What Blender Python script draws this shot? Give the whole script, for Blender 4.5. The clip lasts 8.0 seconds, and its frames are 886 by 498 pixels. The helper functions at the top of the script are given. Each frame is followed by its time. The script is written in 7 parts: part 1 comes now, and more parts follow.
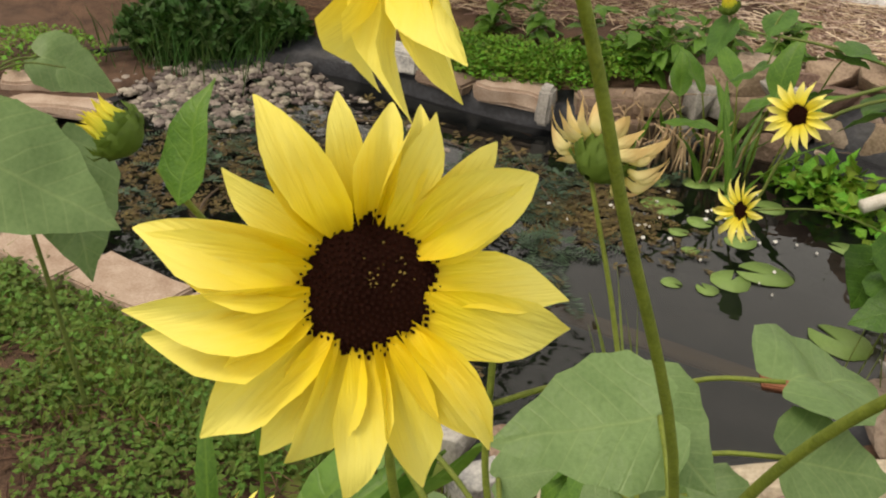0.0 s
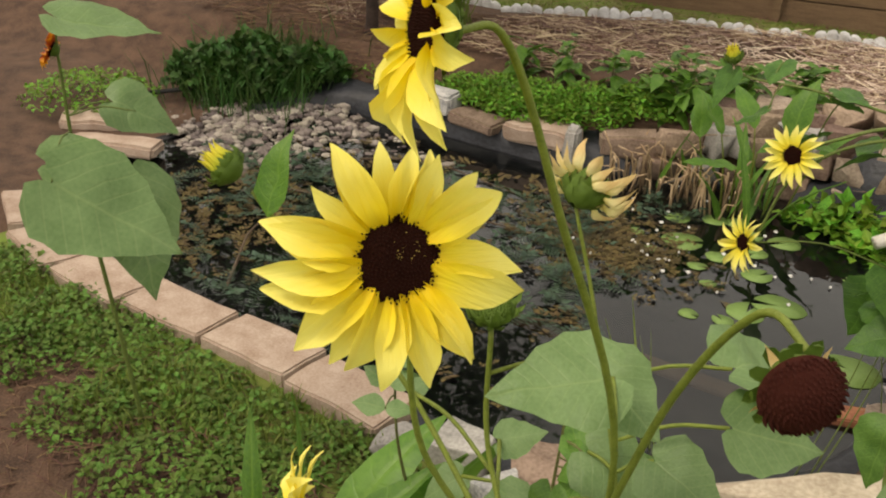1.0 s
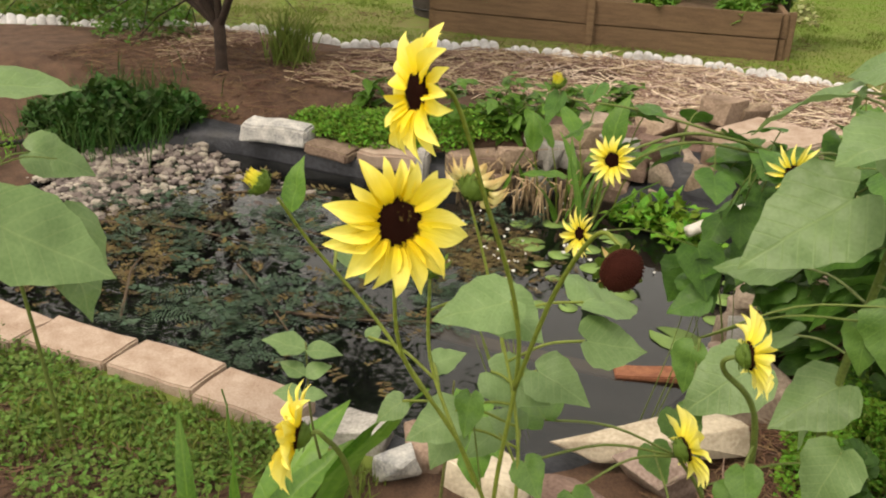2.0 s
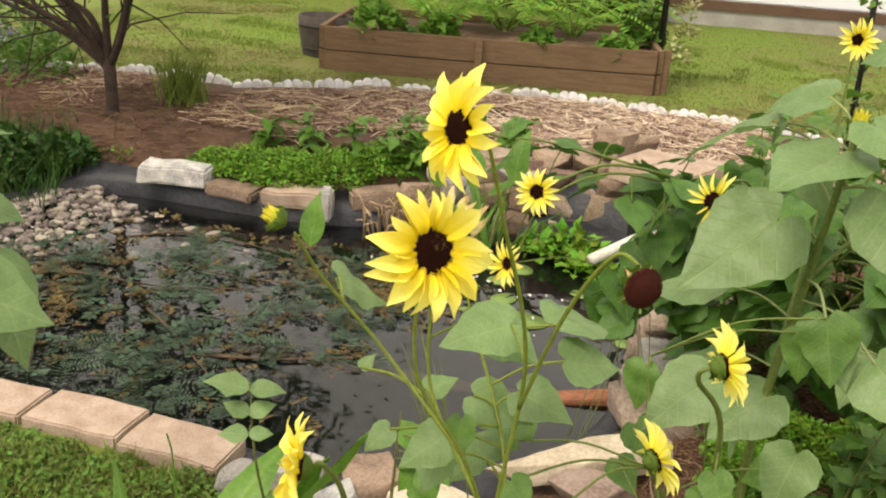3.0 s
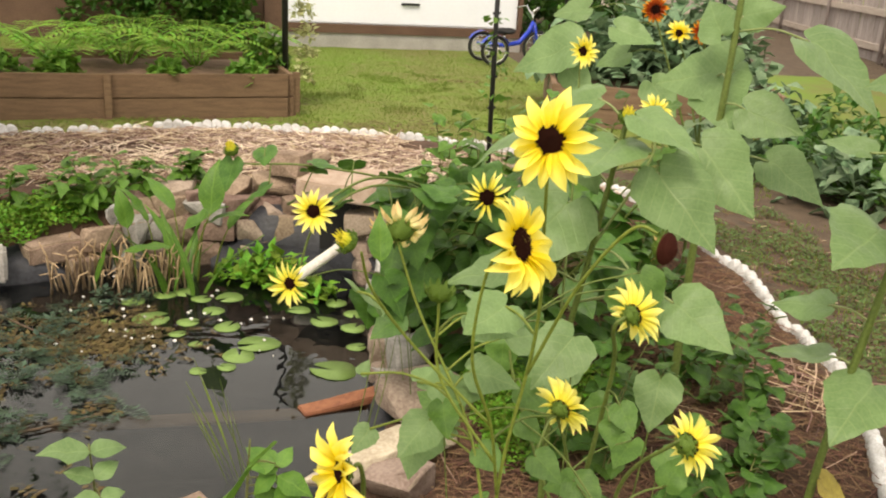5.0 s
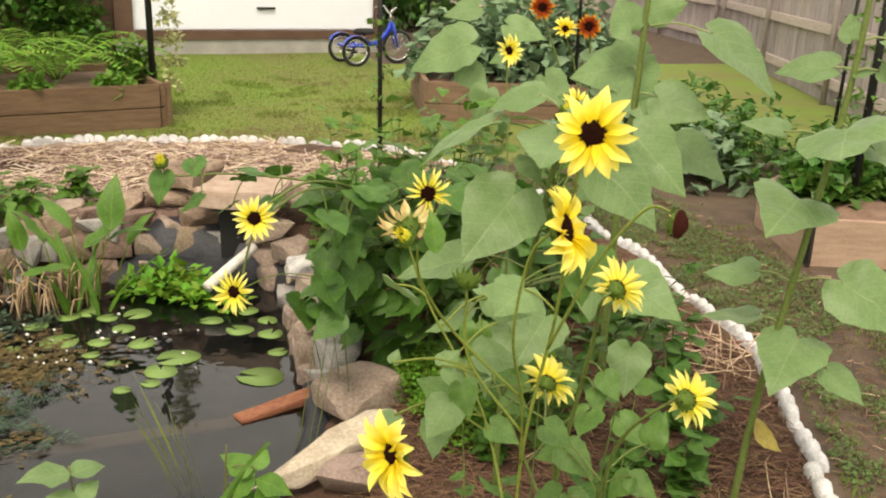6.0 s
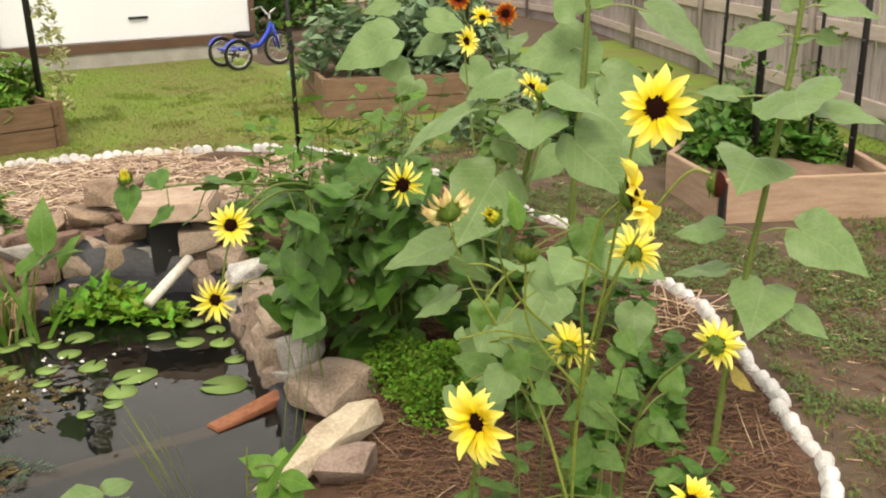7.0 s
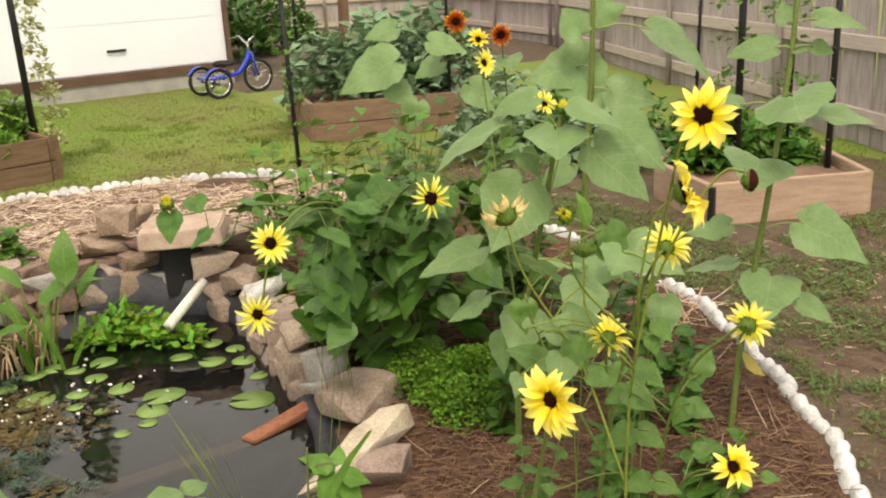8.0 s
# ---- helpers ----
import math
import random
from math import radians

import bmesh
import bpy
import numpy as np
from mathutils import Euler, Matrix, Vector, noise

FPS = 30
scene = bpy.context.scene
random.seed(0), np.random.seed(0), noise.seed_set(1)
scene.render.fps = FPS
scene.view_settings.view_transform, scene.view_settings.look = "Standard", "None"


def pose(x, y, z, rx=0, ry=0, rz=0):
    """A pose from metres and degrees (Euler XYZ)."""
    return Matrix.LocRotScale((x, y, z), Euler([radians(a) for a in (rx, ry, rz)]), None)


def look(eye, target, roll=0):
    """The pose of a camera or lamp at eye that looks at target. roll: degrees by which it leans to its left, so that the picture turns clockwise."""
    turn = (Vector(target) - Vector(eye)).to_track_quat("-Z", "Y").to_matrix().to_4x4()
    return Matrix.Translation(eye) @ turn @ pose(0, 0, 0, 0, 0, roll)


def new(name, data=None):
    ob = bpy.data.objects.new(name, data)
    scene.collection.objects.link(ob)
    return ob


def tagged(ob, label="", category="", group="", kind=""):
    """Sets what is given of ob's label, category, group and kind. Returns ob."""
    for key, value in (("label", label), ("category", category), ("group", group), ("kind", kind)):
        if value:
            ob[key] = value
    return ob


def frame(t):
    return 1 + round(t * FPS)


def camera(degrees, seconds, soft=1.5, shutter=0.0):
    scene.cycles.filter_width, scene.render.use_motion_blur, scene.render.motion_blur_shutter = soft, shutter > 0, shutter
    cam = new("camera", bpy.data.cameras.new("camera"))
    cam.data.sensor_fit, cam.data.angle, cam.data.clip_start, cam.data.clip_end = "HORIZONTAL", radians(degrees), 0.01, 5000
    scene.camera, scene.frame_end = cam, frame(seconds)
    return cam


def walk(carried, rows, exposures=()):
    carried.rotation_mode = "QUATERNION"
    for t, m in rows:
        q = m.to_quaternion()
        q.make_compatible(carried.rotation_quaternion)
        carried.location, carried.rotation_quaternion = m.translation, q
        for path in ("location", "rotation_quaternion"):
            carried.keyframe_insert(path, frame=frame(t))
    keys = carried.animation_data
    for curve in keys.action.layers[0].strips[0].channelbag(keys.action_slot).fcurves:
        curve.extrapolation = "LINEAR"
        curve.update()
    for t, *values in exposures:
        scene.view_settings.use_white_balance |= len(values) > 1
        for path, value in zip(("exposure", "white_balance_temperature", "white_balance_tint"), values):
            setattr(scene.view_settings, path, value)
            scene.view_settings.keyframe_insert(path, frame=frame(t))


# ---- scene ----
# ---- camera ----
cam = camera(50.3, 8.0, soft=2.05)
PATH = [
    (0, (0.1461, -0.1931, 1.3751), (-0.786, 1.3054, 0.434), 3.97),
    (0.5, (0.1698, -0.2422, 1.3991), (-0.7543, 1.2803, 0.4892), 5.35),
    (1, (0.2491, -0.3245, 1.4379), (-0.7657, 1.1611, 0.5642), 3.33),
    (1.5, (0.3474, -0.5011, 1.4995), (-0.5811, 1.0734, 0.6877), 2.63),
    (1.7, (0.3535, -0.5839, 1.5375), (-0.476, 1.0448, 0.7254), 2.89),
    (2.8, (0.2499, -0.747, 1.5384), (-0.3716, 1.0024, 0.7945), 2.56),
    (3, (0.2297, -0.7604, 1.5405), (-0.2878, 1.0334, 0.8232), 3.85),
    (3.5, (0.1167, -0.7469, 1.5337), (-0.1744, 1.0987, 0.8202), 5.02),
    (4, (-0.0273, -0.7733, 1.5233), (-0.0518, 1.0992, 0.8212), 3.45),
    (4.5, (-0.1325, -0.8388, 1.5333), (0.0103, 1.0427, 0.8701), 3.43),
    (4.7, (-0.181, -0.8932, 1.5397), (0.0524, 0.9916, 0.9127), 3.29),
    (5.8, (-0.4417, -1.0055, 1.5465), (0.0777, 0.8246, 0.9294), 3.36),
    (6, (-0.502, -0.9972, 1.5525), (0.1215, 0.8036, 0.9455), 2.23),
    (6.5, (-0.6657, -0.9746, 1.5542), (0.1235, 0.7524, 0.9261), 0.18),
    (7, (-0.7862, -0.981, 1.5616), (0.0723, 0.7165, 0.9439), -1.04),
    (7.5, (-0.8907, -1.0211, 1.5786), (0.0084, 0.6601, 0.9742), -1.63),
    (8, (-1.016, -1.0619, 1.5915), (-0.0953, 0.616, 1.0114), -2.99),
]
walk(cam, [(t, look(eye, target, roll)) for t, eye, target, roll in PATH], [(0.0, 0.24, 7650, 10), (1.0, 0.28, 7650, 10), (1.5, 0.42, 7650, 10), (3.0, 0.77, 7650, 10), (8.0, 0.80, 7650, 10)])

# ---- light ----
world = bpy.data.worlds.new("overcast_sky")
scene.world = world
world.use_nodes = True
wn, wl = world.node_tree.nodes, world.node_tree.links
sky = wn.new("ShaderNodeTexSky")
sky.sky_type, sky.sun_disc = "NISHITA", False
sky.sun_elevation, sky.sun_rotation = radians(55), radians(200)
sky.air_density, sky.dust_density = 1.0, 3.0
cloud = wn.new("ShaderNodeMix")
cloud.data_type = "RGBA"
cloud.inputs[0].default_value = 0.72
cloud.inputs[7].default_value = (7.75, 7.6, 7.2, 1)
wl.new(sky.outputs[0], cloud.inputs[6])
wl.new(cloud.outputs[2], wn["Background"].inputs[0])
wn["Background"].inputs[1].default_value = 0.148
sun = new("sun", bpy.data.lights.new("sun", "SUN"))
sun.data.energy, sun.data.angle, sun.data.color = 1.25, radians(14), (1.0, 0.95, 0.87)
sun.matrix_world = look((-3, -5, 9), (0, 0, 0))


# ---- materials ----
def mat(name, color, rough=0.7, dark=None, scale=20.0, fine=None, bump=0.2, metal=0.0, leafy=0.0, spread=0.0, spec=0.35, stretch=None, veins=0.0):
    """A surface with two scales of variation, bump, and a little change from object to object."""
    m = bpy.data.materials.new(name)
    m.use_nodes = True
    n, l = m.node_tree.nodes, m.node_tree.links
    b = n["Principled BSDF"]
    b.inputs["Roughness"].default_value, b.inputs["Metallic"].default_value = rough, metal
    b.inputs["Specular IOR Level"].default_value = spec
    dark = dark or tuple(c * 0.6 for c in color)
    at = n.new("ShaderNodeTexCoord").outputs["Object"]
    if stretch:
        mp = n.new("ShaderNodeMapping")
        mp.inputs["Scale"].default_value = stretch
        l.new(at, mp.inputs[0])
        at = mp.outputs[0]
    big, small = n.new("ShaderNodeTexNoise"), n.new("ShaderNodeTexNoise")
    big.inputs["Scale"].default_value, small.inputs["Scale"].default_value = scale, fine or scale * 7
    big.inputs["Detail"].default_value = small.inputs["Detail"].default_value = 5
    info = n.new("ShaderNodeObjectInfo")
    for t in (big, small):
        add = n.new("ShaderNodeVectorMath")
        sc = n.new("ShaderNodeVectorMath")
        sc.operation = "SCALE"
        l.new(info.outputs["Random"], sc.inputs["Scale"])
        sc.inputs[0].default_value = (37, 11, 53)
        l.new(at, add.inputs[0]), l.new(sc.outputs[0], add.inputs[1])
        l.new(add.outputs[0], t.inputs["Vector"])
    avg = n.new("ShaderNodeMath")
    avg.operation = "MULTIPLY_ADD"
    avg.inputs[1].default_value = 0.45
    l.new(small.outputs[0], avg.inputs[0])
    half = n.new("ShaderNodeMath")
    half.operation = "MULTIPLY"
    half.inputs[1].default_value = 0.55
    l.new(big.outputs[0], half.inputs[0]), l.new(half.outputs[0], avg.inputs[2])
    ramp = n.new("ShaderNodeValToRGB")
    ramp.color_ramp.elements[0].position, ramp.color_ramp.elements[1].position = 0.36, 0.62
    ramp.color_ramp.elements[0].color, ramp.color_ramp.elements[1].color = (*dark, 1), (*color, 1)
    l.new(avg.outputs[0], ramp.inputs[0])
    out = ramp.outputs[0]
    if spread:
        hsv = n.new("ShaderNodeHueSaturation")
        rng = n.new("ShaderNodeMapRange")
        rng.inputs[3].default_value, rng.inputs[4].default_value = 1 - spread, 1 + spread
        isl = n.new("ShaderNodeNewGeometry")
        both = n.new("ShaderNodeMath")
        both.operation, both.inputs[1].default_value = "MULTIPLY_ADD", 0.65
        rest = n.new("ShaderNodeMath")
        rest.operation, rest.inputs[1].default_value = "MULTIPLY", 0.35
        l.new(info.outputs["Random"], rest.inputs[0]), l.new(isl.outputs["Random Per Island"], both.inputs[0]), l.new(rest.outputs[0], both.inputs[2])
        l.new(both.outputs[0], rng.inputs[0]), l.new(rng.outputs[0], hsv.inputs["Value"])
        rng2 = n.new("ShaderNodeMapRange")
        rng2.inputs[3].default_value, rng2.inputs[4].default_value = 0.5 - spread * 0.06, 0.5 + spread * 0.06
        l.new(isl.outputs["Random Per Island"], rng2.inputs[0]), l.new(rng2.outputs[0], hsv.inputs["Hue"])
        l.new(out, hsv.inputs["Color"])
        out = hsv.outputs[0]
    height = avg.outputs[0]
    if veins:
        # midrib and side veins of a leaf that is 1 long along y
        sep = n.new("ShaderNodeSeparateXYZ")
        l.new(n.new("ShaderNodeTexCoord").outputs["Object"], sep.inputs[0])

        def calc(op, a, c=None, clamp=False):
            k = n.new("ShaderNodeMath")
            k.operation, k.use_clamp = op, clamp
            for i, v in enumerate((a, c)):
                if v is None:
                    continue
                if isinstance(v, (int, float)):
                    k.inputs[i].default_value = v
                else:
                    l.new(v, k.inputs[i])
            return k.outputs[0]

        ax = calc("ABSOLUTE", sep.outputs["X"])
        rib = calc("SUBTRACT", 1.0, calc("MULTIPLY", ax, 55.0), True)
        wave = calc("SINE", calc("MULTIPLY", calc("SUBTRACT", sep.outputs["Y"], calc("MULTIPLY", ax, 0.75)), 44.0))
        side = calc("MULTIPLY", calc("SUBTRACT", wave, 0.86, True), 5.0, True)
        vein = calc("MAXIMUM", rib, calc("MULTIPLY", side, 0.7))
        lift = n.new("ShaderNodeMix")
        lift.data_type, lift.blend_type = "RGBA", "MIX"
        l.new(calc("MULTIPLY", vein, veins), lift.inputs[0])
        l.new(out, lift.inputs[6])
        lift.inputs[7].default_value = (min(1, color[0] * 1.9), min(1, color[1] * 1.6), min(1, color[2] * 1.7), 1)
        out = lift.outputs[2]
        height = calc("SUBTRACT", avg.outputs[0], calc("MULTIPLY", vein, 0.8))
    l.new(out, b.inputs["Base Color"])
    if bump:
        bp = n.new("ShaderNodeBump")
        bp.inputs["Strength"].default_value, bp.inputs["Distance"].default_value = bump, 0.01
        l.new(height, bp.inputs["Height"]), l.new(bp.outputs[0], b.inputs["Normal"])
    if leafy:
        tr, mix = n.new("ShaderNodeBsdfTranslucent"), n.new("ShaderNodeMixShader")
        mix.inputs[0].default_value = leafy
        l.new(out, tr.inputs[0]), l.new(b.outputs[0], mix.inputs[1]), l.new(tr.outputs[0], mix.inputs[2])
        l.new(mix.outputs[0], n["Material Output"].inputs[0])
    return m


def along(name, stops, leafy=0.25, rough=0.55, streak=0.12):
    """A petal: its colour changes from base to tip, with fine lengthwise streaks."""
    m = bpy.data.materials.new(name)
    m.use_nodes = True
    n, l = m.node_tree.nodes, m.node_tree.links
    b = n["Principled BSDF"]
    b.inputs["Roughness"].default_value, b.inputs["Specular IOR Level"].default_value = rough, 0.25
    co = n.new("ShaderNodeTexCoord")
    sep = n.new("ShaderNodeSeparateXYZ")
    l.new(co.outputs["Object"], sep.inputs[0])
    mp, no = n.new("ShaderNodeMapping"), n.new("ShaderNodeTexNoise")
    mp.inputs["Scale"].default_value = (34, 2.5, 1)
    l.new(co.outputs["Object"], mp.inputs[0]), l.new(mp.outputs[0], no.inputs["Vector"])
    no.inputs["Scale"].default_value, no.inputs["Detail"].default_value = 1.0, 3
    wob = n.new("ShaderNodeMath")
    wob.operation, wob.inputs[1].default_value = "MULTIPLY_ADD", streak * 2
    l.new(no.outputs[0], wob.inputs[0]), l.new(sep.outputs["Y"], wob.inputs[2])
    ramp = n.new("ShaderNodeValToRGB")
    el = ramp.color_ramp.elements
    while len(el) < len(stops):
        el.new(0.5)
    for e, (p, c) in zip(el, stops):
        e.position, e.color = p, (*c, 1)
    l.new(wob.outputs[0], ramp.inputs[0]), l.new(ramp.outputs[0], b.inputs["Base Color"])
    bp = n.new("ShaderNodeBump")
    bp.inputs["Strength"].default_value, bp.inputs["Distance"].default_value = 0.35, 0.004
    l.new(no.outputs[0], bp.inputs["Height"]), l.new(bp.outputs[0], b.inputs["Normal"])
    tr, mix = n.new("ShaderNodeBsdfTranslucent"), n.new("ShaderNodeMixShader")
    mix.inputs[0].default_value = leafy
    l.new(ramp.outputs[0], tr.inputs[0]), l.new(b.outputs[0], mix.inputs[1]), l.new(tr.outputs[0], mix.inputs[2])
    l.new(mix.outputs[0], n["Material Output"].inputs[0])
    return m


PETAL = along("petal_yellow", [(0.05, (0.80, 0.53, 0.010)), (0.35, (0.87, 0.71, 0.045)), (0.85, (0.90, 0.81, 0.20))])
PALE = along("petal_pale", [(0.05, (0.80, 0.60, 0.02)), (0.4, (0.86, 0.76, 0.09)), (0.85, (0.88, 0.81, 0.24))])
DRY = along("petal_withered", [(0.1, (0.80, 0.64, 0.16)), (0.5, (0.86, 0.76, 0.40)), (0.9, (0.62, 0.44, 0.20))], 0.15, 0.8)
RUST = along("petal_rust", [(0.1, (0.22, 0.022, 0.007)), (0.6, (0.42, 0.075, 0.010)), (0.9, (0.66, 0.28, 0.02))])
GREENPETAL = along("petal_in_bud", [(0.1, (0.16, 0.26, 0.02)), (0.5, (0.50, 0.52, 0.04)), (0.9, (0.80, 0.70, 0.08))])
LETTUCE = mat("lettuce_leaf", (0.17, 0.34, 0.05), 0.55, (0.09, 0.21, 0.025), 14, 120, 0.2, leafy=0.3, spread=0.3)
YELLOWLEAF = mat("yellowing_leaf", (0.42, 0.34, 0.07), 0.6, (0.26, 0.20, 0.05), 6, 40, 0.3, leafy=0.25)
KALE = mat("kale_leaf", (0.20, 0.30, 0.17), 0.55, (0.09, 0.16, 0.085), 12, 120, 0.2, leafy=0.2, spread=0.3)
DISC = mat("disc_brown", (0.034, 0.009, 0.005), 0.9, (0.010, 0.0035, 0.003), 900, 2500, 0.4, spec=0.08)
SEED = mat("seed_brown", (0.070, 0.018, 0.012), 0.9, (0.024, 0.006, 0.005), 900, 2500, 0.4, spec=0.1)
POLLEN = mat("pollen", (0.55, 0.40, 0.12), 0.9, None, 300)
CALYX = mat("calyx_green", (0.135, 0.220, 0.030), 0.6, (0.048, 0.095, 0.012), 150, 600, 0.3, leafy=0.15)
VINE = mat("pale_vine", (0.50, 0.50, 0.27), 0.7, (0.30, 0.33, 0.13), 8, 60, 0.2, leafy=0.25, spread=0.4)
STALK = mat("pale_stalk", (0.26, 0.31, 0.13), 0.5, (0.18, 0.23, 0.08), 120, 700, 0.2, leafy=0.1)
STEM = mat("stem_green", (0.135, 0.185, 0.042), 0.6, (0.080, 0.11, 0.026), 120, 700, 0.3)
YOUNGSTEM = mat("young_stem", (0.205, 0.255, 0.044), 0.55, (0.125, 0.165, 0.027), 120, 700, 0.3, leafy=0.1)
TWIG = mat("twig_stem", (0.14, 0.17, 0.05), 0.7, (0.09, 0.08, 0.03), 120, 700, 0.3)
LEAF = mat("sunflower_leaf", (0.180, 0.280, 0.112), 0.40, (0.125, 0.210, 0.075), 3, 30, 0.22, leafy=0.3, spread=0.28, veins=0.28)
LEAF2 = mat("bright_leaf", (0.118, 0.240, 0.034), 0.42, (0.060, 0.150, 0.020), 3, 30, 0.25, leafy=0.3, spread=0.35, veins=0.3)
# sunflower leaf copy with the shade of lower leaves put into its colour
SHADEDLEAF = mat("shaded_leaf", (0.104, 0.200, 0.040), 0.42, (0.056, 0.122, 0.022), 3, 30, 0.22, leafy=0.3, spread=0.34, veins=0.28)
MOUNDLEAF = mat("mound_leaf", (0.046, 0.112, 0.018), 0.6, (0.020, 0.056, 0.010), 6, 60, 0.3, leafy=0.2, spread=0.4)
DARKLEAF = mat("dark_leaf", (0.080, 0.178, 0.028), 0.42, (0.036, 0.098, 0.016), 3, 30, 0.25, leafy=0.28, spread=0.4, veins=0.35)
NEARHERB = mat("near_herb", (0.140, 0.240, 0.036), 0.65, (0.070, 0.135, 0.020), 14, 160, 0.3, leafy=0.2, spread=0.45)
LAWNBLADE = mat("lawn_blade", (0.136, 0.240, 0.026), 0.75, (0.150, 0.165, 0.044), 0.8, 7, 0.0, leafy=0.3, spread=0.12)
MOSS = mat("low_herb", (0.221, 0.423, 0.042), 0.6, (0.078, 0.195, 0.016), 14, 200, 0.3, leafy=0.25, spread=0.5)
CLOVER = mat("clover", (0.105, 0.170, 0.046), 0.65, (0.060, 0.100, 0.026), 10, 100, 0.2, leafy=0.2, spread=0.4)
GRASS = mat("grass_blade", (0.175, 0.240, 0.046), 0.7, (0.135, 0.185, 0.034), 6, 60, 0.0, leafy=0.25, spread=0.25)
FERN = mat("feather_weed", (0.056, 0.104, 0.056), 0.5, (0.010, 0.024, 0.014), 7, 60, 0.2, leafy=0.15, spread=0.5)
PAD = mat("lily_pad", (0.20, 0.31, 0.085), 0.45, (0.12, 0.20, 0.05), 25, 160, 0.2, spread=0.2)
PETALWHITE = mat("white_petal", (0.75, 0.74, 0.72), 0.6, (0.6, 0.6, 0.58), 60)
SANDSTONE = mat("sandstone", (0.45, 0.35, 0.285), 0.9, (0.29, 0.20, 0.15), 14, 160, 0.5, spread=0.1)
TANROCK = mat("tan_rock", (0.31, 0.222, 0.172), 0.92, (0.13, 0.086, 0.064), 9, 90, 0.9, spread=0.36)
LIGHTROCK = mat("light_rock", (0.36, 0.285, 0.235), 0.92, (0.17, 0.122, 0.096), 9, 90, 0.9, spread=0.26)
PALEROCK = mat("pale_rock", (0.60, 0.525, 0.415), 0.92, (0.36, 0.295, 0.22), 10, 90, 0.7, spread=0.1)
GREYROCK = mat("grey_rock", (0.38, 0.36, 0.34), 0.92, (0.19, 0.18, 0.17), 12, 110, 0.7, spread=0.2)
WHITEROCK = mat("white_rock", (0.62, 0.60, 0.57), 0.9, (0.24, 0.24, 0.25), 16, 120, 0.7)
PEBBLE = mat("pebbles", (0.36, 0.31, 0.285), 0.75, (0.17, 0.135, 0.115), 6, 120, 0.3, spread=0.8)
WHITECONC = mat("white_concrete", (0.68, 0.68, 0.70), 0.9, (0.38, 0.37, 0.36), 9, 120, 0.4, spread=0.06)
CONC = mat("concrete", (0.40, 0.385, 0.36), 0.9, (0.28, 0.27, 0.25), 5, 60, 0.3)
LINER = mat("pond_liner", (0.040, 0.042, 0.052), 0.5, (0.014, 0.015, 0.019), 7, 60, 0.8)
MUD = mat("pond_mud", (0.048, 0.046, 0.046), 0.9, (0.012, 0.014, 0.017), 4.5, 30, 0.4)
SOIL = mat("soil_mulch", (0.125, 0.072, 0.047), 0.95, (0.046, 0.026, 0.018), 11, 150, 0.9)
DRYSOIL = mat("dry_soil", (0.235, 0.150, 0.108), 0.95, (0.130, 0.080, 0.056), 9, 120, 0.8)
TURF = mat("turf", (0.126, 0.210, 0.026), 0.95, (0.150, 0.145, 0.048), 0.8, 7, 0.2)
PATCHY = mat("patchy_lawn", (0.118, 0.082, 0.056), 0.95, (0.058, 0.042, 0.030), 9, 110, 0.9)
STRAW = mat("straw", (0.47, 0.335, 0.255), 0.85, (0.22, 0.135, 0.095), 15, 120, 0.2, spread=0.7)
PALESTRAW = mat("pale_straw", (0.64, 0.52, 0.43), 0.85, (0.42, 0.31, 0.24), 15, 120, 0.2, spread=0.55)
NEEDLE = mat("brown_needles", (0.185, 0.104, 0.064), 0.9, (0.080, 0.042, 0.027), 15, 120, 0.2, spread=0.5)
PLANK = mat("weathered_plank", (0.185, 0.115, 0.068), 0.85, (0.115, 0.070, 0.042), 6, 60, 0.4, spread=0.12, stretch=(1, 8, 8))
NEWPLANK = mat("fresh_plank", (0.43, 0.305, 0.225), 0.8, (0.28, 0.185, 0.13), 6, 60, 0.3, spread=0.1, stretch=(1, 8, 8))
MIDPLANK = mat("brown_plank", (0.235, 0.150, 0.098), 0.85, (0.145, 0.090, 0.058), 6, 60, 0.35, spread=0.12, stretch=(1, 8, 8))
FENCEWOOD = mat("grey_fence_wood", (0.42, 0.365, 0.355), 0.9, (0.25, 0.21, 0.205), 5, 60, 0.4, spread=0.34, stretch=(9, 9, 1))
FENCERAIL = mat("fence_rail", (0.50, 0.43, 0.395), 0.9, (0.38, 0.31, 0.27), 5, 60, 0.4, spread=0.15, stretch=(1, 9, 9))
BRICK = mat("brick", (0.33, 0.140, 0.075), 0.9, (0.20, 0.075, 0.045), 40, 200, 0.5)
BARK = mat("bark", (0.052, 0.033, 0.025), 0.9, (0.022, 0.014, 0.012), 25, 160, 0.8)
STICK = mat("sodden_stick", (0.115, 0.080, 0.052), 0.8, (0.05, 0.034, 0.022), 25, 160, 0.5)
REED = mat("dry_reed", (0.50, 0.37, 0.24), 0.9, (0.30, 0.19, 0.11), 30, 160, 0.2, spread=0.3)
BLACKMETAL = mat("black_metal", (0.018, 0.018, 0.019), 0.45, (0.010, 0.010, 0.010), 40, 300, 0.1)
WHITEPAINT = mat("white_door_paint", (0.80, 0.83, 0.90), 0.5, (0.76, 0.79, 0.86), 2, 40, 0.05)
BROWNPAINT = mat("brown_trim_paint", (0.13, 0.075, 0.05), 0.7, (0.09, 0.05, 0.034), 6, 60, 0.2)
BLUE = mat("blue_enamel", (0.015, 0.05, 0.52), 0.3, (0.012, 0.04, 0.42), 8, 80, 0.0)
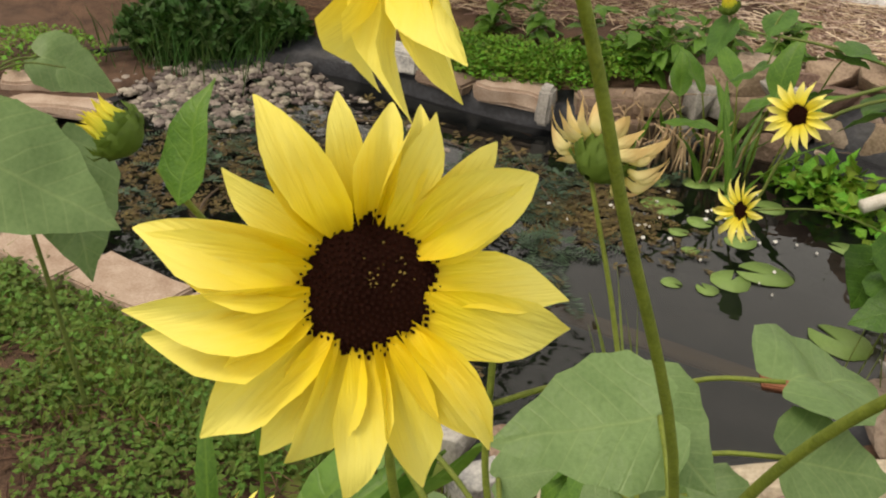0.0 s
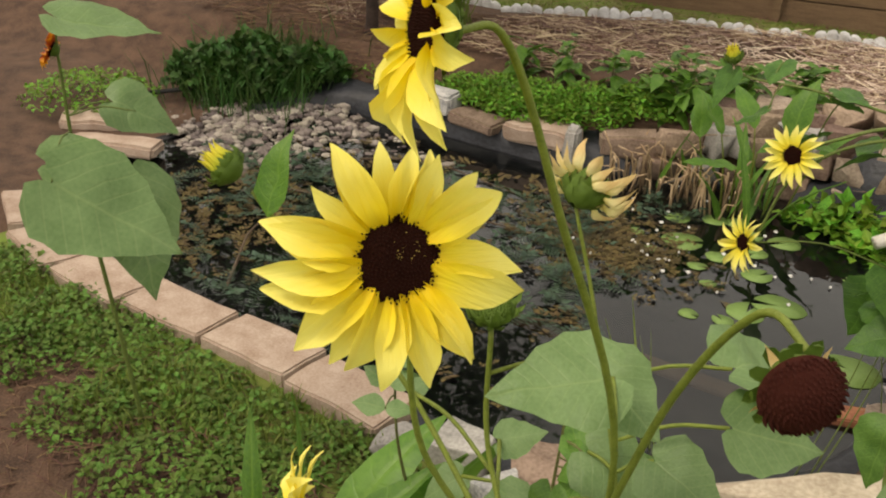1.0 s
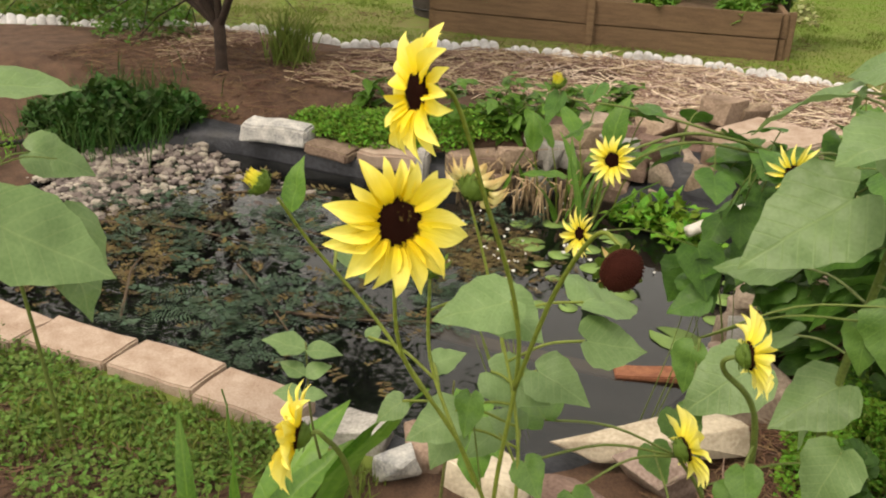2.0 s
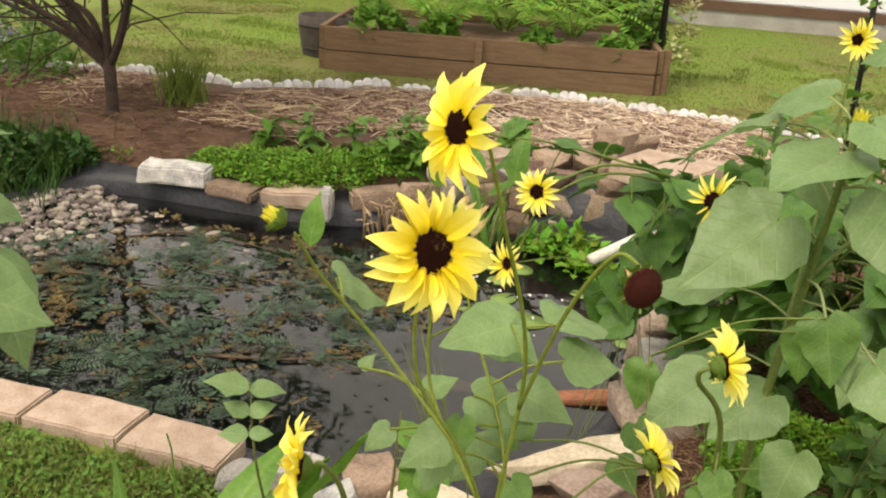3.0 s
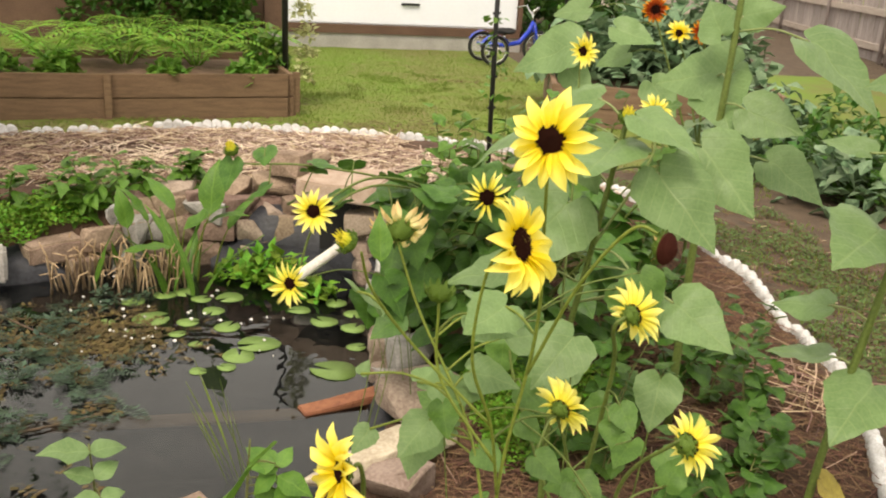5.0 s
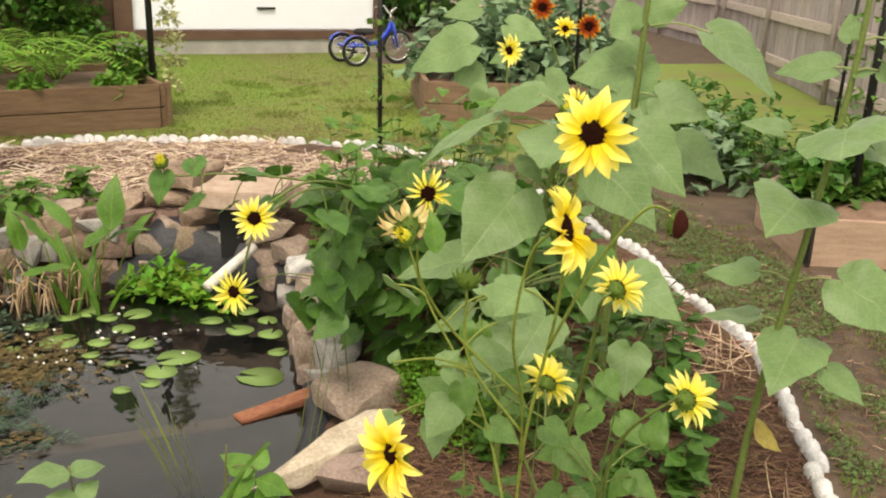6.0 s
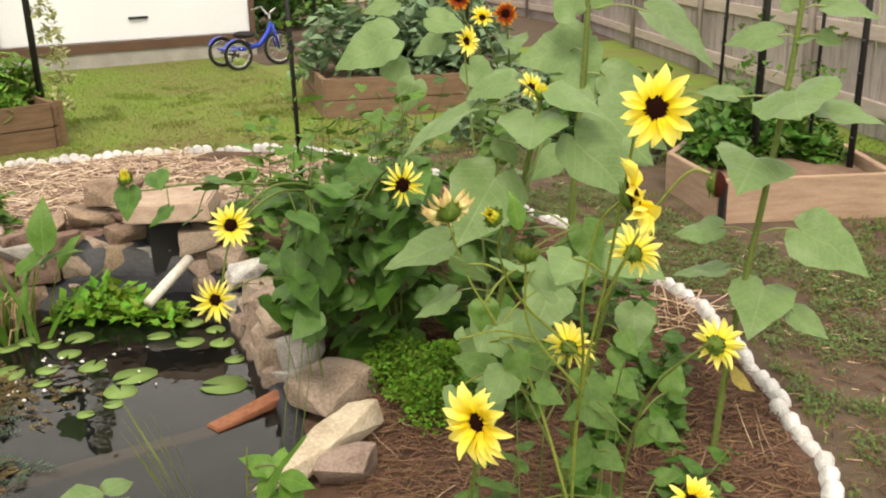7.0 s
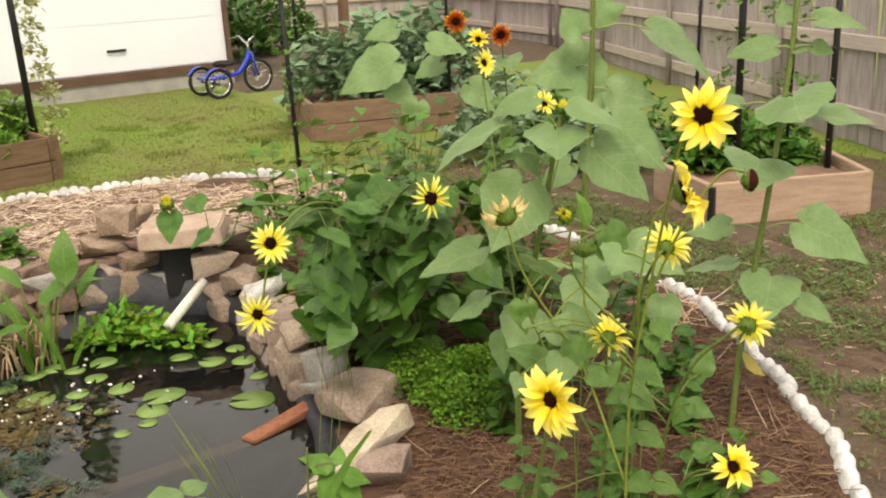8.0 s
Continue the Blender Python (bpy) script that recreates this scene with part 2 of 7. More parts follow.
RUBBER = mat("rubber", (0.020, 0.020, 0.020), 0.8, (0.014, 0.014, 0.014), 60, 300, 0.1)
CHROME = mat("chrome", (0.72, 0.72, 0.72), 0.25, (0.6, 0.6, 0.6), 40, 200, 0.0, metal=1.0)
PLASTICWHITE = mat("white_plastic_pipe", (0.72, 0.70, 0.66), 0.5, (0.52, 0.48, 0.42), 20, 120, 0.1)
BARREL = mat("dark_planter", (0.075, 0.062, 0.056), 0.8, (0.045, 0.037, 0.033), 15, 100, 0.3)
LILAC = mat("lilac_blossom", (0.36, 0.27, 0.52), 0.7, (0.26, 0.18, 0.40), 40)
ALGAE = mat("brown_algae", (0.125, 0.088, 0.030), 0.8, (0.034, 0.026, 0.011), 14, 90, 0.3, spread=0.3)


def water_material():
    m = bpy.data.materials.new("pond_water")
    m.use_nodes = True
    n, l = m.node_tree.nodes, m.node_tree.links
    b = n["Principled BSDF"]
    b.inputs["Base Color"].default_value = (0.11, 0.13, 0.135, 1)
    b.inputs["Roughness"].default_value, b.inputs["IOR"].default_value = 0.012, 1.40
    b.inputs["Transmission Weight"].default_value = 1.0
    no, co, bp = n.new("ShaderNodeTexNoise"), n.new("ShaderNodeTexCoord"), n.new("ShaderNodeBump")
    no.inputs["Scale"].default_value, no.inputs["Detail"].default_value = 7, 2
    bp.inputs["Strength"].default_value, bp.inputs["Distance"].default_value = 0.12, 0.02
    l.new(co.outputs["Object"], no.inputs["Vector"])
    l.new(no.outputs[0], bp.inputs["Height"]), l.new(bp.outputs[0], b.inputs["Normal"])
    return m


WATER = water_material()


# ---- building helpers ----
WORLD = {}


def empty(name, at, **tags):
    ob = new(name)
    ob.empty_display_size = 0.05
    ob.matrix_basis = Matrix.Translation(at)
    WORLD[ob] = ob.matrix_basis.copy()
    return tagged(ob, **tags)


class Geo:
    """Vertices and faces gathered for one mesh."""

    def __init__(self):
        self.v, self.f = [], []

    def add(self, verts, faces):
        o = len(self.v)
        self.v.extend(tuple(p) for p in verts)
        self.f.extend(tuple(i + o for i in f) for f in faces)
        return self

    def tube(self, pts, radii, sides=7, caps=True):
        pts = [Vector(p) for p in pts]
        if not isinstance(radii, (list, tuple)):
            radii = [radii] * len(pts)
        rings, side = [], None
        for i, p in enumerate(pts):
            d = (pts[min(i + 1, len(pts) - 1)] - pts[max(i - 1, 0)]).normalized()
            if side is None:
                side = d.orthogonal().normalized()
            side = (side - d * side.dot(d)).normalized()
            up = d.cross(side)
            rings.append([p + (side * math.cos(2 * math.pi * k / sides) + up * math.sin(2 * math.pi * k / sides)) * radii[i] for k in range(sides)])
        faces = [(i * sides + k, i * sides + (k + 1) % sides, (i + 1) * sides + (k + 1) % sides, (i + 1) * sides + k) for i in range(len(pts) - 1) for k in range(sides)]
        if caps:
            faces += [tuple(reversed(range(sides))), tuple(range((len(pts) - 1) * sides, len(pts) * sides))]
        return self.add([q for r in rings for q in r], faces)

    def box(self, lo, hi):
        (a, b, c), (x, y, z) = lo, hi
        return self.add([(a, b, c), (x, b, c), (x, y, c), (a, y, c), (a, b, z), (x, b, z), (x, y, z), (a, y, z)],
                        [(3, 2, 1, 0), (4, 5, 6, 7), (0, 1, 5, 4), (1, 2, 6, 5), (2, 3, 7, 6), (3, 0, 4, 7)])

    def mesh(self, name, smooth=True):
        me = bpy.data.meshes.new(name)
        me.from_pydata(self.v, [], self.f)
        if smooth:
            me.polygons.foreach_set("use_smooth", [True] * len(me.polygons))
        me.update()
        return me


def mesh_of(geo, name, smooth=True):
    return geo.mesh(name, smooth) if isinstance(geo, Geo) else geo


def part(name, geo, material, parent=None, at=None, label="", smooth=True):
    """One mesh object, placed by a world pose, under its thing or part."""
    me = mesh_of(geo, name, smooth)
    if material is not None and not me.materials:
        me.materials.append(material)
    ob = new(name, me)
    m = at if at is not None else Matrix.Identity(4)
    ob.matrix_basis = m
    WORLD[ob] = m.copy()
    if parent is not None:
        ob.parent = parent
        ob.matrix_parent_inverse = WORLD[parent].inverted()
    return tagged(ob, label=label)


def stuff_mesh(name, verts, faces, material, label, category):
    me = bpy.data.meshes.new(name)
    me.from_pydata(verts, [], faces)
    me.materials.append(material)
    ob = new(name, me)
    WORLD[ob] = Matrix.Identity(4)
    return tagged(ob, label, category, kind="stuff")


def bevelled_block(sx, sy, sz, bevel=0.01, rough=0.0, seed=0, cuts=0, taper=0.0):
    """A worn block resting on z = 0, centred in x and y."""
    rnd = random.Random(seed)
    bm = bmesh.new()
    bmesh.ops.create_cube(bm, size=1)
    for v in bm.verts:
        k = 1 - taper * (v.co.z + 0.5)
        v.co = Vector((v.co.x * sx * k, v.co.y * sy * k, (v.co.z + 0.5) * sz))
    if cuts:
        bmesh.ops.subdivide_edges(bm, edges=bm.edges, cuts=cuts, use_grid_fill=True)
    if bevel:
        edge = [e for e in bm.edges if len(e.link_faces) == 2 and e.calc_face_angle() > 0.8]
        bmesh.ops.bevel(bm, geom=edge, offset=bevel, segments=2, affect="EDGES")
    off = Vector((rnd.uniform(0, 50), rnd.uniform(0, 50), 0))
    for v in bm.verts:
        k = 1 if v.co.z > sz * 0.06 else 0.4
        v.co += Vector((noise.noise(v.co * 9 + off), noise.noise(v.co * 9 + off + Vector((7, 3, 1))), noise.noise(v.co * 9 + off + Vector((1, 8, 5))))) * rough * k
    me = bpy.data.meshes.new("block")
    bm.to_mesh(me)
    bm.free()
    me.polygons.foreach_set("use_smooth", [True] * len(me.polygons))
    me.set_sharp_from_angle(angle=radians(50))
    return me


def rock_mesh(sx, sy, sz, seed, rough=0.28, chop=7):
    """A broken boulder: a sphere cut by random flats and roughened, resting on z = 0."""
    rnd = random.Random(seed)
    bm = bmesh.new()
    bmesh.ops.create_icosphere(bm, subdivisions=3, radius=1)
    flats = [(Vector((rnd.gauss(0, 1), rnd.gauss(0, 1), rnd.gauss(0, 0.7))).normalized(), rnd.uniform(0.55, 0.85)) for _ in range(chop)]
    flats += [(Vector((0, 0, 1)), 0.72), (Vector((0, 0, -1)), 0.7)]
    off = Vector((seed * 1.7, seed * 0.9, 3))
    for v in bm.verts:
        for n, d in flats:
            s = v.co.dot(n) - d
            if s > 0:
                v.co -= n * s * 0.92
        v.co *= 1 + rough * 0.3 * noise.noise(v.co * 1.6 + off) + rough * 0.14 * noise.noise(v.co * 5 + off)
    lo = min(v.co.z for v in bm.verts)
    for v in bm.verts:
        v.co = Vector((v.co.x * sx / 2 * 1.2, v.co.y * sy / 2 * 1.2, (v.co.z - lo) * sz / 1.42))
    me = bpy.data.meshes.new("rock")
    bm.to_mesh(me)
    bm.free()
    return me


def field_stone(sx, sy, sz, seed, points=15, taper=0.0):
    """A broken angular stone: a block cut by random flats, its edges chipped, resting on z = 0."""
    rnd = random.Random(seed)
    bm = bmesh.new()
    for _ in range(points):
        p = Vector((rnd.uniform(-1, 1), rnd.uniform(-1, 1), rnd.choice((-1, -0.9, -0.3, 0.4, 0.92, 1))))
        k = max(abs(p.x), abs(p.y), 0.35)
        bm.verts.new((p.x / k * rnd.uniform(0.84, 1.0) * sx / 2, p.y / k * rnd.uniform(0.84, 1.0) * sy / 2, (p.z + 1) * sz / 2))
    hull = bmesh.ops.convex_hull(bm, input=bm.verts)
    bmesh.ops.delete(bm, geom=[e for e in hull["geom_interior"] if isinstance(e, bmesh.types.BMVert)], context="VERTS")
    bmesh.ops.dissolve_limit(bm, angle_limit=0.20, verts=bm.verts, edges=bm.edges)
    bmesh.ops.bevel(bm, geom=list(bm.edges), offset=min(sx, sy, sz) * 0.055, segments=2, affect="EDGES", profile=0.55)
    bmesh.ops.triangulate(bm, faces=bm.faces)
    bmesh.ops.subdivide_edges(bm, edges=[e for e in bm.edges if e.calc_length() > 0.05], cuts=2)
    off = Vector((seed * 1.3, seed * 0.7, 0))
    for v in bm.verts:
        k = 1 - taper * max(0.0, 0.5 - v.co.x / sx)
        v.co = Vector((v.co.x, v.co.y * k, v.co.z * k))
        v.co += v.co.normalized() * (0.007 * noise.noise(v.co * 24 + off) + 0.004 * noise.noise(v.co * 70 + off))
    me = bpy.data.meshes.new("stone")
    bm.to_mesh(me)
    bm.free()
    me.polygons.foreach_set("use_smooth", [True] * len(me.polygons))
    me.set_sharp_from_angle(angle=radians(26))
    return me


def smooth(v, a, b):
    k = min(1.0, max(0.0, (v - a) / (b - a)))
    return k * k * (3 - 2 * k)


# ---- plan ----
POND = [(-2.80, 1.50), (-2.20, 1.30), (-1.55, 1.32), (-1.0, 1.32), (-0.72, 1.28), (-0.45, 1.27), (-0.20, 1.42), (0.0, 1.75),
        (0.06, 2.10), (0.10, 2.60), (0.14, 3.0), (0.10, 3.30), (-0.10, 3.42), (-0.50, 3.50), (-0.85, 3.45), (-1.12, 3.30), (-1.45, 3.14),
        (-1.80, 3.10), (-2.45, 3.10), (-2.68, 3.05), (-2.85, 2.75), (-2.98, 2.25), (-2.95, 1.80)]
EDGING = [(-5.4, 3.3), (-3.97, 4.19), (-3.47, 4.50), (-2.68, 4.62), (-1.87, 5.08), (-0.77, 5.37), (-0.10, 5.33), (0.70, 5.20), (1.23, 4.80),
          (1.48, 4.20), (1.68, 3.50), (1.65, 2.55), (1.50, 1.50), (1.33, 1.05), (1.10, 0.60), (0.88, 0.26), (0.6, -0.2), (0.2, -0.8), (-0.2, -1.8)]


def polyline(pts, step):
    """Points and headings at even steps along a line."""
    out, carry = [], 0.0
    for (ax, ay), (bx, by) in zip(pts, pts[1:]):
        d = math.hypot(bx - ax, by - ay)
        s = carry
        while s < d:
            out.append((ax + (bx - ax) * s / d, ay + (by - ay) * s / d, math.atan2(by - ay, bx - ax)))
            s += step
        carry = s - d
    return out


def rounded(pts, times=2):
    """A closed line with its corners cut."""
    for _ in range(times):
        pts = [q for a, b in zip(pts, pts[1:] + pts[:1]) for q in (((3 * a[0] + b[0]) / 4, (3 * a[1] + b[1]) / 4), ((a[0] + 3 * b[0]) / 4, (a[1] + 3 * b[1]) / 4))]
    return pts


SHORE = rounded(POND)
SHORE_A, SHORE_B = np.array(SHORE), np.roll(np.array(SHORE), -1, 0)


def inside(p, ring_a, ring_b):
    x, y = p[:, 0, None], p[:, 1, None]
    cross = ((ring_a[:, 1] > y) != (ring_b[:, 1] > y)) & (x < (ring_b[:, 0] - ring_a[:, 0]) * (y - ring_a[:, 1]) / (ring_b[:, 1] - ring_a[:, 1] + 1e-12) + ring_a[:, 0])
    return cross.sum(1) % 2 == 1


def distance(p, seg_a, seg_b):
    d = seg_b - seg_a
    k = np.clip(((p[:, None] - seg_a) * d).sum(-1) / (d * d).sum(-1), 0, 1)
    return np.sqrt((((seg_a + k[..., None] * d) - p[:, None]) ** 2).sum(-1)).min(1)


BED_RING = np.array(EDGING[:-2] + [(0.0, -0.75), (-0.8, -0.75), (-1.9, -0.45), (-3.0, 0.1), (-4.2, 0.9), (-5.2, 2.0), (-5.7, 2.9)])
BED_A, BED_B = BED_RING, np.roll(BED_RING, -1, 0)


def land(x, y):
    """The height of dry ground."""
    far = smooth(y + 0.25 * max(0.0, -x - 2), 3.12, 3.75)
    right = smooth(x - 0.25 * smooth(y, 0.9, 2.4) * 0, 0.05, 1.2)
    z = 0.03 + 0.24 * (1 - (1 - far) * (1 - right)) + 0.03 * smooth(-x, 3.0, 4.2)
    return z + 0.012 * noise.noise(Vector((x * 2.3, y * 2.3, 0))) + 0.006 * noise.noise(Vector((x * 9, y * 9, 4)))


def build_ground():
    fx, fy = np.arange(-6.0, 6.01, 0.07), np.arange(-2.0, 7.01, 0.07)
    xs = np.concatenate([[-400, -150, -60, -30, -15, -9], fx, [7, 9, 12, 18, 30, 60, 150, 400]])
    ys = np.concatenate([[-400, -150, -60, -25, -10, -5, -3], fy, [7.5, 8, 8.5, 9, 9.5, 10, 11, 12, 14, 17, 22, 35, 60, 150, 400]])
    gx, gy = np.meshgrid(xs, ys)
    p = np.stack([gx.ravel(), gy.ravel()], 1)
    wet = inside(p, SHORE_A, SHORE_B)
    near = (np.abs(p[:, 0]) < 7) & (p[:, 1] > -3) & (p[:, 1] < 8)
    depth = np.zeros(len(p))
    depth[wet] = distance(p[wet], SHORE_A, SHORE_B)
    z = np.array([land(min(max(x, -6), 6), min(max(y, -2), 7)) for x, y in p])
    for i in np.nonzero(wet)[0]:
        x, y = p[i]
        beach = smooth(-x, 1.9, 2.7) * smooth(y, 1.5, 2.0)
        deep = min(0.34, depth[i] * 2.4) * (1 - beach) + min(0.12, depth[i] * 0.22) * beach
        shelf = 0.16 * smooth(x, -1.1, -0.6) * (1 - smooth(y, 1.65, 1.85))
        z[i] = -0.03 - max(0.02, deep - shelf) - 0.015 * noise.noise(Vector((x * 5, y * 5, 9)))
    rim = near & ~wet
    rim[rim] = distance(p[rim], SHORE_A, SHORE_B) < 0.085
    z[rim] = np.minimum(z[rim], 0.015)
    nx = len(xs)
    faces = [(j * nx + i, j * nx + i + 1, (j + 1) * nx + i + 1, (j + 1) * nx + i) for j in range(len(ys) - 1) for i in range(nx - 1)]
    me = bpy.data.meshes.new("ground")
    me.from_pydata(np.column_stack([p, z]).tolist(), [], faces)
    for m in (SOIL, TURF, MUD, PATCHY):
        me.materials.append(m)
    mid = np.array([p[list(f)].mean(0) for f in faces])
    bed, pond = inside(mid, BED_A, BED_B), inside(mid, SHORE_A, SHORE_B)
    wob = np.array([0.35 * noise.noise(Vector((x * 0.9, y * 0.9, 2))) if abs(x) < 8 and abs(y) < 12 else 0.0 for x, y in mid])
    grassy = (mid[:, 0] < -0.62) & (mid[:, 0] + wob > -2.6) & (mid[:, 1] < 1.25) & (mid[:, 1] > 0.85)
    side = ~bed & (mid[:, 0] > 0.5) & (mid[:, 0] + wob < 4.3) & (mid[:, 1] + wob < 4.5) & (mid[:, 1] + wob > -0.7)
    side |= (mid[:, 0] > 2.3) & (mid[:, 1] > 9.3) & (mid[:, 0] < 8.5) & (mid[:, 1] < 18)
    idx = np.where(pond, 2, np.where(side, 3, np.where(bed & ~grassy, 0, 1)))
    me.polygons.foreach_set("material_index", idx.tolist())
    me.polygons.foreach_set("use_smooth", [True] * len(faces))
    return tagged(new("ground", me), "mulched pond bed, lawn and muddy pond bottom", "ground", kind="structure")


build_ground()

# water, a closed sheet with a rippled top
wg = Geo()
ring = rounded(POND)
cx, cy = -1.2, 2.3
wide = [(cx + (x - cx) * 1.03, cy + (y - cy) * 1.04) for x, y in ring]
n = len(wide)
wg.add([(x, y, 0.0) for x, y in wide] + [(cx, cy, 0.0)], [(i, (i + 1) % n, n) for i in range(n)])
water = part("water", wg, WATER)
tagged(water, "still dark pond water mirroring the overcast sky", "water", kind="structure")
water.visible_shadow = False

# liner rising round the shore in soft folds
lg = Geo()
rows = []
for i, (x, y) in enumerate(ring):
    dx, dy = x - cx, y - cy
    k = 1 + 0.012 * noise.noise(Vector((x * 6, y * 6, 0)))
    back = 0.0 if -1.28 < x < -0.48 and y > 2.6 else smooth(y, 2.6, 3.0)
    top = 0.03 + 0.065 * back + 0.015 * noise.noise(Vector((x * 4, y * 4, 3)))
    if x < -2.5 and y < 3.0:
        top = -0.02
    d = math.hypot(dx, dy)
    ux, uy = dx / d, dy / d
    over = lambda k: land(x + ux * k, y + uy * k) + 0.035
    rows.append([(x - ux * 0.03, y - uy * 0.03, -0.30), (x - ux * 0.012 * k, y - uy * 0.012, -0.02), (x + ux * 0.006, y + uy * 0.006, top * 0.6), (x + ux * 0.03, y + uy * 0.03, max(top, over(0.03) if back else -1)), (x + ux * 0.10, y + uy * 0.10, max(top - 0.01, over(0.10) if back else -1)), (x + ux * 0.20, y + uy * 0.20, max(top - 0.05, over(0.20) - 0.02 if back else -1))])
for r in rows:
    lg.v.extend(r)
for i in range(n):
    for j in range(5):
        a, b = i * 6 + j, ((i + 1) % n) * 6 + j
        lg.f.append((a, b, b + 1, a + 1))
tagged(part("pond_liner", lg, LINER), "dark grey pond liner rising round the shore", "pond liner", kind="structure")


# ---- stones round the pond ----
def stone(name, x, y, z, rz, me, material, label, category="stone", rx=0, ry=0):
    ob = part(name, me, material, None, pose(x, y, z, rx, ry, rz))
    return tagged(ob, label, category, group="stones round the pond")


for i, (x, y, w, d, rz) in enumerate([(-2.62, 1.33, 0.30, 0.18, -28), (-2.32, 1.20, 0.31, 0.18, -14), (-2.005, 1.165, 0.31, 0.18, -3), (-1.69, 1.19, 0.315, 0.175, 2), (-1.365, 1.205, 0.30, 0.175, 1), (-1.045, 1.19, 0.305, 0.17, -2)]):
    stone("coping_stone", x, y, 0.01, rz, bevelled_block(w, d, 0.062, 0.006, 0.008, i, 3), SANDSTONE, "tan sandstone coping block set along the pond edge", "coping stone")
for i, (x, y, w, d, h, rz) in enumerate([(-1.64, 3.17, 0.31, 0.17, 0.085, 8), (-1.97, 3.15, 0.26, 0.15, 0.06, -6), (-1.30, 3.32, 0.26, 0.17, 0.09, 30), (-1.12, 3.48, 0.20, 0.15, 0.09, 38), (-0.96, 3.60, 0.20, 0.15, 0.10, 20), (-0.76, 3.63, 0.20, 0.15, 0.10, -8)]):
    stone("edge_stone", x, y, 0.068, rz, bevelled_block(w, d, h, 0.012, 0.016, 20 + i, 3), SANDSTONE if i < 1 else TANROCK, "rough tan stone laid on the far pond edge", "edge stone")
stone("upright_stone", -1.475, 3.13, 0.03, 15, bevelled_block(0.06, 0.10, 0.15, 0.012, 0.012, 33, 2), GREYROCK, "narrow grey stone wedged upright between two edge stones")
stone("white_rock", -2.28, 3.13, 0.10, 12, bevelled_block(0.34, 0.16, 0.088, 0.012, 0.016, 5, 3), WHITEROCK, "chalky white rock resting on the dark liner", "rock")

ROCKS = [  # x, y, z, width, depth, height, turn, seed, colour
    (-0.52, 3.62, 0.07, 0.24, 0.18, 0.10, 20, 11, 0), (-0.33, 3.64, 0.07, 0.22, 0.18, 0.12, -10, 12, 0), (-0.50, 3.66, 0.17, 0.22, 0.17, 0.10, 40, 13, 0),
    (-0.32, 3.68, 0.185, 0.24, 0.18, 0.10, 5, 14, 0), (-0.24, 3.70, 0.28, 0.20, 0.17, 0.11, 60, 15, 0),
    (-0.72, 3.56, 0.08, 0.22, 0.17, 0.10, 15, 51, 0), (-0.88, 3.52, 0.07, 0.20, 0.16, 0.10, -20, 52, 2), (-0.66, 3.60, 0.17, 0.22, 0.16, 0.09, 30, 53, 0), (-0.80, 3.64, 0.16, 0.20, 0.16, 0.09, 0, 54, 3), (-0.16, 3.60, 0.18, 0.14, 0.15, 0.10, 50, 56, 0),
    (0.13, 3.34, 0.06, 0.22, 0.20, 0.13, 30, 17, 0), (0.14, 3.36, 0.18, 0.26, 0.20, 0.12, -15, 18, 0), (0.25, 3.05, 0.06, 0.22, 0.16, 0.13, 10, 19, 1),
    (0.26, 2.76, 0.07, 0.28, 0.18, 0.09, -5, 20, 0), (0.20, 2.50, 0.05, 0.20, 0.19, 0.19, 35, 21, 3), (0.13, 2.24, 0.03, 0.18, 0.16, 0.12, 75, 22, 0),
    (0.20, 2.10, 0.05, 0.20, 0.18, 0.15, 15, 23, 2), (0.19, 1.83, 0.03, 0.31, 0.23, 0.145, 25, 24, 0), (0.06, 1.36, 0.03, 0.22, 0.15, 0.10, 50, 25, 0), (0.22, 2.88, 0.17, 0.20, 0.13, 0.10, 5, 58, 3), (0.20, 2.62, 0.14, 0.20, 0.16, 0.10, -20, 59, 0), (0.17, 2.36, 0.05, 0.18, 0.16, 0.12, 60, 60, 0), (0.16, 2.30, 0.16, 0.17, 0.15, 0.09, 20, 61, 0), (0.13, 2.02, 0.03, 0.16, 0.15, 0.10, 40, 62, 2), (0.22, 3.20, 0.13, 0.20, 0.18, 0.10, 35, 63, 0), (-0.95, 3.62, 0.12, 0.18, 0.15, 0.10, 30, 64, 0), (-0.12, 3.78, 0.28, 0.18, 0.15, 0.09, 22, 67, 0), (0.30, 3.50, 0.25, 0.2, 0.18, 0.11, 48, 68, 0),
    (-0.70, 1.20, 0.01, 0.17, 0.15, 0.10, 12, 26, 2), (-0.30, 1.19, 0.01, 0.26, 0.19, 0.10, -12, 27, 1), (-0.50, 1.22, 0.01, 0.16, 0.15, 0.09, 30, 70, 0), (-0.08, 1.17, 0.02, 0.24, 0.18, 0.08, 20, 28, 0),
    (-0.84, 1.10, 0.01, 0.12, 0.10, 0.08, 40, 29, 2), (-0.55, 1.10, 0.01, 0.12, 0.12, 0.10, 70, 31, 3)]
ROCKS += [(-0.95 + 0.155 * k, 3.57 + 0.02 * math.sin(2.1 * k), 0.175 + 0.015 * (k % 2), 0.215, 0.16, 0.12, 14 * math.sin(k * 3), 90 + k, (0, 0, 2, 0, 3, 0)[k]) for k in range(6)]
ROCKS += [(0.16, 3.24, -0.01, 0.15, 0.16, 0.12, 70, 105, 0), (0.17, 2.92, -0.01, 0.14, 0.17, 0.11, 82, 106, 2), (0.16, 2.70, -0.01, 0.13, 0.16, 0.10, 78, 107, 0)]
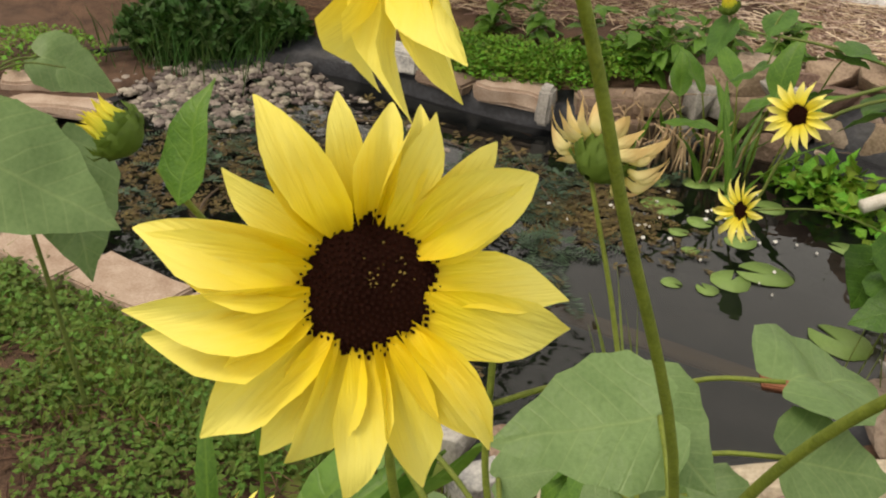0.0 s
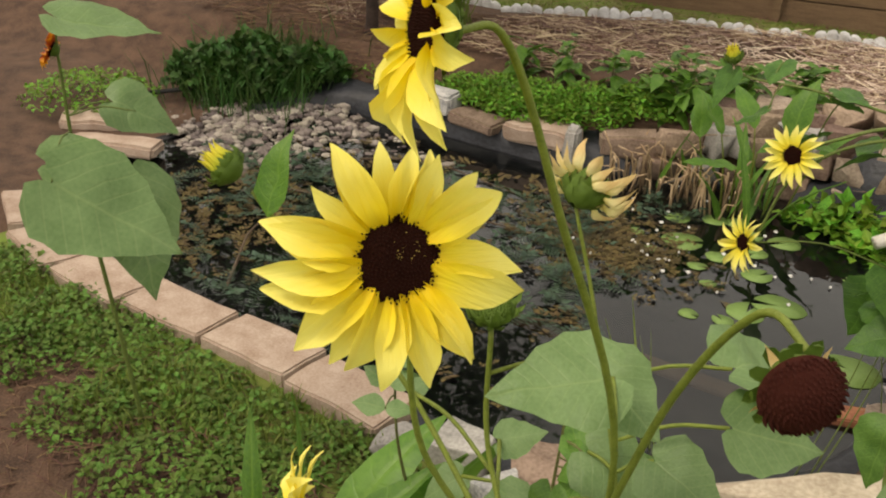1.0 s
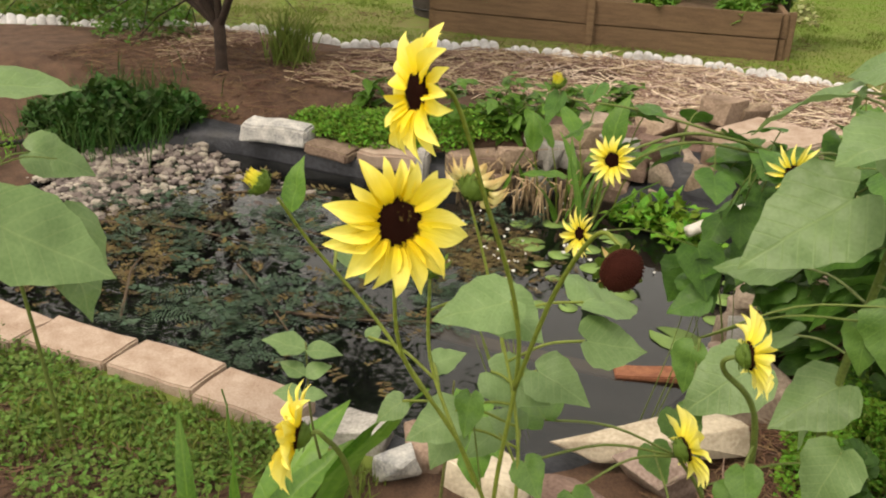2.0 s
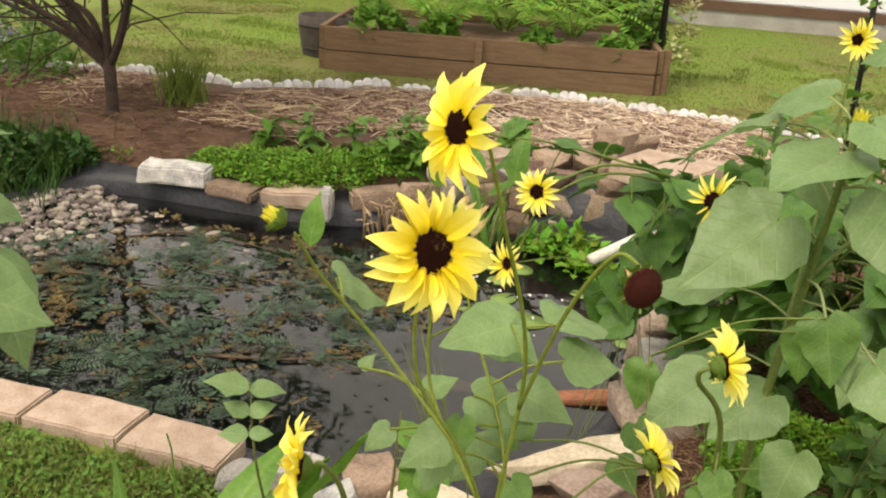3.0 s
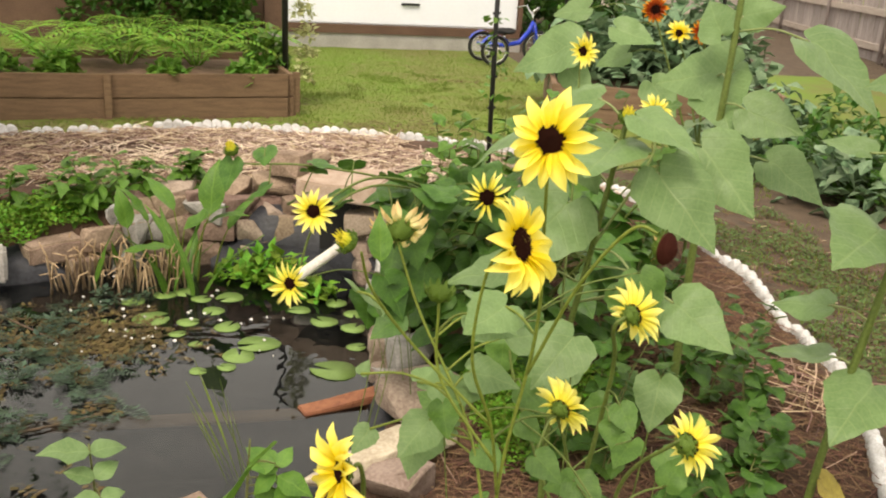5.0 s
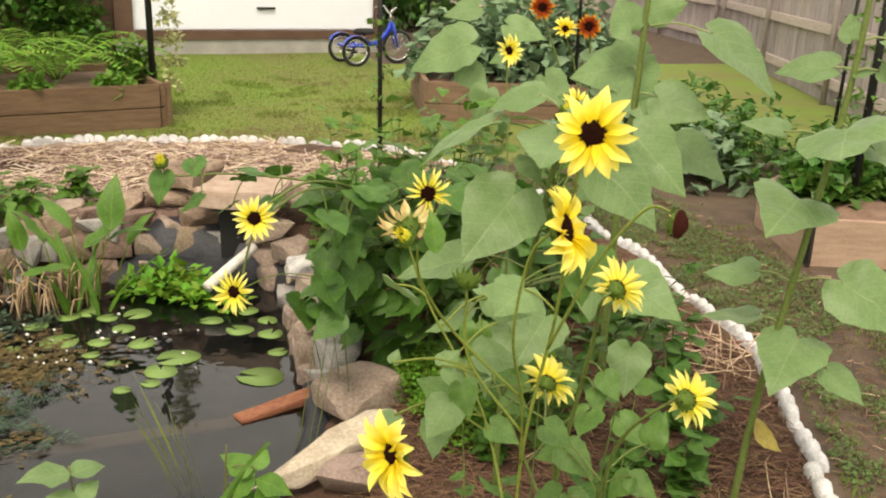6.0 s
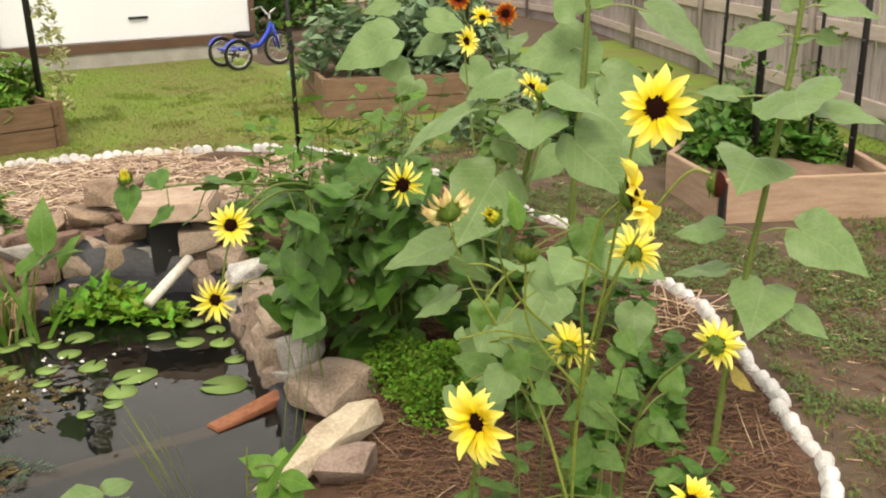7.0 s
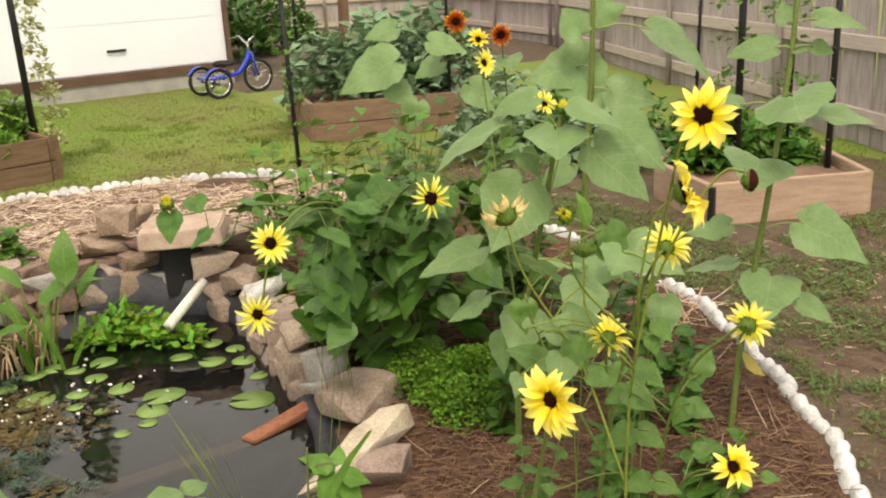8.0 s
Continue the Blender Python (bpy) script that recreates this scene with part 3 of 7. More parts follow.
# two courses standing at the waterline of the far bank, open below the waterfall
for course in range(2):
    for k, (x, y, a) in enumerate(polyline(SHORE + SHORE[:1], 0.172)):
        if y > 3.2 and -1.28 < x < 0.10 and not (course == 0 and -0.46 < x < 0.02):
            d = math.hypot(x - cx, y - cy)
            out = 0.035 + 0.04 * course
            ROCKS.append((x + (x - cx) / d * out + 0.05 * course, y + (y - cy) / d * out, -0.03 + 0.13 * course, 0.20 - 0.02 * (k % 3), 0.14, 0.135 - 0.02 * (k % 2), math.degrees(a) + 9 * math.sin(k * 2.7), 120 + k + 40 * course, (0, 0, 2, 0, 3)[k % 5]))
# small stones at the waterline of the near right bank
for k, (x, y, a) in enumerate(polyline(SHORE + SHORE[:1], 0.135)):
    if x > -0.1 and 2.12 < y < 3.0:
        d = math.hypot(x - cx, y - cy)
        ROCKS.append((x + (x - cx) / d * 0.03, y + (y - cy) / d * 0.03, -0.04, 0.145 - 0.015 * (k % 3), 0.11, 0.115 + 0.02 * (k % 2), math.degrees(a) + 12 * math.sin(k * 2.1), 210 + k, (0, 3, 0)[k % 3]))
for x, y, z, w, d, h, rz, seed, c in ROCKS:
    label = ("tan fieldstone stacked on the pond edge", "pale limestone rock beside the pond", "grey rock on the pond edge", "pinkish quartz rock on the pond edge")[c]
    if y > 3.45 and x < 0.05 and seed < 90:
        z += max(0.0, land(x, y) - 0.155)
    stone("rock", x, y, z, rz, field_stone(w, d, h, seed, 24 if w > 0.3 else 16), (LIGHTROCK if x > 0.05 else TANROCK, PALEROCK, GREYROCK, WHITEROCK if seed in (31, 58) else LIGHTROCK)[c], label, "rock")
stone("slab_stone", 0.03, 3.47, 0.36, -22, bevelled_block(0.40, 0.38, 0.082, 0.008, 0.010, 41, 2, 0.06), SANDSTONE, "broad sandstone slab roofing the waterfall outlet", "slab")
stone("slab_stone", 0.20, 3.86, 0.28, 15, bevelled_block(0.30, 0.26, 0.07, 0.014, 0.02, 42, 4), SANDSTONE, "flat sandstone slab lying on the mulch", "slab")
stone("long_rock", 0.015, 1.455, 0.075, 22, field_stone(0.54, 0.15, 0.09, 91, 14, 0.35), PALEROCK, "long cream limestone rock bridging the pond corner", "rock", ry=-5)

stone("shell_rock", -1.045, 3.412, 0.19, 25, field_stone(0.075, 0.06, 0.115, 47, 11), WHITEROCK, "small chalk-white shell-like stone standing on the edge stones", "rock")

# solid black block standing in for the shade inside the outlet under the slab
og = Geo()
og.box((-0.10, 3.40, 0.10), (0.09, 3.75, 0.345))
tagged(part("waterfall_outlet", og, RUBBER, smooth=False), "black block standing in for the shaded waterfall opening between stacked stones", "waterfall outlet")
fg = Geo()
cols = []
for i in range(14):
    x = -0.62 + 0.055 * i
    for k, (y, z) in enumerate([(3.62, 0.10), (3.56, 0.09), (3.48, 0.06), (3.42, 0.0), (3.36, -0.10)]):
        w = noise.noise(Vector((x * 7, y * 5, 1)))
        fg.v.append((x + 0.02 * w, y - 0.10 * math.sin(i / 13 * math.pi) + 0.03 * w, z + 0.02 * w ))
for i in range(13):
    for k in range(4):
        a = i * 5 + k
        fg.f.append((a, a + 1, a + 6, a + 5))
tagged(part("liner_fold", fg, LINER), "folded grey liner sheet below the waterfall", "pond liner")
pg = Geo().tube([(-0.205, 3.00, 0.10), (0.03, 3.22, 0.20)], 0.024, 12)
tagged(part("pipe", pg, PLASTICWHITE), "short white plastic pipe leaning over the water", "pipe")
bg = bevelled_block(0.30, 0.075, 0.030, 0.004, 0.003, 3, 2)
tagged(part("brick", bg, BRICK, None, pose(-0.06, 1.99, -0.012, 0, -4, 20)), "red brick laid from the rocks into the water", "brick")

# pebble beach
rnd = random.Random(4)
ico = bmesh.new()
bmesh.ops.create_icosphere(ico, subdivisions=1, radius=1)
iv, if_ = [tuple(v.co) for v in ico.verts], [tuple(v.index for v in f.verts) for f in ico.faces]
ico.free()
pv, pf = [], []
for k in range(2500):
    u, v = rnd.random(), rnd.gauss(0, 0.20)
    v = v * (2.2 if v > 0 else 0.85)
    x, y = -2.62 - 0.38 * u + v * 1.1, 2.12 + 1.0 * u - v * 0.3
    r = rnd.choice((0.007, 0.009, 0.012, 0.015, 0.019, 0.027)) * rnd.uniform(0.8, 1.15)
    z = max(-0.02, 0.012 + 0.05 * (u - 0.3)) + (0.02 if x < -2.95 else 0) - 0.05 * smooth(v, 0.05, 0.6) + rnd.uniform(-0.006, 0.012)
    c, s = math.cos(k), math.sin(k)
    sx, sy, sz = r * rnd.uniform(0.9, 1.5), r * rnd.uniform(0.7, 1.1), r * rnd.uniform(0.5, 0.8)
    o = len(pv)
    pv.extend((x + (a * sx * c - b * sy * s), y + (a * sx * s + b * sy * c), z + d * sz) for a, b, d in iv)
    pf.extend(tuple(i + o for i in f) for f in if_)
stuff_mesh("pebbles", pv, pf, PEBBLE, "pale river pebbles on the shallow pond beach", "pebbles")
hg = Geo().tube([(-3.35, 2.35, 0.09), (-3.2, 2.62, 0.10), (-3.12, 2.9, 0.10), (-3.16, 3.2, 0.13), (-3.0, 3.45, 0.19)], 0.011, 8)
tagged(part("hose", hg, RUBBER), "black garden hose lying beside the pebbles", "hose")
for i, (x, y, w, d, rz) in enumerate([(-2.98, 1.93, 0.40, 0.14, 25), (-3.25, 2.05, 0.30, 0.13, 40)]):
    stone("flat_stone", x, y, land(x, y) - 0.01, rz, bevelled_block(w, d, 0.05, 0.012, 0.02, 60 + i, 3), SANDSTONE, "flat tan stone at the shallow end", "stone")

# ---- white scalloped edging ----
def edging_mesh(domed):
    """A concrete garden edging piece: a low dome with three grooves, or an even row of lumps."""
    g = Geo()
    n = 12
    prof = []
    for i in range(n * 4 + 1):
        u = i / (n * 4)
        if not domed:
            rib = abs(math.sin(u * 4 * math.pi)) ** 0.6
            prof.append((u * 0.285 - 0.1425, 0.076 + 0.010 * math.sin(math.pi * u) + 0.020 * rib + 0.010 * noise.noise(Vector((u * 9, 0, 0))), 0.028 + 0.008 * rib + 0.008 * noise.noise(Vector((u * 6, 3, 0)))))
            continue
        rib = abs(math.sin(u * 4 * math.pi)) ** 0.4
        prof.append((u * 0.27 - 0.135, 0.052 + 0.032 * math.sin(math.pi * u) ** 0.7 + 0.022 * rib + 0.005 * noise.noise(Vector((u * 9, 0, 0))), 0.016 + 0.018 * rib + 0.005 * noise.noise(Vector((u * 6, 3, 0)))))
    for x, h, t in prof:
        g.v += [(x, -t, -0.06), (x, -t, h - 0.012), (x, -t * 0.5, h), (x, t * 0.5, h), (x, t, h - 0.012), (x, t, -0.06)]
    for i in range(len(prof) - 1):
        for k in range(5):
            a = i * 6 + k
            g.f.append((a, a + 1, a + 7, a + 6))
    m = (len(prof) - 1) * 6
    g.f += [(5, 4, 3, 2, 1, 0), tuple(m + k for k in range(6))]
    return g.mesh("edging_block")


EDGE, LUMPY = edging_mesh(True), edging_mesh(False)
EDGE.materials.append(WHITECONC)
LUMPY.materials.append(WHITECONC)
rnd = random.Random(8)
for k, (x, y, a) in enumerate(polyline(EDGING, 0.258)):
    if y < -0.6:
        continue
    side = y < 4.6 and x > 0
    m = pose(x + rnd.uniform(-0.008, 0.008), y + rnd.uniform(-0.008, 0.008), land(x, y) - (rnd.uniform(0.055, 0.067) if side else rnd.uniform(0.026, 0.060)), rnd.uniform(-14, 14), rnd.uniform(-7, 7), math.degrees(a) + rnd.uniform(-8, 8)) @ Matrix.Diagonal((0.94, 0.6, 0.95, 1))
    tagged(part("edging_block", LUMPY if side else EDGE, None, None, m), "white scalloped concrete edging block between mulch and lawn", "garden edging", group="white edging round the pond bed")


# ---- raised beds ----
def plank_box(thing, ax, ay, bx, by, z, h, thick, material, name="plank"):
    """A board standing on edge from a to b."""
    L = math.hypot(bx - ax, by - ay)
    me = bevelled_block(L, thick, h, 0.004, 0.0015, int(ax * 100) & 255, 2)
    return part(name, me, material, thing, pose((ax + bx) / 2, (ay + by) / 2, z, 0, 0, math.degrees(math.atan2(by - ay, bx - ax))))


def soil_in(thing, pts, z):
    g = Geo()
    c = (sum(p[0] for p in pts) / len(pts), sum(p[1] for p in pts) / len(pts))
    g.add([(x, y, z) for x, y in pts] + [(c[0], c[1], z + 0.03)] + [(x, y, z - 0.2) for x, y in pts],
          [(i, (i + 1) % len(pts), len(pts)) for i in range(len(pts))] + [(i, i + len(pts) + 1, (i + 1) % len(pts) + len(pts) + 1, (i + 1) % len(pts)) for i in range(len(pts))])
    return part("soil", g, DRYSOIL, thing)


bed = empty("raised_bed", (-1.4, 6.1, 0.26), label="weathered brown plank raised bed planted with young greens", category="raised bed")
F = [(-2.53, 5.44), (-1.45, 5.62), (-0.26, 5.92)]
for z in (0.25, 0.415):
    for (ax, ay), (bx, by) in zip(F, F[1:]):
        plank_box(bed, ax, ay, bx, by, z, 0.158, 0.04, PLANK)
    plank_box(bed, -0.235, 5.94, -0.50, 7.1, z, 0.158, 0.04, PLANK)
    plank_box(bed, -2.56, 5.46, -2.80, 6.6, z, 0.158, 0.04, PLANK)
    plank_box(bed, -2.80, 6.63, -0.52, 7.12, z, 0.158, 0.04, PLANK)
for x, y in ((-1.44, 5.585), (-0.20, 5.99)):
    part("corner_post", bevelled_block(0.05, 0.04, 0.33, 0.004, 0.001, 2), PLANK, bed, pose(x, y, 0.25, 0, 0, 12))
soil_in(bed, [(-2.5, 5.48), (-0.28, 5.95), (-0.53, 7.07), (-2.76, 6.57)], 0.52)

bed2 = empty("raised_bed", (2.7, 2.9, 0.24), label="fresh tan plank raised bed with corner joint, full of vegetables", category="raised bed")
Q = [(2.52, 2.86), (2.33, 2.27), (3.12, 1.96), (3.50, 2.62), (2.86, 3.10)]
for a, b in zip(Q, Q[1:] + Q[:1]):
    plank_box(bed2, a[0], a[1], b[0], b[1], 0.22, 0.26, 0.04, NEWPLANK)
part("corner_strap", bevelled_block(0.03, 0.03, 0.25, 0.003, 0.001, 2), BLACKMETAL, bed2, pose(2.325, 2.245, 0.22, 0, 0, 20))
soil_in(bed2, [(2.55, 2.84), (2.37, 2.3), (3.1, 2.01), (3.45, 2.62), (2.86, 3.05)], 0.43)

bed3 = empty("raised_bed", (2.6, 6.6, 0.26), label="tan plank raised bed with tall leafy vegetables and sunflowers", category="raised bed")
Q3 = [(1.72, 5.95), (3.4, 5.55), (3.8, 7.0), (2.05, 7.4)]
for a, b in zip(Q3, Q3[1:] + Q3[:1]):
    for z in (0.24, 0.41):
        plank_box(bed3, a[0], a[1], b[0], b[1], z, 0.165, 0.04, MIDPLANK)
soil_in(bed3, [(1.77, 5.98), (3.38, 5.6), (3.75, 6.97), (2.07, 7.35)], 0.52)

# half barrel at the end of the far bed
bar = empty("barrel_planter", (-2.85, 6.0, 0.26), label="dark half barrel planter on the lawn", category="planter")
bg = Geo()
R = [(0.0, 0.17), (0.10, 0.19), (0.20, 0.205), (0.31, 0.21), (0.31, 0.19), (0.25, 0.185), (0.25, 0.0)]
for z, r in R:
    bg.v += [(-2.76 + r * math.cos(2 * math.pi * k / 24), 5.98 + r * math.sin(2 * math.pi * k / 24), 0.26 + z) for k in range(24)]
for i in range(len(R) - 1):
    bg.f += [(i * 24 + k, i * 24 + (k + 1) % 24, (i + 1) * 24 + (k + 1) % 24, (i + 1) * 24 + k) for k in range(24)]
part("tub", bg, BARREL, bar)
for z, r in ((0.07, 0.186), (0.24, 0.211)):
    part("hoop", Geo().tube([(-2.76 + r * math.cos(2 * math.pi * k / 24), 5.98 + r * math.sin(2 * math.pi * k / 24), 0.26 + z) for k in range(25)], 0.007, 6), BLACKMETAL, bar)

# ---- garage ----
GO = pose(1.05, 10.55, 0.27, 0, 0, 7)
gar = empty("garage", (1.05, 10.55, 0.27), label="white garage with brown trim on a concrete foundation", category="garage")


def gpart(name, lo, hi, material, parent=gar, label=""):
    return part(name, Geo().box(lo, hi), material, parent, GO, label, smooth=False)


gpart("foundation", (-1.6, 0.0, -0.05), (1.55, 5.0, 0.17), CONC)
gpart("wall", (-6.0, 0.12, -0.05), (-1.6, 5.0, 2.7), BROWNPAINT)
gpart("corner_trim", (-1.6, -0.01, 0.27), (-1.40, 0.12, 2.7), BROWNPAINT)
gpart("wall", (-1.6, 0.30, 0.17), (1.47, 5.0, 2.7), WHITEPAINT)
gpart("sill_trim", (-1.6, -0.02, 0.17), (1.53, 0.06, 0.27), BROWNPAINT)
gpart("corner_trim", (1.505, -0.01, 0.27), (1.55, 5.0, 2.7), BROWNPAINT)
door = gpart("door", (-1.42, 0.055, 0.275), (1.50, 0.10, 2.5), WHITEPAINT, gar, "white overhead door with a handle")
for k in range(4):
    gpart("door_panel", (-1.40, 0.045, 0.29 + 0.55 * k), (1.485, 0.056, 0.836 + 0.55 * k), WHITEPAINT, door)
gpart("handle", (0.02, 0.015, 0.515), (0.24, 0.046, 0.54), BLACKMETAL, door, "dark lift handle")
gpart("roof", (-6.3, -0.4, 2.7), (1.95, 5.4, 2.85), BROWNPAINT)


# ---- fence ----
def fence(a, b, group):
    L = math.hypot(b[0] - a[0], b[1] - a[1])
    rz = math.degrees(math.atan2(b[1] - a[1], b[0] - a[0]))
    f = empty("fence", (*a, 0.26), label="weathered grey board fence with horizontal rails", category="fence", group=group)
    me = bevelled_block(0.138, 0.018, 1.85, 0.003, 0.0, 1)
    rnd = random.Random(3)
    n = int(L / 0.145)
    for i in range(n):
        s = (i + 0.5) * L / n
        x, y = a[0] + (b[0] - a[0]) * s / L, a[1] + (b[1] - a[1]) * s / L
        part("board", me, FENCEWOOD, f, pose(x, y, 0.25 + rnd.uniform(-0.02, 0.02), rnd.uniform(-1, 1), rnd.uniform(-0.6, 0.6), rz))
    sx, sy = -math.sin(math.radians(rz)), math.cos(math.radians(rz))
    for z in (0.42, 0.90, 1.72):
        part("rail", bevelled_block(L, 0.045, 0.095, 0.004, 0.0, 1), FENCERAIL, f, pose((a[0] + b[0]) / 2 + sx * 0.032, (a[1] + b[1]) / 2 + sy * 0.032, z, 0, 0, rz))
    for i in range(int(L / 2.4) + 1):
        s = min(i * 2.4, L)
        part("fence_post", Geo().tube([(0, 0, 0), (0, 0, 2.0)], 0.03, 10), FENCEWOOD, f, pose(a[0] + (b[0] - a[0]) * s / L + sx * 0.08, a[1] + (b[1] - a[1]) * s / L + sy * 0.08, 0.24))
    return f


fence((4.05, 1.9), (7.9, 11.2), "fence round the yard")
fence((7.9, 11.2), (9.2, 17.5), "fence round the yard")
fence((9.2, 17.5), (2.0, 18.6), "fence round the yard")


# ---- trellis poles ----
def pole(x, y, z0, z1, lean=(0, 0), r=0.014):
    p = empty("trellis_pole", (x, y, z0), label="slim black metal garden stake standing upright", category="garden stake", group="black garden stakes")
    part("shaft", Geo().tube([(x, y, z0 - 0.05), (x + lean[0], y + lean[1], z1)], r, 8), BLACKMETAL, p)
    for k in range(int((z1 - z0) / 0.16)):
        t = (k + 1) * 0.16 / (z1 - z0)
        q = Vector((x + lean[0] * t, y + lean[1] * t, z0 + (z1 - z0) * t))
        part("clip", Geo().tube([q + Vector((-0.02, 0, 0)), q + Vector((0.02, 0, 0.004))], r * 0.6, 5), BLACKMETAL, p)
    return p


for x, y, z0, z1, lean, r in [(0.80, 3.85, 0.25, 1.95, (-0.03, 0, ), 0.013), (2.83, 2.58, 0.42, 2.2, (0.02, 0.0), 0.020), (3.20, 2.28, 0.42, 2.2, (0.14, 0.1), 0.017), (3.42, 2.75, 0.42, 2.0, (0.1, 0.05), 0.010),
                           (2.08, 7.1, 0.5, 2.4, (0, 0), 0.016), (-0.28, 6.35, 0.5, 2.3, (-0.02, 0), 0.024), (3.9, 4.0, 0.4, 2.0, (0.05, 0), 0.012), (2.95, 5.9, 0.5, 2.3, (0, 0), 0.014)]:
    pole(x, y, z0, z1, lean, r)


# ---- tricycle ----
def tricycle(x, y, z, rz):
    T = pose(x, y, z, 0, 0, rz) @ Matrix.Scale(0.9, 4)
    tri = empty("tricycle", (x, y, z), label="blue child's tricycle with chrome handlebar parked on the lawn", category="tricycle")
    part("frame", Geo().tube([(-0.30, 0, 0.24), (-0.12, 0, 0.22), (0.10, 0, 0.26), (0.22, 0, 0.40), (0.27, 0, 0.52)], [0.022, 0.03, 0.03, 0.028, 0.024], 10), BLUE, tri, T)
    part("fork", Geo().tube([(0.27, 0.05, 0.50), (0.34, 0.05, 0.20)], 0.014, 8).tube([(0.27, -0.05, 0.50), (0.34, -0.05, 0.20)], 0.014, 8), BLUE, tri, T)
    part("axle", Geo().tube([(-0.30, -0.26, 0.17), (-0.30, 0.26, 0.17)], 0.014, 8), BLACKMETAL, tri, T)
    part("handlebar", Geo().tube([(0.14, -0.27, 0.66), (0.24, -0.20, 0.70), (0.25, -0.05, 0.62), (0.25, 0.05, 0.62), (0.24, 0.20, 0.70), (0.14, 0.27, 0.66)], 0.012, 8), CHROME, tri, T)
    part("stem", Geo().tube([(0.265, 0, 0.50), (0.25, 0, 0.63)], 0.014, 8), CHROME, tri, T)
    part("saddle", rock_mesh(0.24, 0.17, 0.07, 4, 0.05, 2), RUBBER, tri, T @ pose(-0.10, 0, 0.36))
    part("seat_post", Geo().tube([(-0.10, 0, 0.24), (-0.10, 0, 0.38)], 0.014, 8), CHROME, tri, T)
    part("rear_step", bevelled_block(0.14, 0.36, 0.02, 0.005, 0, 1), BLUE, tri, T @ pose(-0.33, 0, 0.22))
    for wx, wy, r in ((-0.30, 0.25, 0.165), (-0.30, -0.25, 0.165), (0.36, 0.0, 0.19)):
        ringp = [(wx + r * math.cos(2 * math.pi * k / 28), wy, r + 0.012 + r * math.sin(2 * math.pi * k / 28)) for k in range(29)]
        wheel = part("wheel", Geo().tube(ringp, 0.019, 8), RUBBER, tri, T)
        rim = [(wx + (r - 0.025) * math.cos(2 * math.pi * k / 28), wy, r + 0.012 + (r - 0.025) * math.sin(2 * math.pi * k / 28)) for k in range(29)]
        g = Geo().tube(rim, 0.009, 6)
        for k in range(12):
            a = math.pi * 2 * k / 12
            g.tube([(wx, wy, r + 0.012), (wx + (r - 0.03) * math.cos(a), wy, r + 0.012 + (r - 0.03) * math.sin(a))], 0.003, 4)
        part("rim", g, CHROME, wheel, T)
        if wx < 0:
            arc = [(wx + (r + 0.03) * math.cos(a), r + 0.012 + (r + 0.03) * math.sin(a)) for a in (0.5 + 0.26 * k for k in range(9))]
            g = Geo()
            for i, (px, pz) in enumerate(arc):
                g.v += [(px, wy - 0.04, pz), (px, wy + 0.04, pz)]
                if i:
                    g.f.append((2 * i - 2, 2 * i - 1, 2 * i + 1, 2 * i))
            part("mudguard", g, BLUE, tri, T)
    return tri


tricycle(2.20, 9.55, 0.275, 8)


# ---- plants ----
def leaf_mesh(seed, kind="heart"):
    """A leaf of length 1 along +y: heart-shaped, oval or a long blade, folded along its midrib and waved."""
    rnd = random.Random(seed)
    rows = {"heart": [(-0.13, 0.13), (-0.08, 0.27), (-0.01, 0.365), (0.08, 0.42), (0.18, 0.44), (0.30, 0.43), (0.42, 0.385), (0.54, 0.32), (0.66, 0.24), (0.77, 0.165), (0.87, 0.095), (0.95, 0.038), (1.0, 0.004)],
            "oval": [(0.0, 0.03), (0.10, 0.15), (0.25, 0.24), (0.42, 0.26), (0.60, 0.21), (0.78, 0.12), (0.92, 0.04), (1.0, 0.004)],
            "blade": [(0.0, 0.035), (0.15, 0.075), (0.35, 0.10), (0.55, 0.095), (0.75, 0.065), (0.9, 0.03), (1.0, 0.003)]}[kind]
    bend, fold, off = (rnd.uniform(0.03, 0.18) if kind == "heart" else rnd.uniform(0.10, 0.40)), rnd.uniform(0.06, 0.28), Vector((seed * 3.1, 0, 0))
    cols = (-1, -0.72, -0.38, 0, 0.38, 0.72, 1)
    g = Geo()
    for j, (y, w) in enumerate(rows):
        for c in cols:
            yy = y
            if kind == "heart" and j <= 2:
                yy = max(y, 0.03 - 0.16 * abs(c) ** 0.55) if j else 0.03 - 0.16 * abs(c) ** 0.55
            jag = 1 + (0.034 * (1 if j % 2 else -1) if abs(c) == 1 and kind != "blade" else 0)
            x = c * w * jag
            z = fold * abs(x) - bend * max(0, yy) ** 2 - 0.25 * x * x + 0.09 * noise.noise(Vector((x * 3.5, yy * 3.5, 0)) + off) + (0.012 if c in (-0.38, 0.38) else 0)
            g.v.append((x, yy, z))
    k = len(cols)
    for j in range(len(rows) - 1):
        for i in range(k - 1):
            a = j * k + i
            g.f.append((a, a + 1, a + k + 1, a + k))
    return g.mesh("leaf")


HEART = [leaf_mesh(s) for s in range(5)]
OVAL = [leaf_mesh(s + 10, "oval") for s in range(4)]
BLADE = [leaf_mesh(s + 20, "blade") for s in range(3)]
FAMILY = {}


def leaf_set(meshes, material):
    key = (meshes[0].name, material.name)
    if key not in FAMILY:
        FAMILY[key] = []
        for me in meshes:
            c = me.copy()
            c.materials.append(material)
            FAMILY[key].append(c)
    return FAMILY[key]


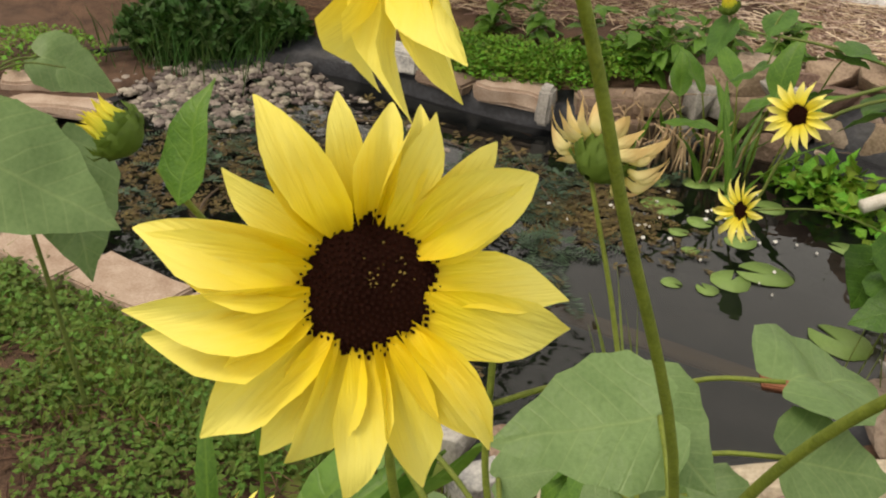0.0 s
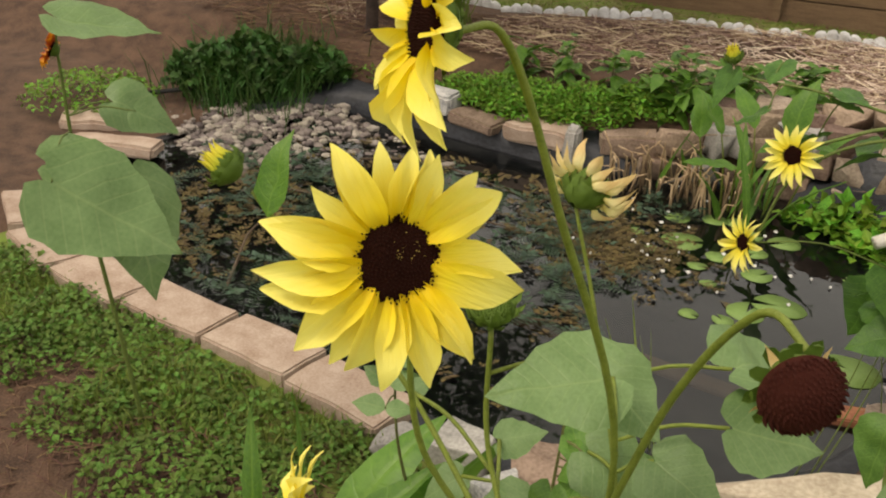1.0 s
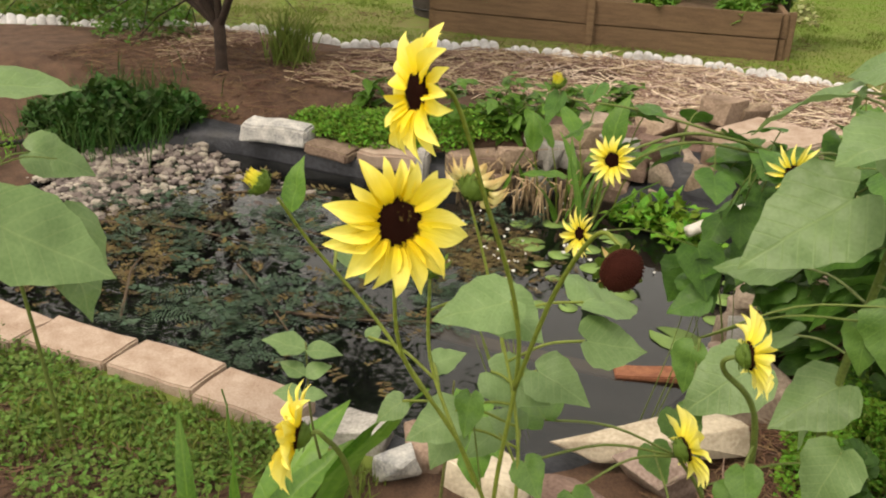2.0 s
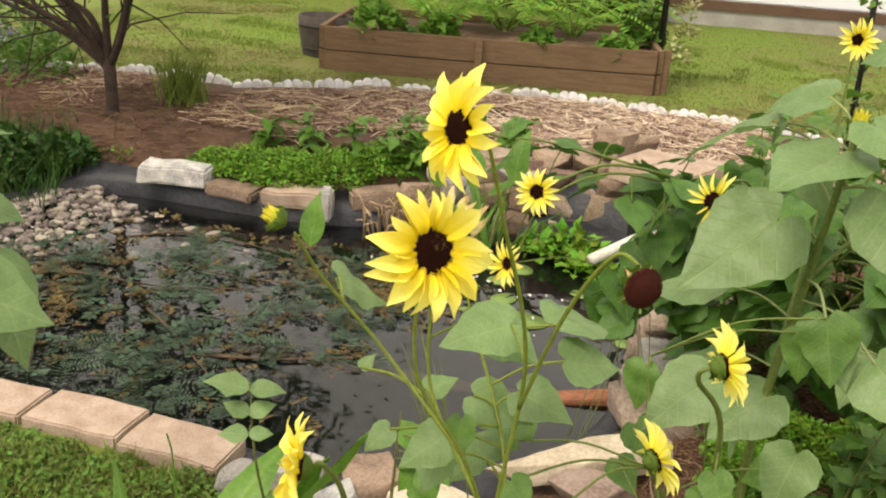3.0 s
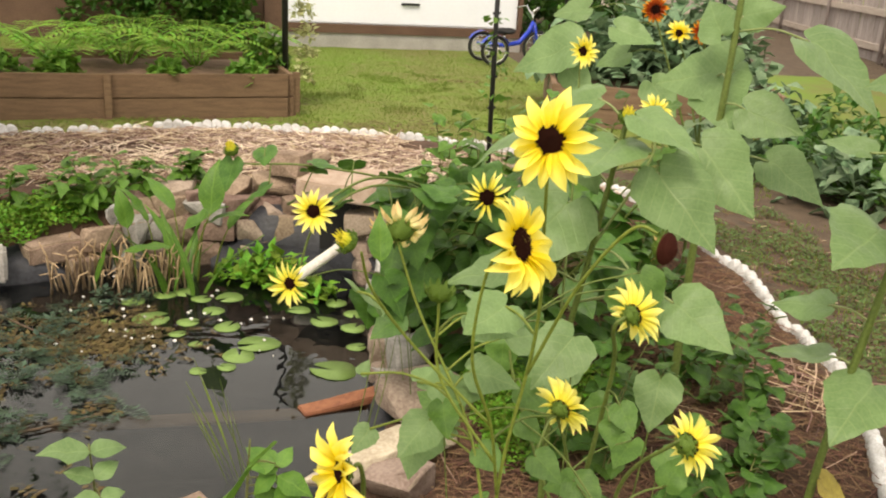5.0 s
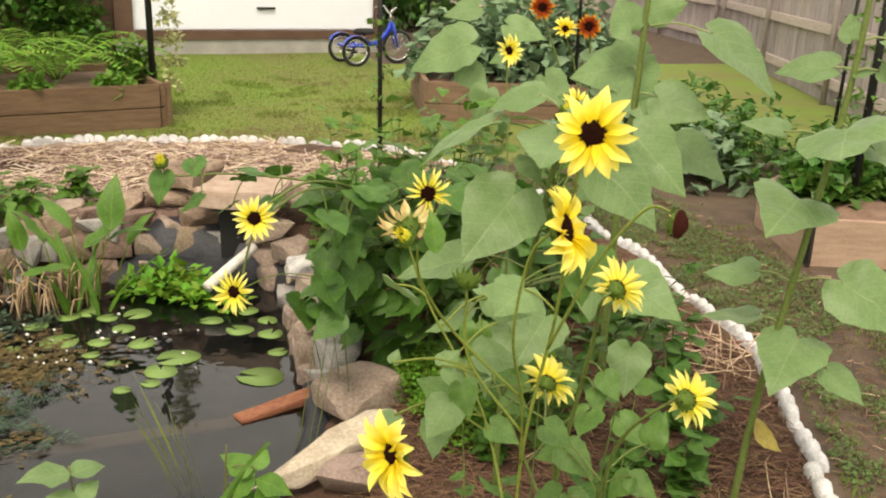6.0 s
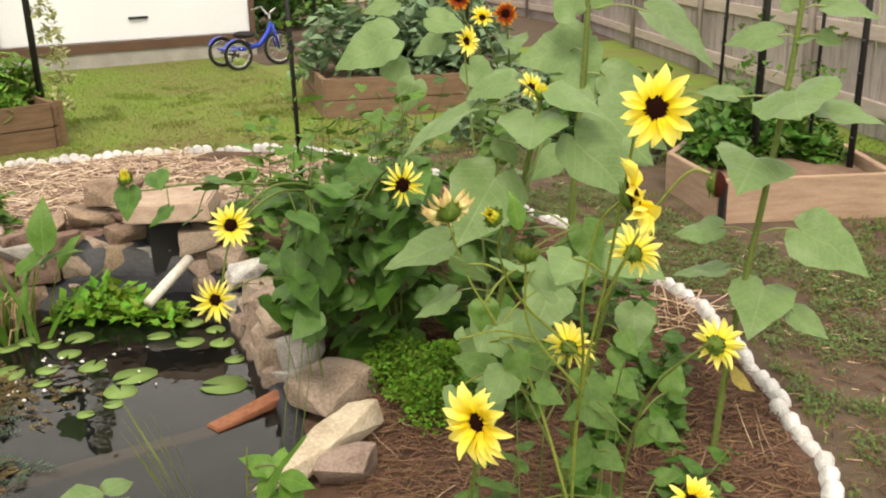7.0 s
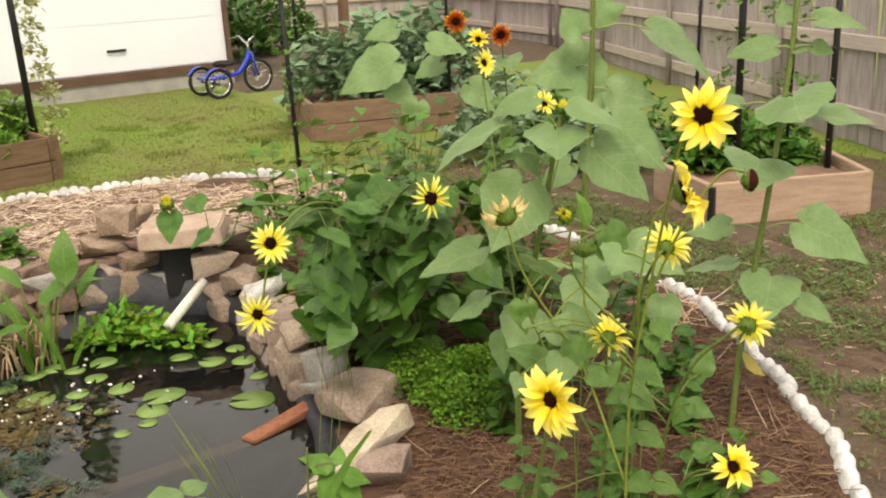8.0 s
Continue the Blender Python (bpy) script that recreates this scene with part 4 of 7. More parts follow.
def petal_mesh(seed, wide=0.17, curl=0.25):
    """A ray petal of length 1 along +y: grooved lengthwise, cupped, twisted, its tip drooping or curled."""
    rnd = random.Random(seed)
    blunt = rnd.uniform(0.0, 1.0)
    rows = [(0.0, 0.42), (0.10, 0.64), (0.22, 0.84), (0.36, 0.97), (0.50, 1.0), (0.63, 0.94), (0.75, 0.72 + 0.08 * blunt), (0.85, 0.44 + 0.14 * blunt), (0.93, 0.20 + 0.13 * blunt), (0.98, 0.07 + 0.08 * blunt), (1.0, 0.02)]
    lean, off, dip = rnd.uniform(-0.20, 0.20), Vector((seed * 2.3, 1, 0)), rnd.uniform(0.3, 1.9)
    twist, cup, tip = rnd.uniform(-0.8, 0.8), rnd.uniform(0.2, 1.8), rnd.uniform(-0.1, 0.55)
    g = Geo()
    cols = (-1, -0.66, -0.33, 0, 0.33, 0.66, 1)
    for y, w in rows:
        for c in cols:
            edge = 1 + 0.10 * noise.noise(Vector((y * 5, c * 2, seed)))
            x = c * w * wide * edge
            groove = -0.014 * math.cos(c * 2.6 * math.pi)
            z = curl * dip * (y - 1.25 * y * y) * 0.6 + cup * x * x / wide + groove * w + 0.06 * noise.noise(Vector((x * 6, y * 3, 0)) + off) + twist * x * y - tip * max(0.0, y - 0.72) ** 2 * 4 * (1 if curl > 0 else 0)
            g.v.append((x + lean * y * y + 0.03 * noise.noise(Vector((y * 3, seed, 3))), y - 0.10 * tip * max(0.0, y - 0.72), z))
    k = len(cols)
    for j in range(len(rows) - 1):
        for i in range(k - 1):
            a = j * k + i
            g.f.append((a, a + 1, a + k + 1, a + k))
    return g.mesh("petal")


def with_material(me, m):
    me.materials.append(m)
    return me


PETALS = {"broad": [with_material(petal_mesh(s, 0.180), PETAL) for s in range(9)], "pale": [with_material(petal_mesh(s + 10, 0.145), PALE) for s in range(7)],
          "thin": [with_material(petal_mesh(s + 20, 0.095), PALE) for s in range(4)], "dry": [with_material(petal_mesh(s + 30, 0.15, -1.6), DRY) for s in range(4)],
          "bud": [with_material(petal_mesh(s + 50, 0.11), GREENPETAL) for s in range(4)], "rust": [with_material(petal_mesh(s + 40, 0.17), RUST) for s in range(4)]}


def disc_mesh(count, seed, dome=0.22):
    """A dome of packed florets, radius 1."""
    g = Geo()
    rnd = random.Random(seed)
    n = 24
    g.v.append((0, 0, dome))
    rings = ((0.4, dome * 0.9), (0.8, dome * 0.5), (1.0, 0.0), (1.02, -0.16))
    for r, z in rings:
        g.v += [(r * math.cos(2 * math.pi * k / n), r * math.sin(2 * math.pi * k / n), z) for k in range(n)]
    g.f += [(0, 1 + k, 1 + (k + 1) % n) for k in range(n)]
    for j in range(len(rings) - 1):
        g.f += [(1 + j * n + k, 1 + (j + 1) * n + k, 1 + (j + 1) * n + (k + 1) % n, 1 + j * n + (k + 1) % n) for k in range(n)]
    for i in range(count):
        r, a = math.sqrt((i + 0.5) / count) * 1.03, i * 2.39996
        z = dome * (1 - r * r)
        s = 0.045 * math.sqrt(420 / count)
        h = s * rnd.uniform(1.4, 2.6) * (1.25 if r > 0.8 else 1)
        x, y = r * math.cos(a), r * math.sin(a)
        tx, ty = x + 0.35 * h * x, y + 0.35 * h * y
        g.add([(x - s, y - s, z - 0.03), (x + s, y - s, z - 0.03), (x + s, y + s, z - 0.03), (x - s, y + s, z - 0.03), (tx, ty, z + h)], [(0, 1, 4), (1, 2, 4), (2, 3, 4), (3, 0, 4)])
    return g.mesh("disc", smooth=False)


DISC_FINE, DISC_PLAIN = with_material(disc_mesh(420, 1), DISC), with_material(disc_mesh(150, 2), DISC)
DISC_GREEN = with_material(disc_mesh(120, 4, 0.35), CALYX)
DISC_SEED = with_material(disc_mesh(260, 3, 0.55), SEED)


def cup_mesh():
    """The green cup behind a flower; radius about 1, the flower lies at z = 0."""
    g = Geo()
    n = 18
    prof = ((0.14, -0.95), (0.5, -0.80), (0.9, -0.45), (1.05, -0.08), (0.95, 0.0))
    for r, z in prof:
        g.v += [(r * math.cos(2 * math.pi * k / n), r * math.sin(2 * math.pi * k / n), z) for k in range(n)]
    for j in range(len(prof) - 1):
        g.f += [(j * n + k, j * n + (k + 1) % n, (j + 1) * n + (k + 1) % n, (j + 1) * n + k) for k in range(n)]
    return with_material(g.mesh("calyx"), CALYX)


def bract_mesh(row, out, reach):
    """A pointed bract on the cup, keeled along its middle; rows run from the stalk to the rim."""
    r0, z0, w = ((0.48, -0.86, 0.20), (0.78, -0.58, 0.22), (1.0, -0.18, 0.20))[row]
    out = out + 0.18 * (row - 2)
    mid, zt = (r0 + out) / 2 + 0.12, z0 + reach
    pts = [(r0, -w, z0), (r0, w, z0), (mid, -w * 0.85, z0 + reach * 0.4), (mid, w * 0.85, z0 + reach * 0.4), (mid + 0.05, 0, z0 + reach * 0.38 - 0.05), (out, 0, zt)]
    return with_material(Geo().add(pts, [(0, 1, 4), (0, 4, 2), (1, 3, 4), (2, 4, 5), (4, 3, 5)]).mesh("bract"), CALYX)


CUP = cup_mesh()
BRACTS = {kind: [[bract_mesh(low, spread * k, reach * (1.7 - k)) for k in (0.86, 1.0, 1.14)] for low in range(3)]
          for kind, spread, reach in (("open", 1.35, 0.10), ("spiky", 1.35, 1.15), ("bud", 1.15, 0.95))}


def calyx(parent, m, size, kind, count, seed):
    """A cup and its rows of pointed bracts, each a part."""
    rnd = random.Random(seed)
    m = m @ Matrix.Scale(size, 4)
    part("calyx", CUP, None, parent, m)
    rows = (count // 4, count // 2, count // 2) if kind == "spiky" else (0, count // 2, count // 2)
    for row, n in enumerate(rows):
        for i in range(n):
            a = 2 * math.pi * (i + 0.5 * (row % 2)) / n + rnd.uniform(-0.1, 0.1)
            part("bract", BRACTS[kind][row][rnd.randrange(3)], None, parent, m @ Matrix.Rotation(a, 4, "Z"))


def facing(at, normal, spin=0.0):
    return Matrix.Translation(at) @ Vector(normal).normalized().to_track_quat("Z", "Y").to_matrix().to_4x4() @ Matrix.Rotation(spin, 4, "Z")


def head(plant, at, normal, radius, disc, petals, count, seed, miss=(), fine=False, tilt=8, ragged=9, kind="open", disc_me=None, uneven=0.12, rays=()):
    """A flower head on a plant: disc, calyx behind it and single petals; rays: direction, length and width of each petal."""
    rnd = random.Random(seed)
    m = facing(at, normal, 0 if rays else rnd.uniform(0, 6.28))
    d = part("flower_head", disc_me or (DISC_FINE if fine else DISC_PLAIN), None, plant, m @ Matrix.Scale(disc, 4))
    calyx(d, m @ Matrix.Translation((0, 0, -0.002)), disc * 0.92, kind, 28 if kind == "spiky" else 20, seed)
    for i in range(count):
        if i in miss:
            continue
        a = 2 * math.pi * (i + rnd.uniform(-0.16, 0.16)) / count
        L = (radius - disc * 0.8) * (1 + rnd.uniform(-uneven, uneven * 0.6))
        lift = 0.0012 * (i % 3) - 0.001
        pm = m @ Matrix.Rotation(a, 4, "Z") @ Matrix.Translation((0, disc * 0.8, lift)) @ Matrix.Rotation(radians(tilt + rnd.uniform(-ragged, ragged)), 4, "X") @ Matrix.Rotation(radians(rnd.uniform(-14, 14)), 4, "Y")
        w = rnd.uniform(0.9, 1.15)
        if rays:
            angle, long, w = rays[i]
            L = long * radius - disc * 0.8
            pm = m @ Matrix.Rotation(radians(angle - 90), 4, "Z") @ Matrix.Translation((0, disc * 0.8, lift)) @ Matrix.Rotation(radians(tilt + rnd.uniform(-ragged, ragged)), 4, "X") @ Matrix.Rotation(radians(rnd.uniform(-12, 12)), 4, "Y")
        part("petal", PETALS[petals][rnd.randrange(len(PETALS[petals]))], None, d, pm @ Matrix.Diagonal((L * w, L, L, 1)))
    return d


def leaf_pose(x, y, z, size, yaw, pitch, roll, wide=1.0):
    return pose(x, y, z) @ Matrix.Rotation(radians(yaw), 4, "Z") @ Matrix.Rotation(radians(pitch), 4, "X") @ Matrix.Rotation(radians(roll), 4, "Y") @ Matrix.Diagonal((size * wide, size, size * min(1.0, max(0.15, wide * 1.2)), 1))


def curve(points, n=8):
    """A smooth line through the points."""
    p = [Vector(q) for q in points]
    p = [2 * p[0] - p[1]] + p + [2 * p[-1] - p[-2]]
    out = []
    for i in range(1, len(p) - 2):
        for k in range(n):
            t = k / n
            out.append(0.5 * (2 * p[i] + (p[i + 1] - p[i - 1]) * t + (2 * p[i - 1] - 5 * p[i] + 4 * p[i + 1] - p[i + 2]) * t * t + (3 * p[i] - p[i - 1] - 3 * p[i + 1] + p[i + 2]) * t ** 3))
    return out + [p[-2]]


def plant(name, base, stems, leaves, label, meshes=HEART, material=LEAF, stem_material=STEM, petiole=0.0017, wide=1.0, seed=1, group="sunflowers by the pond", category="sunflower", grow=0.95):
    """A plant of branching stems, each a smooth tapering tube, and leaves on stalks."""
    rnd = random.Random(seed)
    thing = empty(name, base, label=label, category=category, group=group)
    lines = []
    for pts, r0, r1 in stems:
        c = curve(pts)
        lines.append(c)
        part("stem", Geo().tube(c, [r0 + (r1 - r0) * i / (len(c) - 1) for i in range(len(c))], 8), stem_material, thing)
    nodes = [q for c in lines for q in c]
    family = leaf_set(meshes, material)
    for x, y, z, size, yaw, pitch, roll in leaves:
        at = Vector((x, y, z))
        node = min(nodes, key=lambda q: (q - at).length + 0.8 * max(0, q.z - at.z))
        leaf = part("leaf", family[rnd.randrange(len(family))], None, thing, leaf_pose(x, y, z, size * grow, yaw, pitch, roll, wide))
        if (node - at).length > 0.30:
            foot = Vector((x * 0.7 + node.x * 0.3, y * 0.7 + node.y * 0.3, land(x, y) - 0.01))
            part("leaf_stalk", Geo().tube(curve([foot, (foot * 0.45 + at * 0.55) + Vector((0.01, 0.015, 0.0)), at], 5), [petiole * (1.1 - 0.05 * i) for i in range(11)], 5), stem_material, leaf)
        elif (node - at).length > 0.01:
            mid = (node + at) / 2 + Vector((0, 0, 0.10 * (node - at).length))
            part("leaf_stalk", Geo().tube(curve([node, mid, at], 4), petiole * 1.1, 6), STALK if petiole > 0.002 else stem_material, leaf)
    return thing


# ---- sunflowers ----
MAIN, UPPER, WITHER, SEEDHEAD, BUD, CALYXHEAD = (0.0, 0.0, 1.233), (0.02, -0.012, 1.351), (-0.086, 0.382, 1.131), (0.188, 0.041, 1.215), (-0.185, 0.059, 1.215), (-0.054, 0.185, 1.107)
N_MAIN, N_UPPER = Vector((0.66, -0.66, 0.36)).normalized(), Vector((-0.55, -0.80, 0.14)).normalized()


def behind(at, normal, d):
    return tuple(Vector(at) - Vector(normal).normalized() * d)


B1 = (0.07, 0.24, 0.10)
FORK = (0.045, 0.178, 0.80)
p1 = plant("sunflower", B1, [
    ([B1, (0.06, 0.21, 0.45), FORK, (0.070, 0.146, 1.06), (0.046, 0.074, 1.25), (0.032, 0.035, 1.338), behind(UPPER, N_UPPER, 0.014)], 0.0033, 0.0017),
    ([FORK, (0.015, 0.125, 0.94), (-0.028, 0.072, 1.06), (-0.025, 0.045, 1.18), behind(MAIN, N_MAIN, 0.016)], 0.0024, 0.0018),
    ([(0.055, 0.20, 0.60), (0.03, 0.30, 0.82), (-0.05, 0.37, 1.0), (-0.09, 0.375, 1.115)], 0.0028, 0.0017),
    ([(0.066, 0.156, 1.0), (0.11, 0.115, 1.14), (0.155, 0.075, 1.228), (0.185, 0.055, 1.228)], 0.0026, 0.0019),
    ([(0.015, 0.125, 0.94), (-0.09, 0.135, 1.05), (-0.150, 0.10, 1.14), (-0.168, 0.066, 1.20)], 0.0023, 0.0016),
    ([(0.03, 0.15, 0.87), (-0.045, 0.185, 0.98), (-0.054, 0.187, 1.09)], 0.0024, 0.002)],
    [(0.04, 0.198, 1.08, 0.094, 130, -9, -25), (-0.068, 0.24, 0.949, 0.045, -62, 21, 30), (-0.029, 0.339, 0.897, 0.093, -89, -17, 30), (0.083, 0.37, 0.959, 0.094, -55, -13, 35), (0.065, 0.407, 0.993, 0.124, -29, -10, 12), (-0.044, 0.262, 0.876, 0.078, 129, -30, -33), (-0.057, 0.29, 0.83, 0.066, 159, -49, -21), (-0.15, 0.225, 0.97, 0.025, -43, 40, 24), (-0.129, 0.283, 0.852, 0.048, 134, -33, -32), (0.003, 0.251, 1.049, 0.081, -109, -20, 33), (0.03, 0.348, 0.911, 0.086, -104, -9, 31), (-0.02, 0.35, 0.803, 0.063, 126, -46, -27), (0.013, 0.352, 0.812, 0.06, 78, 10, -30), (-0.162, 0.173, 1.111, 0.085, -41, -35, 22)], "branching sunflower with pale yellow blooms and dark centres by the pond", seed=3, stem_material=YOUNGSTEM)
RAYS = [(158, 1.02, 1.05), (171, 0.98, 1.15), (189, 1.04, 0.95), (200, 1.01, 0.95), (222, 1.0, 1.15), (233, 0.93, 0.8), (251, 0.93, 1.15), (268, 0.98, 0.95), (285, 1.02, 0.95), (301, 0.95, 1.05),
        (309, 0.98, 0.75), (335, 1.02, 1.3), (1, 0.96, 1.1), (37, 0.92, 1.35), (48, 0.90, 0.9), (76, 0.84, 0.95), (87, 0.82, 1.0), (114, 0.96, 0.95), (123, 0.94, 1.05),
        (24, 0.86, 1.0), (61, 0.82, 1.0), (101, 0.86, 0.9), (145, 0.82, 0.9)]
main_head = head(p1, MAIN, N_MAIN, 0.0660, 0.0212, "broad", len(RAYS), 5, fine=True, tilt=5, ragged=9, rays=RAYS)
g = Geo()
rnd = random.Random(2)
for k in range(26):
    a, r = rnd.uniform(-0.9, 1.9), abs(rnd.gauss(0, 0.4))
    x, y, s = r * math.cos(a), r * math.sin(a), rnd.uniform(0.015, 0.05)
    z = 0.30 * (1 - r * r) + 0.05
    g.add([(x, y, z), (x + s, y + s * 0.4, z + 0.02), (x + s * 0.3, y + s, z + 0.03)], [(0, 1, 2)])
part("pollen_fleck", g, POLLEN, main_head, facing(MAIN, N_MAIN) @ Matrix.Scale(0.0212, 4), "scattered golden pollen")
head(p1, UPPER, N_UPPER, 0.054, 0.0165, "broad", 18, 11, fine=True, tilt=2, uneven=0.2)
head(p1, WITHER, (0.15, 0.75, 0.55), 0.050, 0.0205, "dry", 25, 6, miss=(6, 13), tilt=10, ragged=30, kind="spiky", disc_me=DISC_SEED)
head(p1, SEEDHEAD, (0.62, -0.74, 0.02), 0.03, 0.0185, "dry", 9, 8, miss=(0, 2, 4, 5, 7), tilt=-70, disc_me=DISC_SEED)
green = part("green_head", DISC_GREEN, None, p1, facing(CALYXHEAD, (0.1, -0.15, 1)) @ Matrix.Scale(0.014, 4), "green unopened head of pointed bracts")
calyx(green, facing(CALYXHEAD, (0.1, -0.15, 1)), 0.016, "spiky", 26, 2)


def bud(thing, at, normal, r, seed):
    """An opening bud: a green cup of bracts with folded petals bent over its mouth."""
    rnd = random.Random(seed)
    m = facing(at, normal)
    b = part("bud", DISC_GREEN, None, thing, m @ Matrix.Scale(r * 0.9, 4), "opening bud with folded yellow petals")
    calyx(b, m, r, "bud", 24, seed)
    for i in range(16):
        a = 2 * math.pi * i / 16
        pm = m @ Matrix.Rotation(a, 4, "Z") @ Matrix.Translation((0, r * 0.92, -r * 0.25)) @ Matrix.Rotation(radians(112 + rnd.uniform(-10, 10)), 4, "X")
        part("petal", PETALS["bud"][i % 4], None, b, pm @ Matrix.Diagonal((r * 1.5, r * 1.55, r * 1.5, 1)))
    return b


bud(p1, BUD, (-0.72, -0.35, 0.55), 0.0125, 4)
part("leaf", leaf_set(OVAL, LEAF2)[1], None, p1, leaf_pose(-0.146, 0.058, 1.192, 0.055, 10, 78, -12))

p2base = (0.41, 1.12, 0.12)
p2 = plant("sunflower", p2base, [
    ([p2base, (0.40, 1.08, 0.5), (0.43, 1.0, 0.9), (0.45, 0.93, 1.20)], 0.010, 0.006),
    ([(0.43, 1.0, 0.9), (0.60, 1.14, 1.08), (0.655, 1.30, 1.15)], 0.004, 0.0025),
    ([(0.40, 1.08, 0.55), (0.45, 1.25, 0.95), (0.463, 1.34, 1.29)], 0.004, 0.0025)],
    [(0.449, 0.747, 0.91, 0.101, -141, -52, 47), (0.531, 0.753, 0.864, 0.16, -145, -19, 41), (0.279, 0.608, 0.856, 0.136, 126, -31, -29), (0.408, 0.49, 0.825, 0.103, 146, -61, -9), (0.36, 0.987, 1.012, 0.233, 120, -35, -36), (0.431, 0.928, 1.157, 0.198, 144, -10, -1), (0.399, 0.973, 1.244, 0.127, 59, -14, -33), (0.315, 1.032, 1.174, 0.21, 65, -26, -5), (0.47, 0.918, 1.215, 0.166, -132, -17, 11), (0.518, 0.886, 1.106, 0.213, -141, -41, 33), (0.625, 0.935, 1.157, 0.201, -141, -42, 44), (0.339, 1.014, 1.183, 0.05, 76, -62, -29), (0.403, 1.046, 1.087, 0.082, -140, -52, 48), (0.293, 1.107, 0.82, 0.196, 68, -20, -14), (0.311, 1.122, 0.669, 0.134, 72, -30, -9), (0.413, 1.053, 0.623, 0.167, 125, -33, -24), (0.384, 1.147, 0.526, 0.122, 131, -66, 32), (0.569, 0.951, 0.788, 0.138, 148, -18, 11), (0.64, 0.94, 0.776, 0.121, 164, -17, 35)], "tall sunflower with broad heart-shaped leaves in the mulch", seed=4, petiole=0.0024, grow=0.97)
bud(p2, (0.45, 0.925, 1.215), (0, -0.3, 1), 0.018, 9)
head(p2, (0.463, 1.326, 1.304), (0.30, -0.92, 0.2), 0.046, 0.0135, "pale", 15, 21, tilt=12)
head(p2, (0.663, 1.31, 1.165), (-0.05, -0.85, 0.5), 0.047, 0.014, "pale", 15, 22, tilt=16)

p2bb = (0.30, 0.62, 0.11)
p2b = plant("sunflower", p2bb, [
    ([p2bb, (0.30, 0.55, 0.5), (0.30, 0.45, 0.85), (0.255, 0.35, 0.98), (0.272, 0.34, 1.008)], 0.006, 0.0025),
    ([(0.30, 0.55, 0.5), (0.25, 0.50, 0.68), (0.21, 0.45, 0.775)], 0.004, 0.0025),
    ([(0.30, 0.56, 0.4), (0.20, 0.68, 0.7), (0.18, 0.72, 0.82)], 0.004, 0.0025)],
    [(0.441, 0.729, 0.939, 0.13, -157, -62, 26), (0.174, 0.725, 0.801, 0.096, 163, -67, 11), (0.415, 0.74, 0.903, 0.099, 171, -69, 23), (-0.026, 0.264, 0.904, 0.065, -169, -57, 31), (0.024, 0.428, 0.787, 0.095, 50, 24, -33), (0.286, 0.396, 0.791, 0.054, -180, -58, 15), (0.299, 0.393, 0.823, 0.066, -156, -46, 33), (0.118, 0.251, 0.817, 0.067, -140, -24, 38), (0.041, 0.297, 0.805, 0.066, -136, -22, 38), (0.18, 0.579, 0.766, 0.089, -136, -27, 33), (0.436, 0.784, 0.619, 0.103, 81, -34, -55), (0.488, 0.767, 0.539, 0.105, 136, -17, -6), (0.545, 0.73, 0.529, 0.102, -149, -32, 29), (0.586, 0.733, 0.6, 0.075, -127, 13, 23)], "slender sunflower with pale blooms turned from the pond", seed=5, material=SHADEDLEAF, grow=0.85)
head(p2b, (0.281, 0.343, 1.008), (0.86, 0.44, 0.10), 0.057, 0.016, "pale", 17, 31, tilt=18)
head(p2b, (0.217, 0.452, 0.788), (0.66, 0.60, 0.20), 0.058, 0.0165, "pale", 16, 32, tilt=14)

p3base = (0.885, 0.72, 0.20)
p3 = plant("sunflower", p3base, [([p3base, (0.90, 0.70, 0.55), (0.94, 0.67, 0.95), (0.985, 0.66, 1.30), (1.0, 0.66, 1.52), (1.005, 0.66, 1.60)], 0.0095, 0.0055)],
           [(0.985, 0.649, 1.216, 0.23, 137, -8, 21), (0.96, 0.691, 1.338, 0.125, 43, -4, -35), (1.021, 0.598, 1.173, 0.152, -144, -9, 14), (0.928, 0.694, 1.043, 0.22, 128, -1, -16), (0.948, 0.651, 0.722, 0.184, 126, -19, -9), (0.993, 0.598, 0.876, 0.195, -149, -23, 33), (0.99, 0.589, 0.661, 0.107, -153, -28, 20), (0.872, 0.741, 0.864, 0.119, 48, -12, -23), (0.884, 0.727, 0.753, 0.131, 47, -8, -2), (1.027, 0.618, 1.406, 0.124, -142, -5, 24), (0.897, 0.743, 1.19, 0.099, 42, 13, -18), (0.982, 0.672, 1.4, 0.063, -7, 63, -44), (1.021, 0.62, 1.339, 0.054, -143, -16, 57), (0.99, 0.656, 1.328, 0.049, -138, 16, 26)], "tall single sunflower with heart-shaped leaves beside the white edging", seed=6, petiole=0.0024, grow=1.0)
part("leaf", leaf_set(HEART, YELLOWLEAF)[1], None, p3, leaf_pose(0.902, 0.695, 0.47, 0.095, -110, -38, 25), "yellowing drooping leaf")
bud(p3, (1.03, 0.655, 1.56), (0.1, -0.5, 0.8), 0.024, 3)

